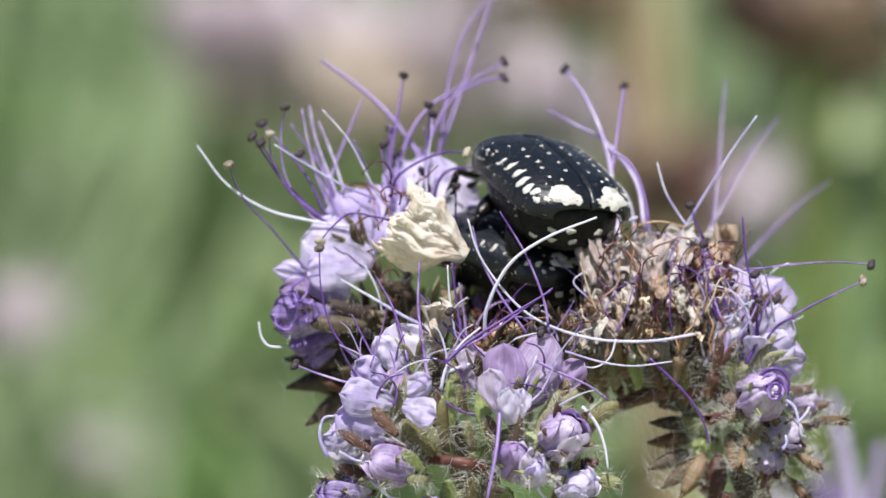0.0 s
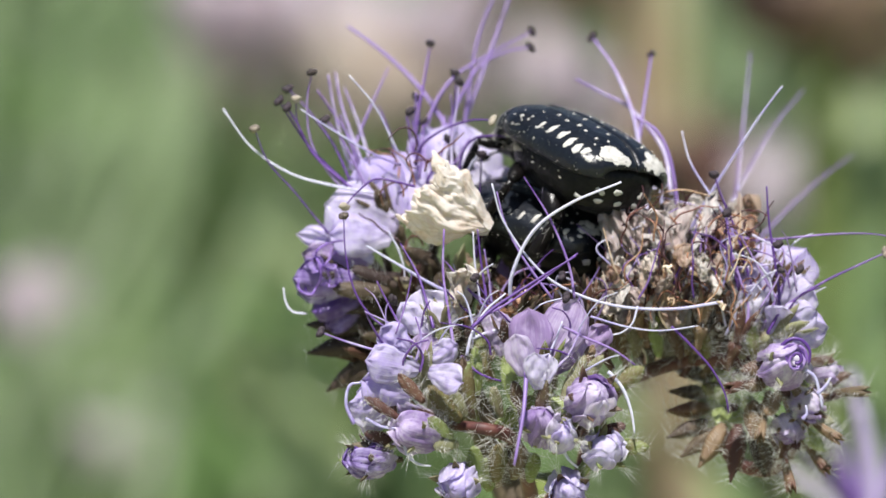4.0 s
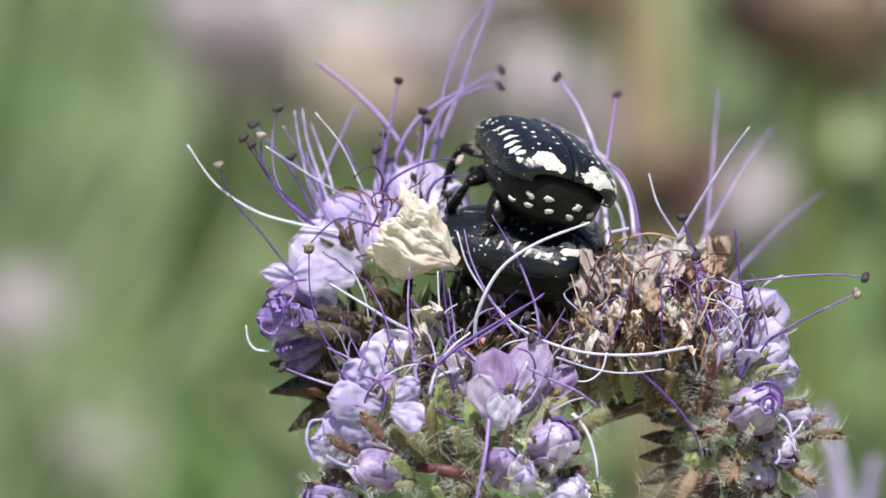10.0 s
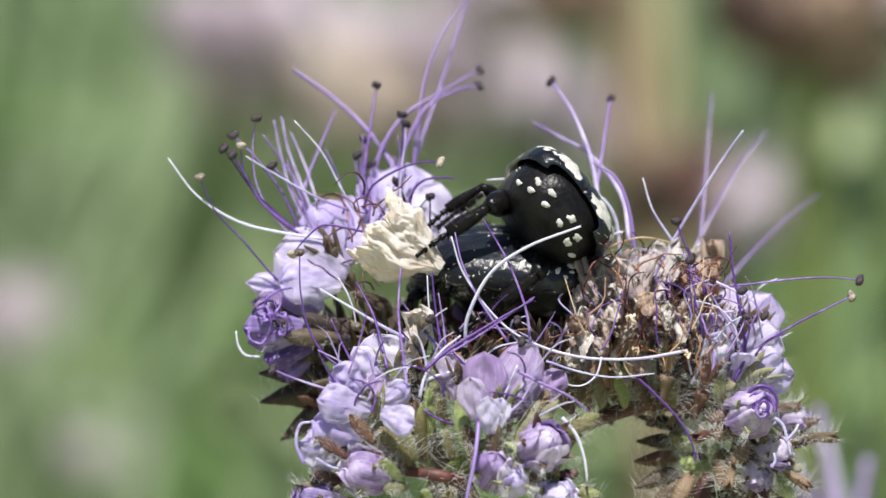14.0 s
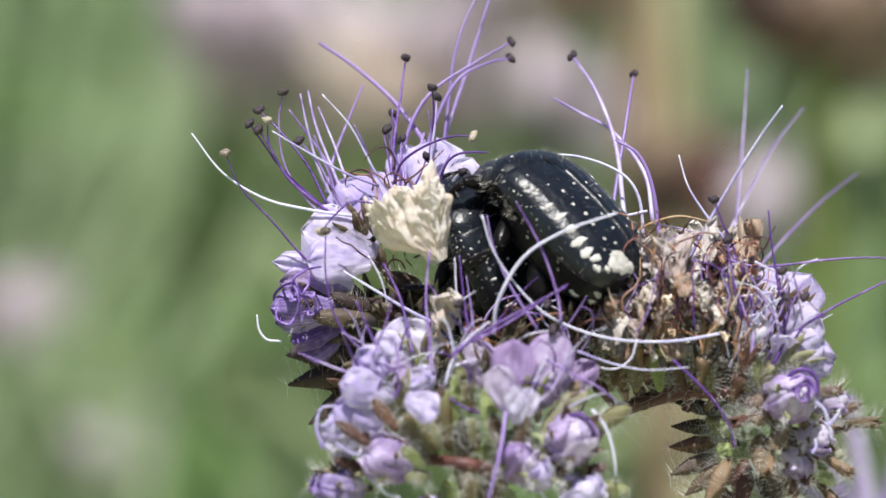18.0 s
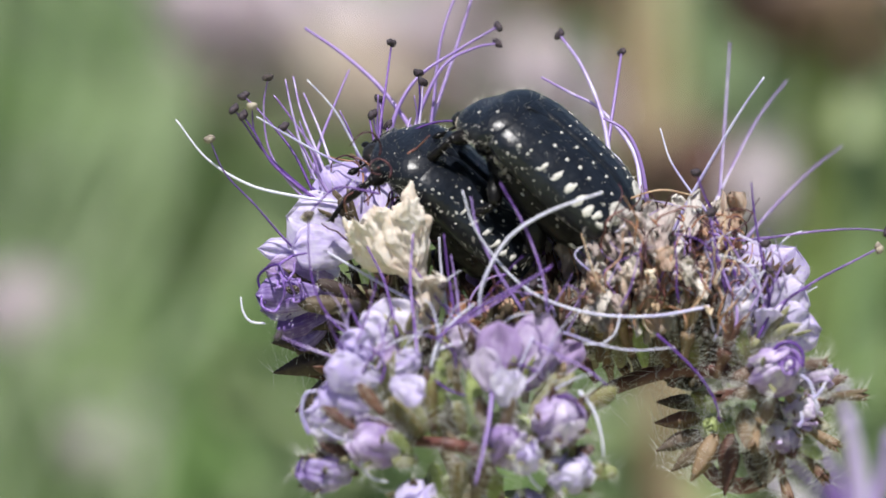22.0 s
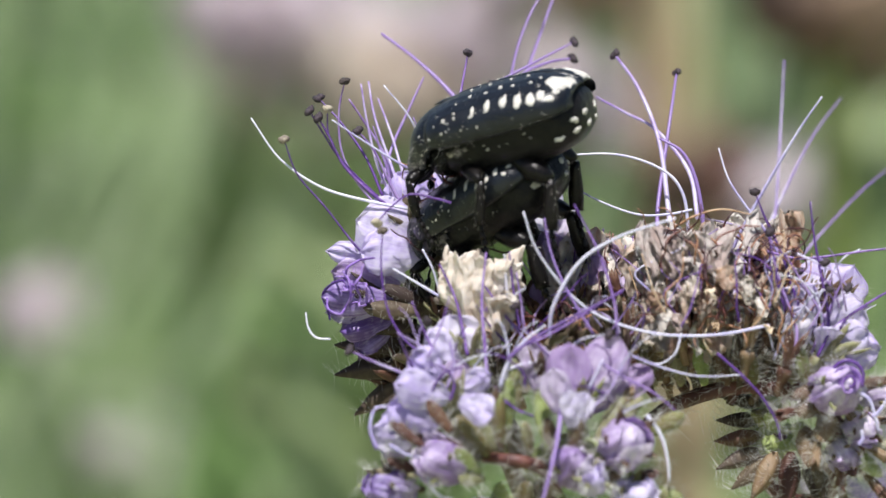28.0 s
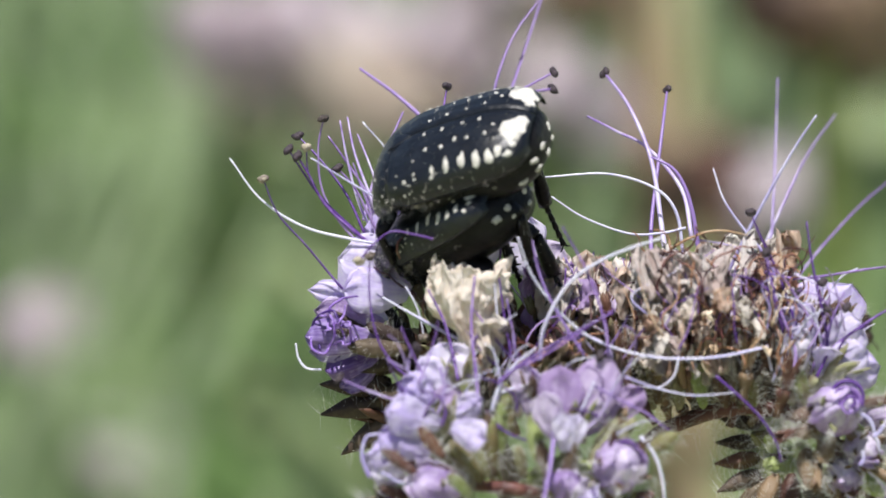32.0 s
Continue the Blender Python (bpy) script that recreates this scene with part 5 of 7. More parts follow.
# many more fine threads, thrown over one another
for i in range(12, 64):
    rr = random.Random(i + 3100)
    if i < 30:
        a, b, d, lift = rr.uniform(640, 980), rr.uniform(650, 730), rr.uniform(-8.5, -5), rr.uniform(20, 110)
    elif i < 50:
        a, b, d, lift = rr.uniform(730, 1010), rr.uniform(590, 660), rr.uniform(-6, -1), rr.uniform(40, 110)
    else:
        a, b, d, lift = rr.uniform(1240, 1380), rr.uniform(560, 650), rr.uniform(-4, 0), rr.uniform(50, 130)
    lean = rr.uniform(-90, 90)
    k = rr.uniform(-22, 22)
    stamen(rr.choice((PURPLE, PURPLE, VIOLET, WHITE)), d, d - rr.uniform(0, 2), ((a, b), (a + lean * 0.3 + k, b - lift * 0.45), (a + lean * 0.7 + k, b - lift * 0.85), (a + lean * 1.1, b - lift)), rr.choice((None, None, None, "dark")), rr.uniform(0.05, 0.085))

# fine bristles along the stalks
feet = []
for q in ((830, 818, -7.6), (860, 835, -6.5), (1060, 738, 1.8), (1110, 715, 1), (1180, 692, 0), (1250, 690, -1), (1330, 735, -1.5), (950, 785, -7), (780, 760, -6), (790, 700, -6), (1290, 720, -2), (1300, 690, -2)):
    for k in range(60):
        u = Vector((rnd.uniform(-1, 1), rnd.uniform(-1, 0.2), rnd.uniform(-1, 1))).normalized()
        feet.append((at(q[0] + rnd.uniform(-35, 35), q[1] + rnd.uniform(-15, 15), q[2]) - PLACE[plant.name] + u * 0.4 * MM, u))
v, f = spikes(feet, 1.3 * MM, 0.010 * MM)
tagged(part("bristles", shape("bristles", v, f, HAIR, False), plant, PLACE[plant.name]), kind="stuff")

# ---------------------------------------------------------------- beetles

BM = 0.00108


WIDE = ((0, 2.5), (0.12, 2.8), (0.35, 2.75), (0.6, 2.75), (0.8, 2.62), (0.92, 2.35), (1, 1.7))
TALL = ((0, 1.4), (0.2, 1.7), (0.45, 1.8), (0.7, 1.72), (0.85, 1.45), (0.95, 1.05), (1, 0.6))


def wing_case(u, v, side, lift=0.0):
    """A point on the wing case: u from the shoulders to the tip, v from the seam (0) to the lower edge (1)."""
    w, h = run(u, WIDE), run(u, TALL)
    g = v * radians(106)
    y = w * math.sin(g) ** 0.9 if g > 0 else 0
    c = math.cos(g)
    z = h * math.copysign(abs(c) ** 0.85, c)
    seam = -0.06 * math.exp(-(v / 0.03) ** 2)
    rib = 0.022 * math.sin(v * 38) * (0 < v < 0.75) * min(1, 6 * u) * min(1, 6 * (1 - u))
    x = 1.4 - 6.85 * u + 0.25 * v * (1 - u) + 0.5 * v * max(0, u - 0.7)
    p = Vector((x, side * (y + 0.012), z + seam + rib))
    if lift:
        p += Vector((-0.25 * u, side * y / (w * 1.2), z / 1.8)).normalized() * lift
    return p * BM


def bow(p):
    """Bends the fore end downwards."""
    k = min(1.0, max(0.0, (p.x - 1.0) / 1.6))
    g = radians(38) * k
    x, z = p.x - 1.0, p.z
    return Vector((1.0 + x * math.cos(g) + z * math.sin(g) * 0.7, p.y, z * math.cos(g) - x * math.sin(g)))


def pron(u, v, lift=0.0):
    """The shield behind the head: u from the rear to the front, v from -1 to 1 across."""
    w = run(u, ((0, 2.5), (0.25, 2.5), (0.6, 2.05), (0.9, 1.35), (1, 0.95)))
    h = run(u, ((0, 1.45), (0.4, 1.45), (0.8, 1.0), (1, 0.6)))
    g = v * radians(115)
    s, c = math.sin(g), math.cos(g)
    x = 1.35 + 2.6 * u - 0.35 * (1 - abs(v)) * (1 - u)
    p = Vector((x, w * math.copysign(abs(s) ** 0.85, s), h * math.copysign(abs(c) ** 0.8, c) * (1 if c > 0 else 0.6) - 0.15 * u))
    return bow(p + Vector((0.3 * u, s, c)).normalized() * lift) * BM


def surface(fn, nu, nv, v0=0.0, v1=1.0, thick=0.09):
    return sheet(lambda s, t: fn(s, v0 + (v1 - v0) * (t + 1) / 2), nu, nv, thick * BM)


def patch(fn, u, v, ru, rv, turn=0.0, bumps=0.25, seed=0.0):
    """A small raised scale patch on a surface fn(u, v, lift)."""
    n = 20
    ring = [[], []]
    for lay, (k, lift) in enumerate(((1.0, 0.015), (0.72, 0.07))):
        for i in range(n):
            g = 2 * math.pi * i / n
            r = k * (1 + bumps * noise.noise(Vector((math.cos(g) * 1.7 + seed, math.sin(g) * 1.7, seed * 1.3))))
            a, b = ru * r * math.cos(g), rv * r * math.sin(g)
            ring[lay].append(fn(u + a * math.cos(turn) - b * math.sin(turn) * 0.5, v + a * math.sin(turn) * 2 + b * math.cos(turn), lift))
    verts = ring[0] + ring[1] + [fn(u, v, 0.075)]
    faces = [(i, (i + 1) % n, n + (i + 1) % n, n + i) for i in range(n)] + [(n + i, n + (i + 1) % n, 2 * n) for i in range(n)]
    return verts, faces


def blob(c, r, nu=14, nv=18, squash=1.0, fn=None):
    verts, faces = [], []
    for i in range(nu + 1):
        a = math.pi * i / nu
        for j in range(nv):
            b = 2 * math.pi * j / nv
            p = Vector((math.cos(a), math.sin(a) * math.cos(b), math.sin(a) * math.sin(b)))
            k = 1.0 if fn is None else fn(p)
            verts.append(Vector((c[0] + r[0] * p.x * k, c[1] + r[1] * p.y * k, c[2] + r[2] * p.z * k)) * BM)
    for i in range(nu):
        for j in range(nv):
            k = (j + 1) % nv
            faces.append((i * nv + j, i * nv + k, (i + 1) * nv + k, (i + 1) * nv + j))
    return verts, faces


BELLY_C, BELLY_R = (-1.75, 0, -0.70), (3.68, 2.45, 2.2)


def blunt(p):
    return (abs(p.x) ** 2.7 + abs(p.y) ** 2.7 + abs(p.z) ** 2.7) ** (-1 / 2.7)


def belly(u, v, lift=0.0):
    """The hind end under the wing cases: u down from the tip, v across."""
    a, b = radians(u), radians(v)
    p = Vector((-math.cos(a) * math.cos(b), math.sin(b), -math.sin(a) * math.cos(b)))
    p *= blunt(p)
    return Vector((BELLY_C[0] + (BELLY_R[0] + lift) * p.x, BELLY_C[1] + (BELLY_R[1] + lift) * p.y, BELLY_C[2] + (BELLY_R[2] + lift) * p.z)) * BM


def beetle(label, seed, marks=1.0):
    b = thing("spotted_flower_beetle", label, "beetle", (0, 0, 0), "mating beetles")
    rr = random.Random(seed)
    for side, sname in ((1, "left"), (-1, "right")):
        v, f = surface(lambda u, w: wing_case(u, w, side), 26, 22)
        case = part("wing_case", shape("wing_case", v, f, SHELL), b, label="black glossy wing case with white spots")
        spot = lambda u, w, lift=0.0: wing_case(min(0.995, max(0.01, u)), min(1.0, max(0.015, w)), side, lift)
        pieces = []
        # bars along the side, the large patch at the tip, and small dots
        for u, w, ru, rw, tn in ((0.36, 0.57, 0.013, 0.060, 0.1), (0.47, 0.55, 0.014, 0.080, 0.12), (0.575, 0.53, 0.017, 0.100, 0.14), (0.67, 0.57, 0.020, 0.095, 0.12), (0.755, 0.60, 0.022, 0.085, 0.10), (0.83, 0.54, 0.018, 0.080, 0.1), (0.885, 0.64, 0.022, 0.060, 0),
                                 (0.915, 0.50, 0.018, 0.045, 0), (0.91, 0.36, 0.040, 0.100, 0), (0.955, 0.30, 0.026, 0.120, 0), (0.90, 0.22, 0.040, 0.070, 0), (0.95, 0.15, 0.028, 0.070, 0), (0.855, 0.27, 0.026, 0.070, 0)):
            k = rr.uniform(1.3, 1.6) * marks
            pieces.append(patch(spot, u + rr.uniform(-0.006, 0.006), w * 1.03 + rr.uniform(-0.010, 0.010), ru * k, rw * 0.95 * k, tn, 0.55, rr.uniform(0, 40)))
        for u, w, r in ((0.30, 0.30, 1.0), (0.42, 0.33, 1.1), (0.53, 0.28, 1.2), (0.62, 0.30, 1.2), (0.73, 0.32, 1.2), (0.78, 0.20, 0.9), (0.24, 0.60, 0.9), (0.34, 0.74, 1.3), (0.46, 0.72, 1.2),
                        (0.66, 0.76, 1.0), (0.22, 0.42, 0.8), (0.16, 0.66, 1.0), (0.27, 0.08, 0.8), (0.41, 0.10, 0.9), (0.56, 0.08, 0.9), (0.69, 0.10, 1.0), (0.80, 0.42, 0.9), (0.10, 0.52, 0.7)):
            k = r * rr.uniform(0.8, 1.15) * (0.6 + 0.4 * marks)
            pieces.append(patch(spot, u + rr.uniform(-0.01, 0.01), w * 0.90 + rr.uniform(-0.012, 0.012), 0.013 * k, 0.021 * k, 0, 0.45, rr.uniform(0, 40)))
        # pale scaly speckle on the shoulder
        for q in range(14):
            pieces.append(patch(spot, rr.uniform(0.04, 0.40), rr.uniform(0.55, 0.85), 0.006 * rr.uniform(0.6, 1.7), 0.014 * rr.uniform(0.6, 1.7), 0, 0.6, rr.uniform(0, 40)))
        v, f = joined(pieces)
        part("white_marking", shape("white_marking", v, f, SPOT), case, label="chalky white scale spots")
    v, f = surface(lambda u, w: pron(u, w), 16, 28, -1, 1)
    shield = part("pronotum", shape("pronotum", v, f, SHELL), b, label="black shield behind the head")
    pieces = []
    for u, w in ((0.28, 0.30), (0.58, 0.27), (0.16, 0.62), (0.45, 0.60), (0.72, 0.58), (0.30, 0.86), (0.12, 0.88), (0.55, 0.88)):
        for s in (-1, 1):
            pieces.append(patch(pron, u + rr.uniform(-0.04, 0.04), s * w, 0.02 * rr.uniform(0.5, 1.3), 0.022 * rr.uniform(0.5, 1.3), 0, 0.5, rr.uniform(0, 40)))
    v, f = joined(pieces)
    part("white_marking", shape("white_marking", v, f, SPOT), shield, label="small white scale spots")
    v, f = surface(lambda u, w: Vector((1.45 - 1.15 * u, w * 0.55 * (1 - u) ** 0.8, 1.5 + 0.08 * u)) * BM, 6, 6, -1, 1, 0.12)
    part("scutellum", shape("scutellum", v, f, SHELL), b)
    v, f = blob((3.75, 0, -0.25), (0.8, 0.85, 0.5), 10, 14)
    v = [bow(p / BM) * BM for p in v]
    head = part("head", shape("head", v, f, SHELL_SIDE), b)
    for s in (-1, 1):
        v, f = blob((3.6, s * 0.8, -0.15), (0.3, 0.22, 0.28), 8, 10)
        v = [bow(p / BM) * BM for p in v]
        part("eye", shape("eye", v, f, LEG), head)
        v, f = joined([tube([Vector((4.0, s * 0.6, -0.4)) * BM, Vector((4.3, s * 1.0, -0.55)) * BM, Vector((4.5, s * 1.15, -0.75)) * BM], [0.1 * BM, 0.07 * BM, 0.07 * BM], 6), tube([Vector((4.45, s * 1.1, -0.7)) * BM, Vector((4.65, s * 1.3, -0.85)) * BM, Vector((4.9, s * 1.4, -1.0)) * BM], [0.1 * BM, 0.2 * BM, 0.2 * BM, 0.06 * BM], 6)])
        v = [bow(p / BM) * BM for p in v]
        part("feeler", shape("feeler", v, f, LEG), head)
    breast = blob((1.7, 0, -0.85), (1.5, 1.95, 1.25), 14, 18)
    v, f = joined([blob(BELLY_C, BELLY_R, 20, 24, fn=lambda p: blunt(p) * (1 + 0.012 * math.sin(p.x * 26))), ([bow(p / BM) * BM for p in breast[0]], breast[1])])
    body = part("underside", shape("underside", v, f, SHELL_SIDE), b, label="black segmented underside")
    pieces = []
    for u, w, ru, rw in ((2, 15, 5.0, 4.0), (8, 33, 5.5, 4.2), (18, 12, 4.6, 4.0), (26, 30, 5.2, 4.4), (34, 44, 4.5, 4.0)):
        for sd in (-1, 1):
            if u > 20 and marks < 0.8:
                continue
            pieces.append(patch(lambda p, q, lift=0.0: belly(p, q, lift), u + rr.uniform(-2, 2), sd * w + rr.uniform(-2, 2), ru * rr.uniform(0.85, 1.15), rw * rr.uniform(0.85, 1.15), rr.uniform(-0.2, 0.3), 0.55, rr.uniform(0, 40)))
    v, f = joined(pieces)
    part("white_marking", shape("white_marking", v, f, SPOT), body, label="white spots on the hind plate")
    pieces = []
    for s in (-1, 1):
        for x, z, rx, rz in ((1.25, -0.6, 0.6, 0.55), (0.3, -0.95, 0.5, 0.3), (-0.9, -1.0, 0.4, 0.24), (-1.9, -1.05, 0.35, 0.24), (-2.9, -1.0, 0.35, 0.22), (1.7, -1.2, 0.35, 0.35)):
            y = 2.45 * max(0.05, 1 - (abs(x - BELLY_C[0]) / 3.9) ** 2.7 * 0.8) ** 0.37 - 0.25 * max(0, -z - 0.6)
            for q in range(3):
                k = rr.uniform(0.12, 0.36) * marks
                pieces.append(blob((x + rr.uniform(-1, 1) * rx, s * (y + 0.02), z + rr.uniform(-1, 1) * rz), (rx * k, 0.1, rz * k), 6, 8, fn=lambda p: 1 + 0.35 * noise.noise(p * 2.5 + Vector((x, s, k * 9)))))
    v, f = joined(pieces)
    part("scale_band", shape("scale_band", v, f, SPOT_DIM), body, label="greyish scale tufts along the flank")
    # pale hairy tuft at each shoulder, between the shield and the wing case
    for s in (-1, 1):
        pcs, fe = [], []
        for q in range(int(14 * marks)):
            h = rr.uniform(0, 1)
            c = (0.9 - 0.9 * h + rr.uniform(-0.35, 0.35), s * (2.34 + rr.uniform(-0.06, 0.10)), 0.1 - 1.2 * h)
            pcs.append(blob(c, (rr.uniform(0.04, 0.10), 0.05, rr.uniform(0.05, 0.13)), 6, 8, fn=lambda p: 1 + 0.35 * noise.noise(p * 2.5 + Vector(c))))
            fe += [(Vector(c) * BM, Vector((rr.uniform(-0.8, 0.4), s, rr.uniform(-0.6, 0.5))).normalized()) for _ in range(14)]
        v, f = joined(pcs)
        tuft = part("shoulder_scales", shape("shoulder_scales", v, f, SPOT_DIM), body, label="pale scaly tuft at the shoulder")
        v, f = spikes(fe, 0.6 * BM, 0.013 * BM, 0.4, rr)
        tagged(part("bristles", shape("bristles", v, f, BRISTLE, False), tuft), kind="stuff")
    # bristles at the sides and over the shield
    feet = []
    for k in range(240):
        u, w, s = rr.uniform(0, 1), rr.uniform(0.05, 1), rr.choice((-1, 1))
        feet.append((wing_case(u, w, s), (wing_case(u, w, s, 0.5) - wing_case(u, w, s)).normalized() + Vector((-0.6, 0, 0))))
    for k in range(260):
        u, w = rr.uniform(0, 1), rr.uniform(-1, 1)
        feet.append((pron(u, w), (pron(u, w, 0.5) - pron(u, w)).normalized()))
    for k in range(240):
        s, a = rr.choice((-1, 1)), rr.uniform(0, 1)
        x, z = 2.6 - 3.2 * a, rr.uniform(-1.5, -0.2)
        feet.append((Vector((x, s * 2.05, z)) * BM, Vector((0.2, s, -0.4)).normalized()))
    v, f = spikes(feet, 0.42 * BM, 0.010 * BM, 0.4, rr)
    tagged(part("bristles", shape("bristles", v, f, BRISTLE, False), b), kind="stuff")
    # legs
    for s in (1, -1):
        for nm, hip, knee, ankle, toe, rad in (
                ("front_leg", (2.4, 1.2, -1.5), (2.9, 2.5, -1.8), (3.0, 2.5, -3.7), (2.7, 2.4, -5.4), 0.40),
                ("middle_leg", (0.4, 1.6, -1.9), (-0.5, 2.7, -2.7), (0.1, 2.8, -4.9), (0.3, 2.6, -6.9), 0.42),
                ("hind_leg", (-2.0, 1.5, -2.2), (-3.3, 1.8, -3.7), (-2.7, 1.9, -6.2), (-2.5, 1.9, -9.0), 0.62)):
            h, k, a, t = [Vector((p[0], s * p[1], p[2])) * BM for p in (hip, knee, ankle, toe)]
            v, f = tube([-(k - h) * 0.1, (k - h) * 0.5, k - h], [rad * BM * 0.75, rad * BM, rad * 0.95 * BM, rad * 0.5 * BM], 9, 8)
            leg = part(nm, shape(nm, v, f, LEG), b, h)
            d = a - k
            v, f = tube([Vector((0, 0, 0)), d * 0.5, d], [rad * 0.38 * BM, rad * 0.5 * BM, rad * 0.62 * BM, rad * 0.55 * BM], 8, 8)
            pcs = [(v, f)]
            o = d.orthogonal().normalized()
            for q in (0.5, 0.78, 1.0):
                pcs.append(tube([d * q, d * (q + 0.08) + o * 0.38 * BM], [0.13 * BM, 0.03 * BM], 5, 2))
            v, f = joined(pcs)
            part("shin", shape("shin", v, f, LEG), leg, k)
            d = t - a
            pcs = []
            for q in range(5):
                pcs.append(tube([d * (q / 5), d * (q / 5 + 0.1), d * (q / 5 + 0.195)], [0.07 * BM, 0.13 * BM, 0.16 * BM], 6, 3))
            for w in (-1, 1):
                pcs.append(tube([d * 0.98, d * 1.07 + o * 0.14 * BM * w, d * 1.10 + o * 0.30 * BM * w], [0.05 * BM, 0.045 * BM, 0.015 * BM], 5, 4))
            v, f = joined(pcs)
            part("foot", shape("foot", v, f, LEG), leg, a)
            fe = []
            for q in range(40):
                p = k + (a - k) * rr.uniform(0, 1)
                u = Vector((rr.uniform(-1, 1), rr.uniform(-1, 1), rr.uniform(-1, 1))).normalized()
                fe.append((p - h + u * rad * 0.4 * BM, u))
            v, f = spikes(fe, 0.4 * BM, 0.011 * BM, 0.3, rr)
            tagged(part("bristles", shape("bristles", v, f, BRISTLE, False), leg, h), kind="stuff")
    return b


upper = beetle("black beetle with white spots, riding on the other's back", 3)
lower = beetle("black white-spotted beetle, feeding beneath the other", 8, 0.75)
upper.scale = (1.02, 1.09, 0.86)
lower.scale = (1.0, 1.04, 0.80)

# ---------------------------------------------------------------- meadow behind


def behind(a, b, dist):
    """A place dist metres from the lens, on the line through a place of the head's grid."""
    return at(a, b, (dist - DIST) * 1000)


def ground():
    n = 60
    verts = [Vector((40 * (2 * i / n - 1) ** 3, 40 * (2 * j / n - 1) ** 3, 0)) for i in range(n + 1) for j in range(n + 1)]
    for p in verts:
        p.z = 0.02 * noise.noise(p * 1.3) - 0.02 if p.length > 0.2 else 0.0
    faces = [(i * (n + 1) + j, (i + 1) * (n + 1) + j, (i + 1) * (n + 1) + j + 1, i * (n + 1) + j + 1) for i in range(n) for j in range(n)]
    ob = new("ground", shape("ground", verts, faces, SOIL))
    return tagged(ob, "green meadow ground with patches of bare soil", "ground", kind="structure")


ground()


def blades(name, count, x0, x1, y0, y1, h0, h1, width, material, seed, label, clear=None):
    rr = random.Random(seed)
    verts, faces = [], []
    for i in range(count):
        p = Vector((rr.uniform(x0, x1), rr.uniform(y0, y1), -0.03))
        if clear and clear[0] < p.x < clear[1] and clear[2] < p.y < clear[3]:
            continue
        h, g = rr.uniform(h0, h1), rr.uniform(0, 6.28)
        lean = Vector((math.cos(g), math.sin(g), 0)) * h * rr.uniform(0.1, 0.5)
        s = Vector((-math.sin(g + 0.7), math.cos(g + 0.7), 0)) * width * rr.uniform(0.6, 1.4)
        o = len(verts)
        for k, wd in ((0, 0.7), (0.5, 1.0), (0.85, 0.6)):
            c = p + Vector((0, 0, h * k)) + lean * k * k
            verts += [c - s * wd, c + s * wd]
        verts.append(p + Vector((0, 0, h)) + lean)
        faces += [(o, o + 1, o + 3, o + 2), (o + 2, o + 3, o + 5, o + 4), (o + 4, o + 5, o + 6)]
    ob = new(name, shape(name, verts, faces, material))
    return tagged(ob, label, "grass", kind="stuff")


blades("meadow_grass", 9000, -0.9, 0.9, 1.15, 4.2, 0.12, 0.36, 0.004, GRASS, 5, "tall green meadow grass, out of focus")
blades("meadow_herbs", 2600, -0.8, 0.8, 1.0, 3.4, 0.10, 0.30, 0.011, LEAF, 6, "broad-leaved green meadow herbs, out of focus")

# the meadow goes on round about, but for the trodden strip from which the flower is watched
blades("meadow_grass", 26000, -4, 4, -1.2, 7, 0.10, 0.34, 0.005, GRASS, 15, "tall green meadow grass all around", (-0.9, 0.9, -1.2, 4.2))
blades("meadow_grass", 3200, -0.9, 0.9, -1.2, 1.15, 0.06, 0.22, 0.004, GRASS, 16, "short meadow grass round the flower's foot", (-0.2, 0.2, -0.6, 0.1))


def far_plant(name, label, category, top, size, material, seed, group, petals=150, petal=0.0065):
    """A plant of the meadow: stem, leaves and a loose head of many small petals."""
    rr = random.Random(seed)
    foot = Vector((top.x + rr.uniform(-0.03, 0.03), top.y + rr.uniform(-0.02, 0.05), -0.02))
    ob = thing(name, label, category, foot, group)
    mid = (foot + top) / 2 + Vector((rr.uniform(-0.02, 0.02), rr.uniform(-0.02, 0.02), 0))
    v, f = tube([Vector((0, 0, 0)), mid - foot, top - foot], [0.003, 0.0026, 0.002], 7, 14)
    part("stem", shape("stem", v, f, STEM_GREEN), ob, foot)
    verts, faces = [], []
    for i in range(petals):
        u = Vector((rr.gauss(0, 1), rr.gauss(0, 1), rr.gauss(0, 0.8))).normalized()
        c = top - foot + Vector((u.x * size, u.y * size, u.z * size * 0.7)) * rr.uniform(0.55, 1.05)
        s = u.orthogonal().normalized() * petal * rr.uniform(0.6, 1.2)
        t = u.cross(s).normalized() * petal * rr.uniform(0.6, 1.2)
        o = len(verts)
        verts += [c - s, c - t * 0.8 + u * petal * 0.3, c + s, c + t + u * petal * 0.5]
        faces.append((o, o + 1, o + 2, o + 3))
    part("flower_head", shape("flower_head", verts, faces, material), ob, foot)
    for i in range(4):
        g = rr.uniform(0, 6.28)
        o = Vector((math.cos(g), math.sin(g), 0))
        v, f = petal_form(Vector((0, 0, 1)), o, rr.uniform(0.05, 0.09), 0.02, 0.6, 0.9, 0.3, 0.006, 0.3, 0.0005, i + seed, 8, 4)
        part("leaf", shape("leaf", v, f, LEAF), ob, foot + (top - foot) * rr.uniform(0.25, 0.8))
    return ob


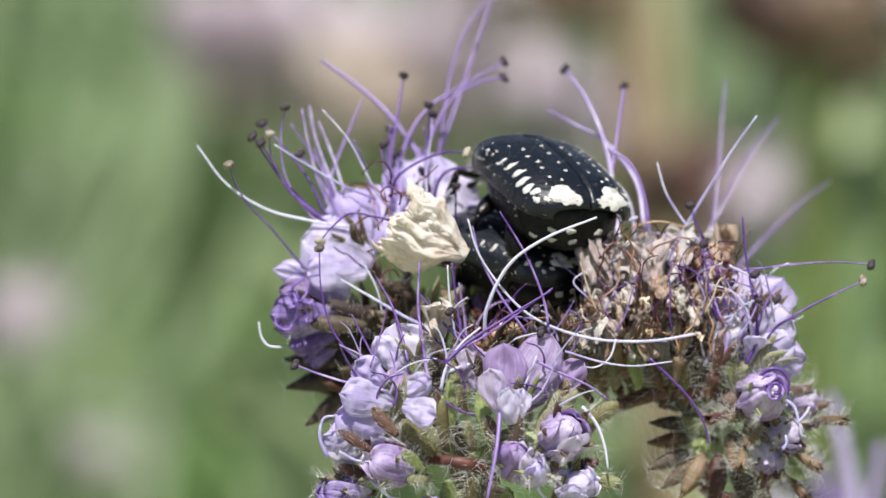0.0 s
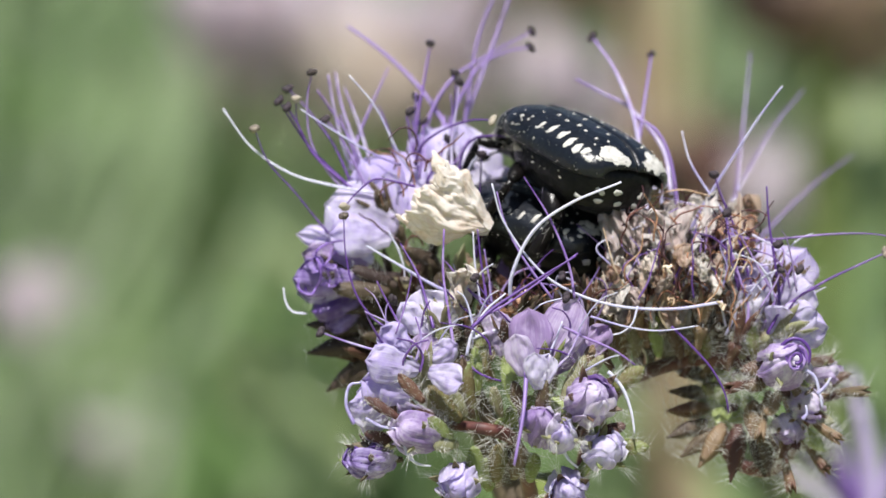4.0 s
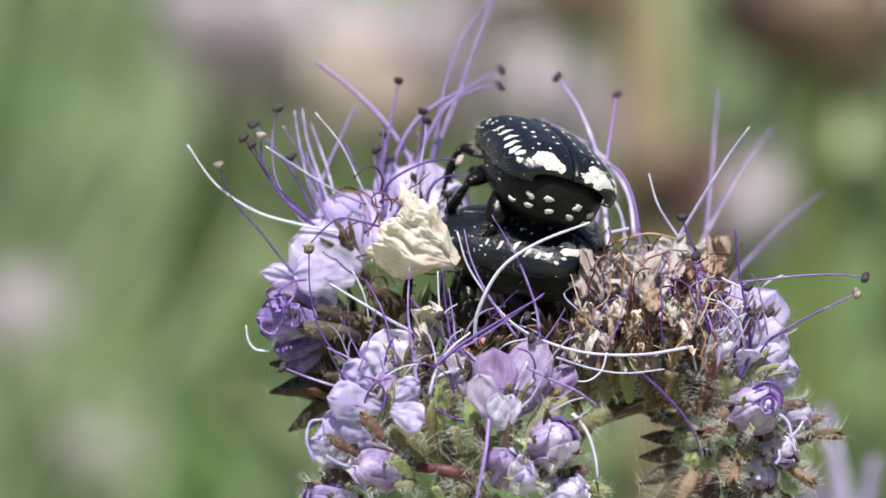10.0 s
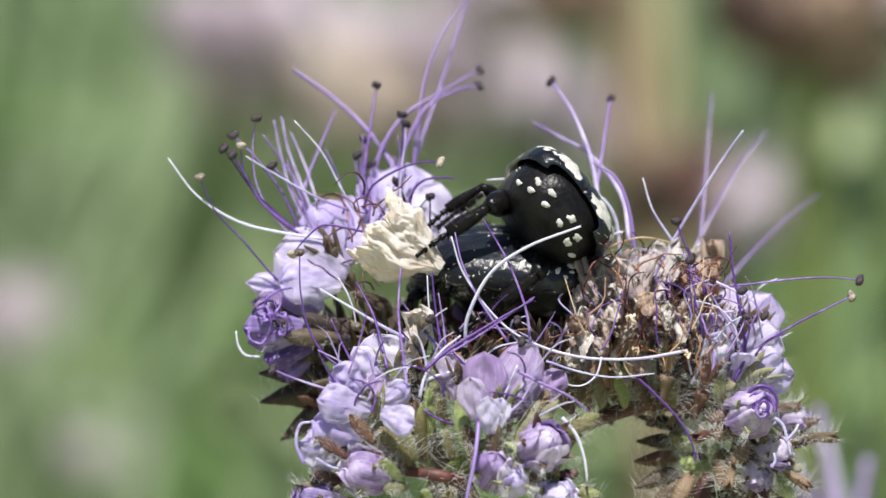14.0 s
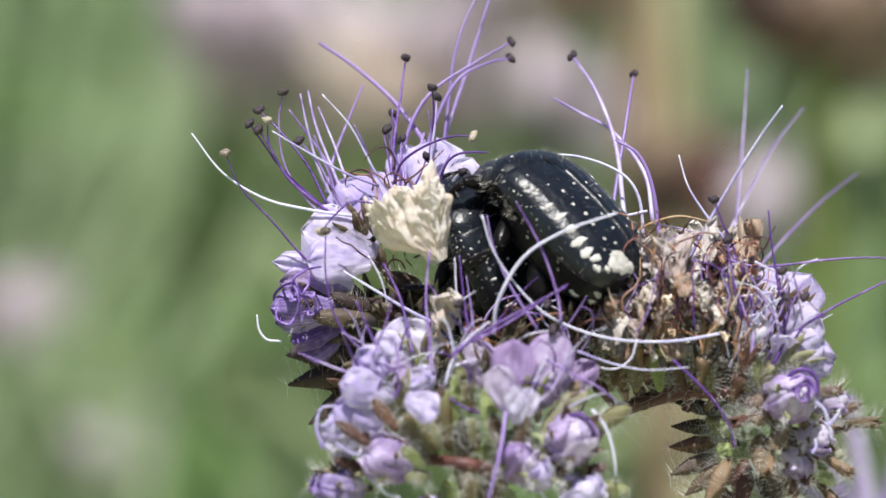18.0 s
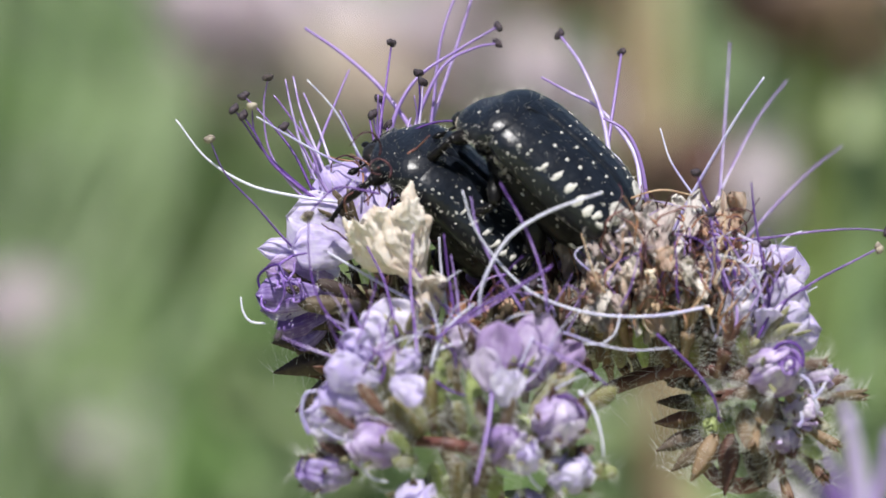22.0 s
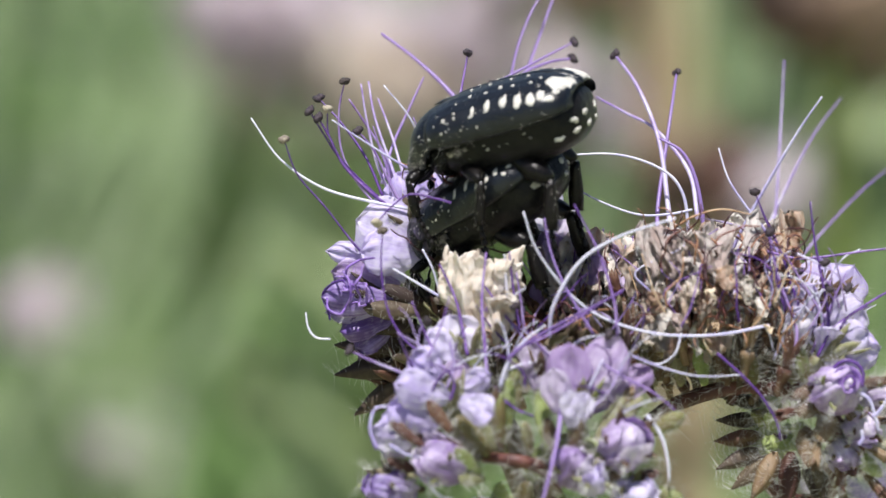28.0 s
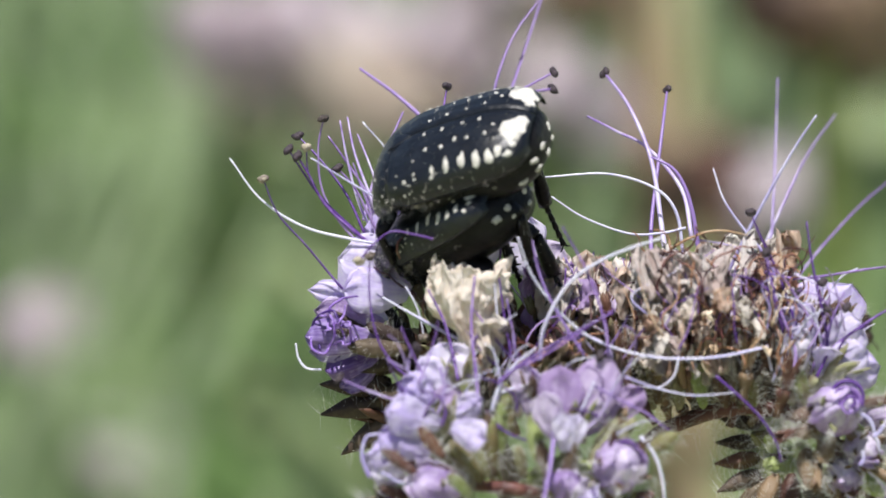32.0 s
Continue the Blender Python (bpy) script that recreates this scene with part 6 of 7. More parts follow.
for i, (a, b, dist, size) in enumerate(((48, 560, 1.6, 0.018), (235, 790, 1.7, 0.026), (380, 40, 1.6, 0.022), (520, 30, 1.6, 0.022), (560, 150, 1.8, 0.02), (780, 70, 1.6, 0.022), (1320, 360, 1.5, 0.022), (640, 60, 1.7, 0.02), (450, 80, 1.8, 0.024), (150, 770, 1.8, 0.02), (940, 170, 1.9, 0.03), (1010, 210, 2.0, 0.03), (900, 200, 2.0, 0.03), (1560, -40, 1.3, 0.02), (860, -30, 1.5, 0.02), (700, 260, 2.1, 0.03), (620, 120, 1.9, 0.032), (720, 110, 1.9, 0.032), (540, 60, 1.8, 0.03), (1370, 330, 1.8, 0.024), (800, 150, 2.0, 0.032))):
    far_plant("distant_phacelia", "pale lilac flower head of the meadow, out of focus", "flower", behind(a, b, dist), size, HEAD_FAR, i + 20, "flowers of the meadow", 110 if size > 0.028 else 80, 0.010 if size > 0.028 else 0.0075)
for i, (a, b, dist, size) in enumerate(((1000, -30, 1.5, 0.02), (890, -30, 1.6, 0.018), (1230, 300, 1.5, 0.016), (1390, 10, 1.2, 0.02), (1170, 330, 1.5, 0.012), (1215, 420, 1.6, 0.014), (1510, 95, 1.4, 0.016), (1450, -10, 1.2, 0.02))):
    far_plant("distant_seedhead", "brown withered flower head of the meadow, out of focus", "flower", behind(a, b, dist), size, HEAD_DRY, i + 60, "withered heads of the meadow", 320)
for i, (a, b, dist, size) in enumerate(((140, 300, 2.2, 0.045), (190, 480, 2.2, 0.045), (250, 640, 2.3, 0.04), (1490, 330, 2.1, 0.04), (1150, 420, 2.3, 0.04))):
    far_plant("distant_herb", "leafy green herb of the meadow, out of focus", "plant", behind(a, b, dist), size, HERB, i + 120, "green herbs of the meadow", 260, 0.010)
for i, (a, b, dist, size) in enumerate(((90, 430, 2.2, 0.055), (250, 400, 2.3, 0.055), (60, 760, 2.3, 0.05), (215, 300, 2.1, 0.05), (190, 380, 2.15, 0.045), (240, 250, 2.2, 0.045), (1500, 190, 2.2, 0.05), (1330, 200, 2.3, 0.04))):
    far_plant("distant_herb", "dark green leafy herb of the meadow, out of focus", "plant", behind(a, b, dist), size, HERB_DARK, i + 170, "green herbs of the meadow", 170, 0.010)
for i, (a, b, dist, size) in enumerate(((600, 220, 1.9, 0.026), (690, 190, 1.40, 0.020), (520, 140, 1.95, 0.026), (610, 130, 1.48, 0.018), (930, 110, 2.1, 0.03), (1000, 190, 2.2, 0.026), (660, 320, 2.2, 0.028), (440, 110, 2.1, 0.03), (390, 190, 2.3, 0.028), (720, 60, 2.4, 0.034), (820, 40, 2.5, 0.034))):
    far_plant("distant_dry_flower", "straw-coloured dry flower head of the meadow, out of focus", "flower", behind(a, b, dist), size, TAN, i + 150, "dry flowers of the meadow", 80, 0.009)
for i, (a, b, dist) in enumerate(((1478, 42, 1.2), (1440, 92, 1.3))):
    far_plant("distant_yellow_flower", "yellow-green flower of the meadow, out of focus", "flower", behind(a, b, dist), 0.0045, YELLOW, i + 90, "yellow flowers of the meadow", 60, 0.0035)


def stalk(a0, b0, a1, b1, dist, r, material, label):
    p, q = behind(a0, b0, dist), behind(a1, b1, dist)
    down = q + (q - p).normalized() * (q.z / max(0.05, (p - q).normalized().z))
    down.z = -0.02
    ob = thing("distant_stalk", label, "plant stem", down, "stalks of the meadow")
    part("stem", shape("stem", *tube([p - down, q - down, Vector((0, 0, 0))], [r * 0.7, r, r * 1.2], 8, 14), material), ob, down)
    for i in range(4):
        o = Vector((math.cos(i * 2.3), math.sin(i * 2.3), 0))
        v, f = petal_form(Vector((0, 0, 1)), o, 0.05, 0.012, 0.6, 0.9, 0.3, 0.004, 0.3, 0.0005, i + a0, 8, 4)
        part("leaf", shape("leaf", v, f, LEAF), ob, down + (q - down) * (0.2 + 0.17 * i))
    return ob


stalk(1158, -80, 1185, 240, 1.5, 0.0075, STALK, "thick yellow-green stalk, out of focus")
stalk(1092, -60, 1128, 300, 1.5, 0.006, STALK_RED, "reddish-brown stalk, out of focus")
stalk(1222, 240, 1330, 700, 1.25, 0.004, STEM, "reddish-brown stalk, out of focus")

# a neighbouring flower, close behind: soft lilac threads
near = thing("neighbouring_phacelia", "lilac flower threads and stalk just behind the main head", "flower", (0.03, 0.11, 0))
v, f = tube([Vector((0, 0, 0)), Vector((-0.004, -0.006, 0.3)), at(1500, 1040, 85) - Vector((0.03, 0.11, 0))], [0.002, 0.0018, 0.0014], 8, 14)
part("stem", shape("stem", v, f, STEM_GREEN), near, (0.03, 0.11, 0))
for k, (p, q, m) in enumerate((((1500, 1000), (1470, 700), PURPLE), ((1510, 1000), (1490, 760), VIOLET), ((1490, 960), (1380, 830), PURPLE), ((1500, 980), (1560, 790), PURPLE), ((1480, 960), (1430, 800), PURPLE), ((1480, 980), (1330, 850), LILAC))):
    w = [at(*p, 85), at((p[0] + q[0]) / 2 + 12, (p[1] + q[1]) / 2, 84), at(*q, 83)]
    v, f = tube([x - w[0] for x in w], [0.0006, 0.0005, 0.0003], 6, 12)
    part("stamen", shape("stamen", v, f, m), near, w[0])
for k in range(4):
    ax = way(math.cos(k * 0.9), 0.6 + 0.3 * math.sin(k), 0.4)
    v, f = petal_form(ax, basis(ax, k)[1], 0.0045, 0.003, 0.3, 0.5, 0.4, 0.0004, seed=k)
    part("petal", shape("petal", v, f, LILAC), near, at(1500 + 30 * math.cos(k), 1030 + 20 * math.sin(k), 85))

# ---------------------------------------------------------------- flying insects


FM = 0.0009


def ball(c, r, nu=14, nv=18, fn=None):
    v, f = blob(c, r, nu, nv, fn=fn)
    return [p * (FM / BM) for p in v], f


def bee():
    b = thing("honey_bee", "brown furry honey bee in flight with banded abdomen", "bee", (0, 0, 0), "honey bees")
    v, f = ball((1.6, 0, 0.2), (2.1, 1.9, 1.85), 14, 16, fn=lambda p: 1 + 0.06 * noise.noise(p * 4))
    part("thorax", shape("thorax", v, f, BEE_FUR), b, label="golden furry thorax")
    feet = []
    rr = random.Random(5)
    for k in range(700):
        u = Vector((rr.gauss(0, 1), rr.gauss(0, 1), rr.gauss(0, 1))).normalized()
        feet.append((Vector((1.6 + 2.05 * u.x, 1.85 * u.y, 0.2 + 1.8 * u.z)) * FM, u))
    v, f = spikes(feet, 0.8 * FM, 0.03 * FM, 0.4, rr)
    tagged(part("fur", shape("fur", v, f, BEE_BAND, False), b), kind="stuff")
    v, f = ball((4.2, 0, -0.3), (1.1, 1.5, 1.4), 12, 14)
    head = part("head", shape("head", v, f, BEE_FUR), b)
    for s in (-1, 1):
        v, f = ball((4.4, s * 1.2, -0.1), (0.6, 0.45, 1.0), 8, 10)
        part("eye", shape("eye", v, f, BEE_DARK), head)
        v, f = tube([Vector((5.0, s * 0.4, 0.0)) * FM, Vector((5.9, s * 0.8, 0.3)) * FM, Vector((6.8, s * 1.2, -0.6)) * FM], [0.13 * FM, 0.11 * FM], 6)
        part("feeler", shape("feeler", v, f, BEE_DARK), head)
    for i in range(5):
        x = -0.5 - i * 1.3
        r = run(i / 4, ((0, 1.7), (0.25, 2.2), (0.6, 2.1), (0.85, 1.6), (1, 1.0)))
        for m, x0, w in ((BEE_BAND if i < 4 else BEE_DARK, x, 0.95), (BEE_DARK, x - 0.62, 0.72)):
            v, f = ball((x0, 0, -0.1 - 0.12 * i), (w, r, r * 0.92), 8, 16)
            part("abdomen_ring", shape("abdomen_ring", v, f, m), b, label="pale hairy band" if m is BEE_BAND else "dark abdomen band")
    for s in (-1, 1):
        for x, l in ((2.4, 0.62), (1.4, 0.66), (0.4, 0.85)):
            v, f = tube([Vector((x, s * 0.9, -1.3)) * FM, Vector((x - 0.2, s * 1.7, -2.4 * l)) * FM, Vector((x - 1.0, s * 1.6, -3.6 * l)) * FM, Vector((x - 1.4, s * 1.5, -4.6 * l)) * FM], [0.25 * FM, 0.4 * FM, 0.35 * FM, 0.15 * FM], 7)
            part("leg", shape("leg", v, f, BEE_DARK), b)
        for x, l, w, g in ((1.6, 8.0, 2.8, 0.9), (0.7, 5.5, 2.0, 0.5)):
            ax = Vector((-0.25 - g * 0.1, s * 1.0, 0.55))
            v, f = petal_form(ax.normalized(), Vector((-1, 0, 0.2)).normalized(), l * FM, w * FM, 0.1, 0.1, 0.05, 0, 0.6, 0.00003)
            part("wing", shape("wing", v, f, WING), b, Vector((x, s * 1.0, 1.5)) * FM, "clear veined wing")
    return b


def small_bee():
    b = thing("small_wild_bee", "tiny dark slender bee in flight", "bee")
    for nm, c, r, m in (("abdomen", (-1.0, 0, 0), (1.15, 0.72, 0.7), BEE_DARK), ("thorax", (0.4, 0, 0.1), (0.8, 0.68, 0.66), BEE_DARK), ("head", (1.35, 0, 0.0), (0.42, 0.55, 0.5), BEE_DARK)):
        v, f = ball(c, r, 10, 12)
        part(nm, shape(nm, v, f, m), b)
    for s in (-1, 1):
        v, f = tube([Vector((1.6, s * 0.15, 0.1)) * FM, Vector((1.9, s * 0.35, 0.3)) * FM, Vector((2.3, s * 0.45, 0.25)) * FM], [0.05 * FM, 0.04 * FM], 5)
        part("feeler", shape("feeler", v, f, BEE_DARK), b)
        for x in (0.7, 0.3, -0.1):
            v, f = tube([Vector((x, s * 0.3, -0.3)) * FM, Vector((x - 0.2, s * 0.6, -0.7)) * FM, Vector((x - 0.7, s * 0.6, -0.9)) * FM], [0.08 * FM, 0.07 * FM, 0.04 * FM], 5)
            part("leg", shape("leg", v, f, BEE_DARK), b)
        v, f = petal_form(Vector((-0.4, s * 0.8, 0.7)).normalized(), Vector((-1, 0, 0.2)).normalized(), 2.4 * FM, 0.9 * FM, 0.1, 0.1, 0.05, 0, 0.6, 0.00002)
        part("wing", shape("wing", v, f, WING), b, Vector((0.4, s * 0.3, 0.5)) * FM, "clear wing")
    return b


honey_bee = bee()
wild_bee = small_bee()


# ---------------------------------------------------------------- what moves


def sway(place, across, down, turn):
    """A cluster's pose: moved by millimetres across and down, and turned by degrees about the line of sight."""
    return Matrix.Translation(place + (RIGHT * across - UP * down) * MM) @ Matrix.Rotation(radians(turn), 4, AHEAD)


def turned(place, turn):
    """The pose of a withered piece at a place of the plant, turned by degrees about the line of sight."""
    return Matrix.Translation(place) @ Matrix.Rotation(radians(turn), 4, AHEAD)


def motions():
    walk(front, [
        (0, sway(FRONT_AT, 0.000, 0.000, 0.00)),
        (1, sway(FRONT_AT, 0.011, 0.015, 0.06)),
        (2, sway(FRONT_AT, 0.074, -0.037, -0.57)),
        (3, sway(FRONT_AT, 0.080, -0.024, -0.83)),
        (3.5, sway(FRONT_AT, 0.077, -0.016, -0.84)),
        (5.5, sway(FRONT_AT, 0.053, -0.038, 0.16)),
        (6.5, sway(FRONT_AT, 0.055, -0.016, 0.11)),
        (7.5, sway(FRONT_AT, 0.061, -0.036, 0.25)),
        (8.5, sway(FRONT_AT, 0.073, -0.054, 0.18)),
        (9.5, sway(FRONT_AT, 0.058, -0.085, -0.06)),
        (10.5, sway(FRONT_AT, 0.053, -0.135, -0.15)),
        (11.5, sway(FRONT_AT, 0.031, -0.136, -0.16)),
        (12.5, sway(FRONT_AT, 0.062, -0.194, -0.13)),
        (13.5, sway(FRONT_AT, 0.042, -0.209, 0.27)),
        (14.5, sway(FRONT_AT, -0.055, -0.116, 1.09)),
        (16.5, sway(FRONT_AT, -0.088, 0.003, 3.16)),
        (17.5, sway(FRONT_AT, -0.142, -0.091, 2.32)),
        (18.5, sway(FRONT_AT, -0.177, -0.070, 2.23)),
        (19.5, sway(FRONT_AT, -0.172, 0.000, 2.75)),
        (20.5, sway(FRONT_AT, -0.207, 0.037, 2.58)),
        (21.5, sway(FRONT_AT, -0.169, 0.029, 1.91)),
        (22.5, sway(FRONT_AT, -0.149, 0.051, 2.31)),
        (23.5, sway(FRONT_AT, -0.144, 0.052, 2.51)),
        (24.5, sway(FRONT_AT, -0.151, 0.053, 2.25)),
        (26.5, sway(FRONT_AT, -0.070, 0.190, 4.08)),
        (27.5, sway(FRONT_AT, -0.083, 0.245, 3.79)),
        (28.5, sway(FRONT_AT, -0.094, 0.177, 3.72)),
        (29.5, sway(FRONT_AT, -0.091, 0.160, 3.43)),
        (30.5, sway(FRONT_AT, -0.033, -0.024, 3.55)),
        (31.5, sway(FRONT_AT, -0.097, -0.001, 3.64)),
        (32, sway(FRONT_AT, -0.129, 0.065, 3.64)),
    ])
    walk(back, [
        (0, sway(BACK_AT, 0.000, 0.000, 0.00)),
        (1, sway(BACK_AT, -0.014, -0.042, -0.23)),
        (2, sway(BACK_AT, -0.011, 0.039, 0.16)),
        (3, sway(BACK_AT, -0.039, 0.024, 0.69)),
        (3.5, sway(BACK_AT, -0.047, 0.004, 0.82)),
        (5.5, sway(BACK_AT, -0.051, -0.057, 0.66)),
        (6.5, sway(BACK_AT, -0.151, -0.037, 0.67)),
        (7.5, sway(BACK_AT, -0.087, 0.036, 0.60)),
        (8.5, sway(BACK_AT, -0.061, 0.079, 0.69)),
        (9.5, sway(BACK_AT, -0.066, 0.075, 0.79)),
        (10.5, sway(BACK_AT, -0.024, 0.094, 1.01)),
        (11.5, sway(BACK_AT, -0.138, 0.100, 0.50)),
        (12.5, sway(BACK_AT, -0.200, 0.152, -0.34)),
        (13.5, sway(BACK_AT, -0.312, 0.227, -1.25)),
        (14.5, sway(BACK_AT, -0.197, 0.030, -0.84)),
        (16.5, sway(BACK_AT, 0.094, -0.108, -1.53)),
        (17.5, sway(BACK_AT, -0.009, -0.024, -1.53)),
        (18.5, sway(BACK_AT, 0.026, -0.090, -1.53)),
        (19.5, sway(BACK_AT, 0.105, -0.176, -1.53)),
        (20.5, sway(BACK_AT, 0.180, -0.175, -0.79)),
        (21.5, sway(BACK_AT, 0.083, 0.281, -0.77)),
        (22.5, sway(BACK_AT, 0.099, 0.127, -1.52)),
        (23.5, sway(BACK_AT, 0.070, -0.069, -1.53)),
        (24.5, sway(BACK_AT, 0.202, -0.088, -0.84)),
        (26.5, sway(BACK_AT, 0.238, -0.098, 0.96)),
        (27.5, sway(BACK_AT, 0.267, -0.225, 1.32)),
        (28.5, sway(BACK_AT, 0.296, -0.231, 1.85)),
        (29.5, sway(BACK_AT, 0.202, -0.212, 1.46)),
        (30.5, sway(BACK_AT, 0.340, 0.070, 1.54)),
        (31.5, sway(BACK_AT, 0.122, 0.222, 1.54)),
        (32, sway(BACK_AT, -0.027, 0.219, 1.54)),
    ])
    walk(right, [
        (0, sway(RIGHT_AT, 0.000, 0.000, 0.00)),
        (1, sway(RIGHT_AT, 0.002, -0.004, -0.16)),
        (2, sway(RIGHT_AT, -0.173, 0.049, 0.31)),
        (3, sway(RIGHT_AT, -0.215, 0.066, 0.78)),
        (3.5, sway(RIGHT_AT, -0.204, 0.067, 0.88)),
        (5.5, sway(RIGHT_AT, -0.168, 0.054, -0.06)),
        (6.5, sway(RIGHT_AT, -0.125, 0.018, -0.22)),
        (7.5, sway(RIGHT_AT, -0.110, 0.041, -0.27)),
        (8.5, sway(RIGHT_AT, -0.105, 0.048, -0.09)),
        (9.5, sway(RIGHT_AT, 0.021, 0.102, -0.67)),
        (10.5, sway(RIGHT_AT, 0.045, 0.175, -1.06)),
        (11.5, sway(RIGHT_AT, 0.072, 0.201, -0.88)),
        (12.5, sway(RIGHT_AT, 0.080, 0.234, -0.77)),
        (13.5, sway(RIGHT_AT, 0.150, 0.212, -0.58)),
        (14.5, sway(RIGHT_AT, 0.345, 0.193, -1.25)),
        (16.5, sway(RIGHT_AT, 0.178, -0.070, -1.75)),
        (17.5, sway(RIGHT_AT, 0.336, 0.032, -1.20)),
        (18.5, sway(RIGHT_AT, 0.388, 0.049, -0.91)),
        (19.5, sway(RIGHT_AT, 0.329, -0.051, -1.35)),
        (20.5, sway(RIGHT_AT, 0.313, -0.093, -1.25)),
        (21.5, sway(RIGHT_AT, 0.269, -0.112, -1.13)),
        (22.5, sway(RIGHT_AT, 0.207, -0.139, -1.27)),
        (23.5, sway(RIGHT_AT, 0.202, -0.129, -1.30)),
        (24.5, sway(RIGHT_AT, 0.175, -0.114, -1.19)),
        (26.5, sway(RIGHT_AT, -0.015, -0.028, -1.84)),
        (27.5, sway(RIGHT_AT, 0.048, -0.079, -1.80)),
        (28.5, sway(RIGHT_AT, 0.055, -0.021, -1.49)),
        (29.5, sway(RIGHT_AT, 0.115, -0.013, -1.53)),
        (30.5, sway(RIGHT_AT, -0.014, 0.083, -1.21)),
        (31.5, sway(RIGHT_AT, 0.172, 0.042, -1.20)),
        (32, sway(RIGHT_AT, 0.282, -0.009, -1.36)),
    ])
    walk(tall, [
        (0, sway(TALL_AT, 0.000, 0.000, 0.00)),
        (1, sway(TALL_AT, -0.041, -0.001, 0.00)),
        (2, sway(TALL_AT, 0.012, 0.061, 0.00)),
        (3, sway(TALL_AT, 0.078, -0.002, 0.00)),
        (3.5, sway(TALL_AT, 0.079, -0.015, 0.00)),
        (5.5, sway(TALL_AT, 0.266, 0.042, 0.00)),
        (6.5, sway(TALL_AT, 0.204, 0.018, 0.00)),
        (7.5, sway(TALL_AT, 0.217, 0.006, 0.00)),
        (8.5, sway(TALL_AT, 0.079, 0.027, 0.00)),
        (9.5, sway(TALL_AT, -0.075, 0.062, 0.00)),
        (10.5, sway(TALL_AT, -0.170, 0.216, 0.00)),
        (11.5, sway(TALL_AT, 0.159, 0.114, 0.00)),
        (12.5, sway(TALL_AT, 0.034, 0.206, 0.00)),
        (13.5, sway(TALL_AT, 0.126, 0.209, 0.00)),
        (14.5, sway(TALL_AT, 0.100, 0.134, 0.00)),
        (16.5, sway(TALL_AT, -0.247, 0.054, 0.00)),
        (17.5, sway(TALL_AT, -0.386, 0.067, 0.00)),
        (18.5, sway(TALL_AT, -0.344, 0.038, 0.00)),
        (19.5, sway(TALL_AT, -0.289, 0.020, 0.00)),
        (20.5, sway(TALL_AT, -0.255, 0.004, 0.00)),
        (21.5, sway(TALL_AT, -0.240, 0.060, 0.00)),
        (22.5, sway(TALL_AT, -0.180, 0.103, 0.00)),
        (23.5, sway(TALL_AT, -0.179, 0.150, 0.00)),
        (24.5, sway(TALL_AT, -0.213, 0.196, 0.00)),
        (27.5, sway(TALL_AT, -0.565, 0.183, 0.00)),
        (28.5, sway(TALL_AT, -0.552, 0.283, 0.00)),
        (29.5, sway(TALL_AT, -0.544, 0.240, 0.00)),
        (30.5, sway(TALL_AT, -0.449, 0.492, 0.00)),
        (31.5, sway(TALL_AT, -0.373, 0.282, 0.00)),
        (32, sway(TALL_AT, -0.393, 0.102, 0.00)),
    ])
    walk(upper, [
        (0, pose(0.005052, 0.002246, 0.553723, 8.6, -14.7, 115.0)),
        (3, pose(0.005192, 0.001956, 0.553547, 17.1, -11.2, 121.7)),
        (7, pose(0.004574, 0.002076, 0.554173, 4.1, -12.9, 138.8)),
        (8, pose(0.005068, 0.001595, 0.554150, 10.0, -13.0, 138.5)),
        (9, pose(0.006186, 0.002412, 0.553522, 25.1, -0.2, 116.8)),
        (10, pose(0.005356, 0.002276, 0.554914, 20.2, -7.4, 104.3)),
        (12, pose(0.006896, 0.001695, 0.552878, 41.3, 19.9, 94.6)),
        (14, pose(0.006792, 0.001454, 0.552299, 56.1, 17.8, 98.1)),
        (16.5, pose(0.004917, -0.000249, 0.552354, 13.4, -41.7, 129.1)),
        (18, pose(0.005153, -0.000409, 0.552283, 6.3, -38.2, 144.2)),
        (19, pose(0.005142, -0.000648, 0.551320, 24.7, -32.7, 132.8)),
        (21, pose(0.005431, -0.000891, 0.552887, -4.8, -48.6, -206.5)),
        (22, pose(0.005136, 0.000370, 0.553811, -11.5, -41.6, -194.0)),
        (24, pose(0.003274, 0.000634, 0.554366, 1.1, -45.3, -190.5)),
        (26.5, pose(0.001177, 0.001506, 0.556704, -0.1, 1.9, -202.9)),
        (27, pose(0.000675, 0.001645, 0.556931, 7.8, 13.6, -198.2)),
        (28, pose(-0.001202, -0.000064, 0.555860, -2.0, 17.4, -198.6)),
        (30, pose(-0.001964, -0.000642, 0.555453, -25.0, 20.9, -205.7)),
        (32, pose(-0.002676, -0.000185, 0.555445, -26.0, 18.8, -202.0)),
    ])
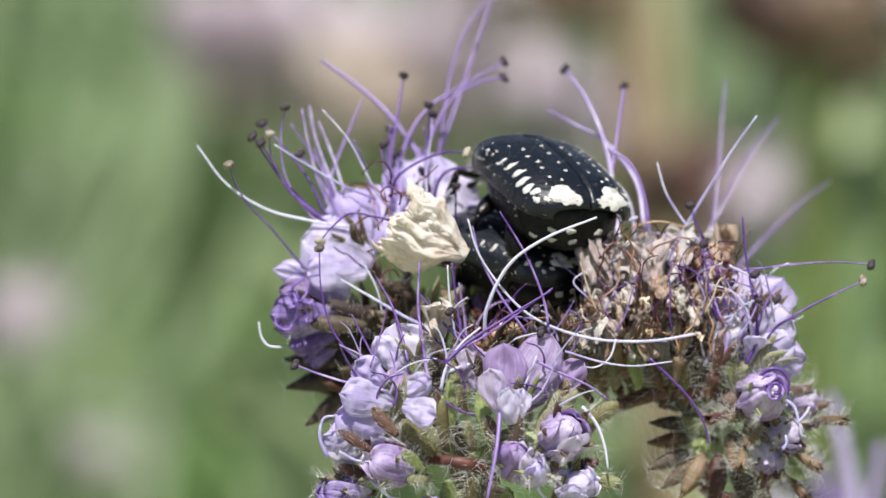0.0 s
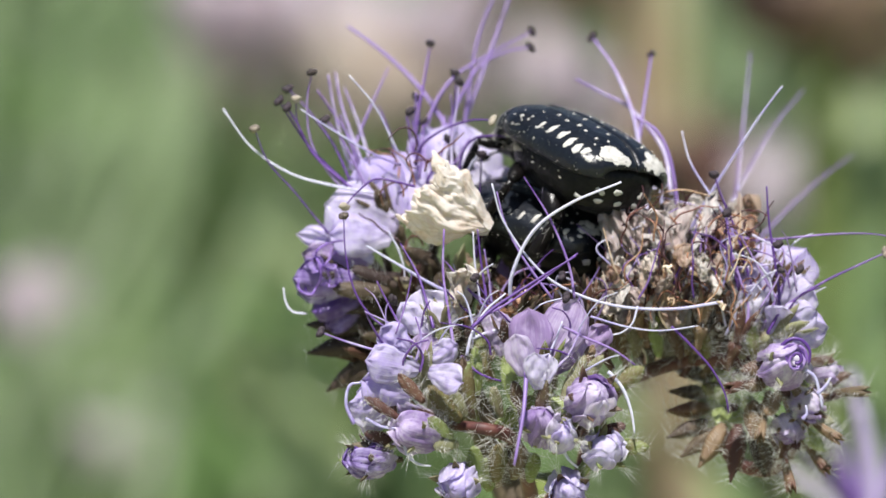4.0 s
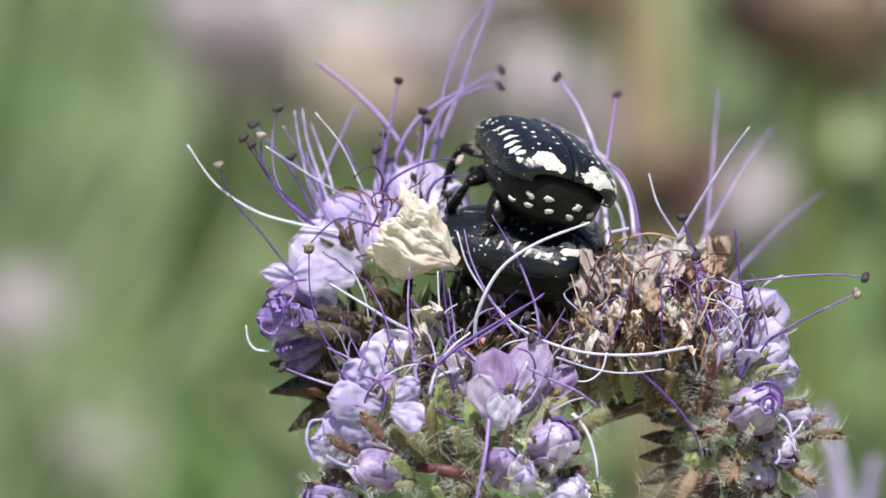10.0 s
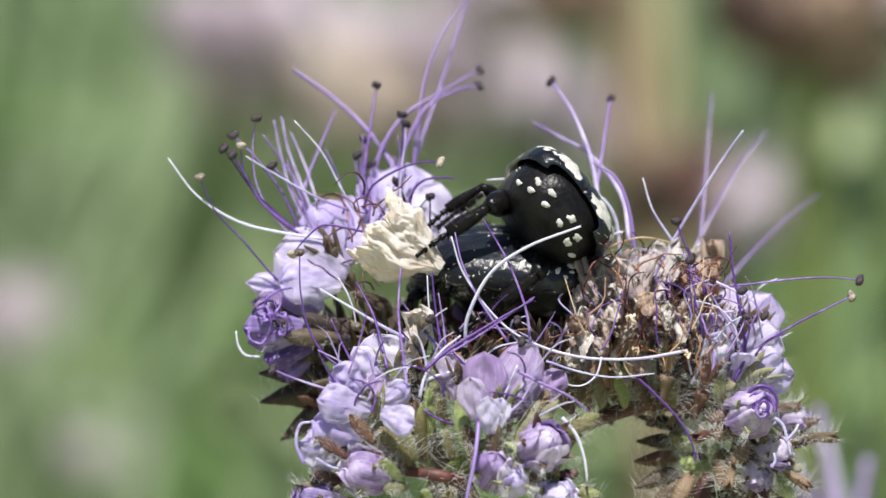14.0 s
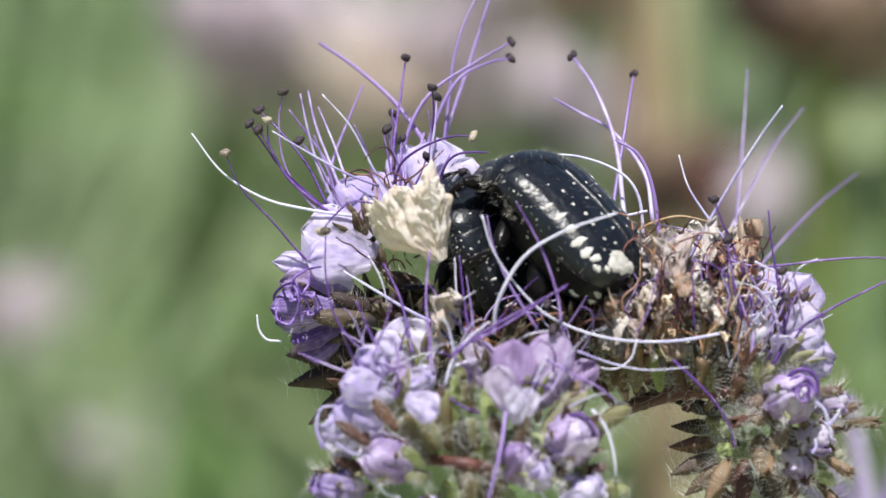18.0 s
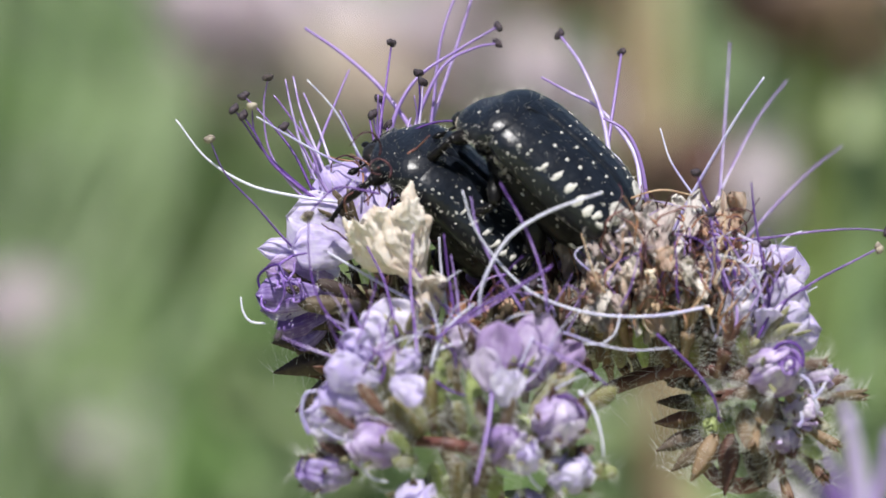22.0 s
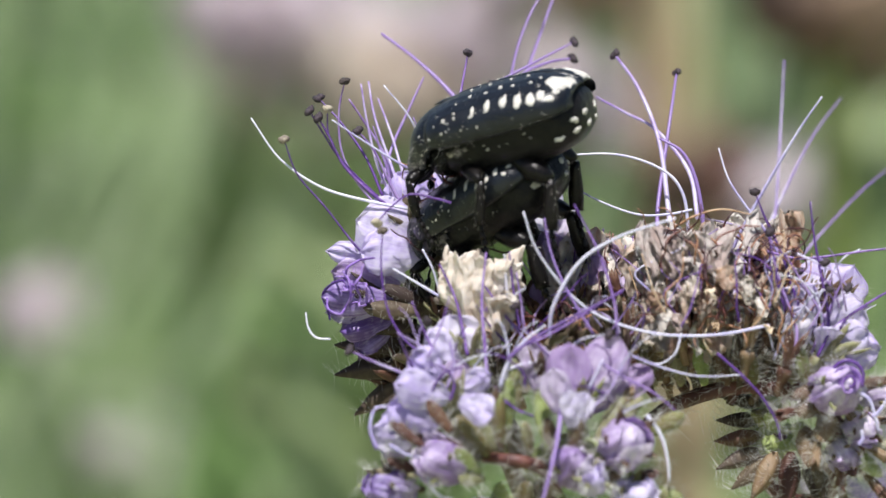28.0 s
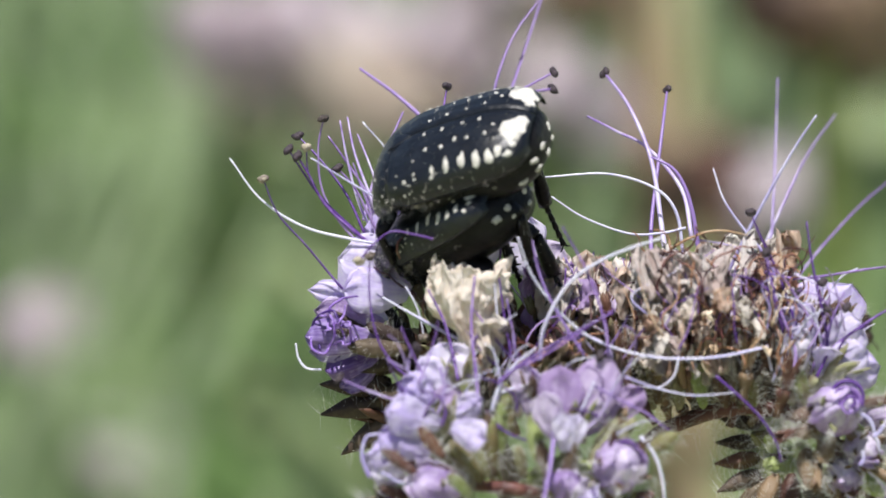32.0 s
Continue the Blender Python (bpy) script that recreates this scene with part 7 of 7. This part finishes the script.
    walk(lower, [
        (0, pose(0.002640, 0.003120, 0.549739, -1.3, -11.0, 145.4)),
        (6, pose(0.002762, 0.003154, 0.549670, -1.6, -10.4, 145.6)),
        (7.5, pose(0.002535, 0.001962, 0.549652, -5.4, -5.9, 154.0)),
        (8, pose(0.002804, 0.000874, 0.550211, -6.7, -4.8, 163.9)),
        (8.5, pose(0.002829, 0.000769, 0.550219, -6.9, -4.7, 164.0)),
        (9, pose(0.002947, 0.000890, 0.549800, -6.4, -4.1, 160.9)),
        (10, pose(0.002946, 0.001038, 0.550687, -5.6, -5.8, 154.0)),
        (11.5, pose(0.003195, 0.000874, 0.550406, -6.6, -2.2, 161.3)),
        (12, pose(0.003460, 0.000696, 0.550409, -7.0, -1.8, 164.6)),
        (13, pose(0.002986, 0.000603, 0.550116, -6.9, -2.2, 164.4)),
        (14.5, pose(0.003109, 0.000533, 0.549853, -7.1, -3.8, 167.0)),
        (15.5, pose(0.002955, 0.000987, 0.550102, -9.8, -29.1, 165.9)),
        (16.5, pose(0.003031, 0.001269, 0.550191, -25.2, -57.6, 172.3)),
        (18, pose(0.002249, 0.001142, 0.549779, -34.2, -61.3, -176.7)),
        (19, pose(0.002252, 0.001117, 0.549507, -34.1, -61.2, -176.8)),
        (20, pose(0.002443, 0.001360, 0.550182, -31.4, -59.8, -177.0)),
        (21, pose(0.001758, 0.001219, 0.549864, -31.6, -55.2, -176.6)),
        (22, pose(0.000646, 0.001173, 0.551789, -23.6, -44.3, -175.3)),
        (23, pose(-0.000046, 0.000633, 0.552039, -22.5, -43.4, -175.3)),
        (24, pose(-0.001030, 0.000560, 0.552185, -20.9, -34.0, -173.9)),
        (24.5, pose(-0.001190, 0.000469, 0.552193, -17.4, -17.3, -171.2)),
        (26.5, pose(-0.001456, 0.000538, 0.552058, -8.8, 25.4, -208.8)),
        (27, pose(-0.001357, 0.000502, 0.552278, -1.6, 30.3, -205.9)),
        (28, pose(-0.001617, 0.001524, 0.551480, -14.1, 30.5, 141.6)),
        (30, pose(-0.002088, 0.001563, 0.550778, -21.8, 22.7, 134.0)),
        (32, pose(-0.002692, 0.001545, 0.551607, -20.9, 26.3, 135.4)),
    ])
    walk(honey_bee, [
        (0, pose(0.007181, 0.033340, 0.572179, -16.0, -30.0, 8.0)),
        (5.3, pose(0.005144, 0.033058, 0.570855, -16.0, -30.0, 8.0)),
        (5.5, pose(-0.003552, 0.030056, 0.556731, -16.0, -34.0, 8.0)),
        (5.6, pose(-0.015261, 0.026127, 0.552674, -16.0, -34.0, 8.0)),
        (5.7, pose(-0.031895, 0.011195, 0.544954, -14.0, -20.0, 2.0)),
        (5.8, pose(-0.022931, -0.018623, 0.544575, -12.1, -10.1, -3.6)),
        (5.9, pose(-0.019011, -0.018444, 0.545909, 1.1, -19.0, -1.9)),
        (6, pose(-0.016284, -0.027133, 0.543962, -4.1, -17.3, -8.4)),
        (6.15, pose(-0.012400, -0.028517, 0.532899, -12.1, 5.3, -1.0)),
        (6.55, pose(-0.000709, -0.047936, 0.538363, -12.4, -15.6, 16.2)),
        (6.7, pose(0.001464, -0.045347, 0.550304, -0.9, -8.5, 20.6)),
        (6.8, pose(0.002076, -0.044001, 0.556500, -5.7, -23.0, 19.5)),
        (6.9, pose(-0.004616, -0.021706, 0.550654, -18.0, -35.2, 23.7)),
        (7, pose(-0.008442, -0.023461, 0.551894, -17.3, -33.5, 22.7)),
        (7.1, pose(-0.009022, -0.022050, 0.558380, -19.6, -33.1, 26.6)),
        (7.2, pose(-0.010449, -0.010301, 0.570246, -25.8, -40.2, 26.4)),
        (7.5, pose(-0.022627, 0.002032, 0.603869, -18.5, -48.6, 14.0)),
        (32, pose(-0.058504, 0.018442, 0.605208, -17.6, -46.9, 13.2)),
    ])
    walk(wild_bee, [
        (0, pose(-0.049667, -0.002815, 0.536758, -12.0, -0.0, 0.0)),
        (30.2, pose(-0.034116, 0.004935, 0.538571, -12.2, -10.4, 2.4)),
        (30.4, pose(-0.024112, 0.006240, 0.542065, -5.1, -12.0, -3.4)),
        (30.5, pose(-0.025346, 0.007263, 0.545300, -5.1, -11.9, -3.3)),
        (30.6, pose(-0.015636, 0.007903, 0.548162, -5.3, -14.6, -2.8)),
        (30.7, pose(-0.014914, 0.008333, 0.549865, -5.3, -14.7, -2.8)),
        (30.8, pose(-0.014597, 0.008791, 0.551689, -5.2, -11.8, -3.5)),
        (31, pose(-0.010086, 0.016407, 0.567008, -13.9, -30.2, 7.2)),
        (31.3, pose(0.008946, 0.040211, 0.566007, -12.6, 19.0, -4.1)),
        (31.5, pose(0.016148, 0.034291, 0.547376, 9.5, 36.3, -25.0)),
        (31.6, pose(0.017944, 0.031852, 0.544333, 4.2, 40.8, -36.8)),
        (31.7, pose(0.020221, 0.015690, 0.544082, -12.7, 53.3, -54.5)),
        (31.8, pose(0.020225, 0.015859, 0.543479, -16.5, 55.9, -59.4)),
        (32, pose(0.019886, 0.016384, 0.543107, -16.6, 55.9, -59.4)),
    ])
    walk(dry_big, [
        (0, turned((0.001225, -0.014512, 0.550206), 0)),
        (3, turned((0.001249, -0.014609, 0.549748), 0)),
        (5.5, turned((0.001060, -0.014516, 0.550187), 0)),
        (7, turned((0.001088, -0.014559, 0.549986), 0)),
        (8.5, turned((0.001566, -0.014542, 0.550067), 0)),
        (10, turned((0.001246, -0.014534, 0.550104), 1)),
        (12, turned((0.001097, -0.014505, 0.550240), 2)),
        (14, turned((0.000972, -0.014542, 0.550063), 3)),
        (14.5, turned((0.000791, -0.014530, 0.550123), 5)),
        (16.5, turned((0.000164, -0.014618, 0.549708), 30)),
        (18, turned((-0.000394, -0.014656, 0.549531), 31)),
        (19, turned((-0.000023, -0.014665, 0.549485), 31)),
        (20, turned((0.000119, -0.014622, 0.549689), 32)),
        (21, turned((-0.000025, -0.014678, 0.549426), 32)),
        (22, turned((-0.000658, -0.015080, 0.547536), 32)),
        (23, turned((-0.000871, -0.014994, 0.547938), 32)),
        (24, turned((-0.000826, -0.015065, 0.547604), 33)),
        (24.5, turned((-0.000937, -0.015041, 0.547716), 36)),
        (26.5, turned((-0.000091, -0.015304, 0.546481), 62)),
        (27, turned((0.000046, -0.015331, 0.546351), 62)),
        (28, turned((-0.000701, -0.015489, 0.545609), 60)),
        (29, turned((-0.000222, -0.015455, 0.545770), 60)),
        (30, turned((-0.000011, -0.015477, 0.545666), 60)),
        (31, turned((0.000072, -0.015440, 0.545842), 60)),
        (32, turned((-0.000917, -0.015316, 0.546422), 62)),
    ])
    walk(dry_flap, [
        (0, turned((0.001231, -0.013473, 0.549324), 0)),
        (3, turned((0.001261, -0.013569, 0.548870), 0)),
        (5.5, turned((0.001081, -0.013475, 0.549313), 0)),
        (7, turned((0.001104, -0.013518, 0.549112), 0)),
        (8.5, turned((0.001584, -0.013501, 0.549192), 0)),
        (10, turned((0.001250, -0.013493, 0.549228), 1)),
        (12, turned((0.001089, -0.013465, 0.549362), 2)),
        (14, turned((0.000945, -0.013502, 0.549186), 3)),
        (14.5, turned((0.000742, -0.013488, 0.549252), 5)),
        (16.5, turned((-0.000153, -0.013558, 0.548924), 30)),
        (18, turned((-0.000706, -0.013593, 0.548756), 31)),
        (19, turned((-0.000333, -0.013602, 0.548714), 31)),
        (20, turned((-0.000200, -0.013557, 0.548930), 32)),
        (21, turned((-0.000346, -0.013613, 0.548666), 32)),
        (22, turned((-0.000988, -0.014016, 0.546766), 32)),
        (23, turned((-0.001208, -0.013930, 0.547173), 32)),
        (24, turned((-0.001169, -0.014001, 0.546839), 33)),
        (24.5, turned((-0.001307, -0.013974, 0.546968), 36)),
        (26.5, turned((-0.000628, -0.014197, 0.545918), 62)),
        (27, turned((-0.000494, -0.014223, 0.545793), 62)),
        (28, turned((-0.001224, -0.014385, 0.545030), 60)),
        (29, turned((-0.000745, -0.014349, 0.545201), 60)),
        (30, turned((-0.000536, -0.014372, 0.545091), 60)),
        (31, turned((-0.000457, -0.014334, 0.545270), 60)),
        (32, turned((-0.001458, -0.014206, 0.545875), 62)),
    ])
    walk(dry_tip, [
        (0, turned((0.001365, -0.015445, 0.549663), 0)),
        (3, turned((0.001389, -0.015543, 0.549201), 0)),
        (5.5, turned((0.001204, -0.015449, 0.549646), 0)),
        (7, turned((0.001235, -0.015491, 0.549447), 0)),
        (8.5, turned((0.001716, -0.015473, 0.549534), 0)),
        (10, turned((0.001386, -0.015465, 0.549571), 1)),
        (12, turned((0.001226, -0.015438, 0.549700), 2)),
        (14, turned((0.001083, -0.015475, 0.549525), 3)),
        (14.5, turned((0.000879, -0.015463, 0.549582), 5)),
        (16.5, turned((-0.000056, -0.015541, 0.549215), 30)),
        (18, turned((-0.000624, -0.015577, 0.549044), 31)),
        (19, turned((-0.000254, -0.015587, 0.548998), 31)),
        (20, turned((-0.000125, -0.015542, 0.549206), 32)),
        (21, turned((-0.000268, -0.015598, 0.548947), 32)),
        (22, turned((-0.000902, -0.015998, 0.547065), 32)),
        (23, turned((-0.001116, -0.015912, 0.547467), 32)),
        (24, turned((-0.001084, -0.015981, 0.547143), 33)),
        (24.5, turned((-0.001230, -0.015954, 0.547271), 36)),
        (26.5, turned((-0.000642, -0.016178, 0.546217), 62)),
        (27, turned((-0.000503, -0.016205, 0.546089), 62)),
        (28, turned((-0.001235, -0.016366, 0.545333), 60)),
        (29, turned((-0.000755, -0.016332, 0.545490), 60)),
        (30, turned((-0.000550, -0.016352, 0.545399), 60)),
        (31, turned((-0.000473, -0.016313, 0.545582), 60)),
        (32, turned((-0.001472, -0.016185, 0.546182), 62)),
    ])
    walk(dry_foot, [
        (0, turned((0.001170, -0.013925, 0.550080), 0)),
        (3, turned((0.001196, -0.014022, 0.549625), 0)),
        (5.5, turned((0.001009, -0.013929, 0.550063), 0)),
        (7, turned((0.001034, -0.013972, 0.549862), 0)),
        (8.5, turned((0.001512, -0.013955, 0.549940), 0)),
        (10, turned((0.001191, -0.013947, 0.549978), 1)),
        (12, turned((0.001040, -0.013918, 0.550115), 2)),
        (14, turned((0.000914, -0.013956, 0.549939), 3)),
        (14.5, turned((0.000733, -0.013942, 0.550002), 5)),
        (16.5, turned((0.000111, -0.014026, 0.549608), 30)),
        (18, turned((-0.000443, -0.014063, 0.549432), 31)),
        (19, turned((-0.000071, -0.014073, 0.549387), 31)),
        (20, turned((0.000072, -0.014029, 0.549594), 32)),
        (21, turned((-0.000072, -0.014085, 0.549330), 32)),
        (22, turned((-0.000708, -0.014488, 0.547434), 32)),
        (23, turned((-0.000923, -0.014402, 0.547838), 32)),
        (24, turned((-0.000876, -0.014473, 0.547502), 33)),
        (24.5, turned((-0.000986, -0.014449, 0.547615), 36)),
        (26.5, turned((-0.000114, -0.014709, 0.546393), 62)),
        (27, turned((0.000021, -0.014737, 0.546264), 62)),
        (28, turned((-0.000724, -0.014895, 0.545519), 60)),
        (29, turned((-0.000246, -0.014860, 0.545684), 60)),
        (30, turned((-0.000034, -0.014883, 0.545575), 60)),
        (31, turned((0.000049, -0.014846, 0.545749), 60)),
        (32, turned((-0.000940, -0.014722, 0.546332), 62)),
    ])



motions()
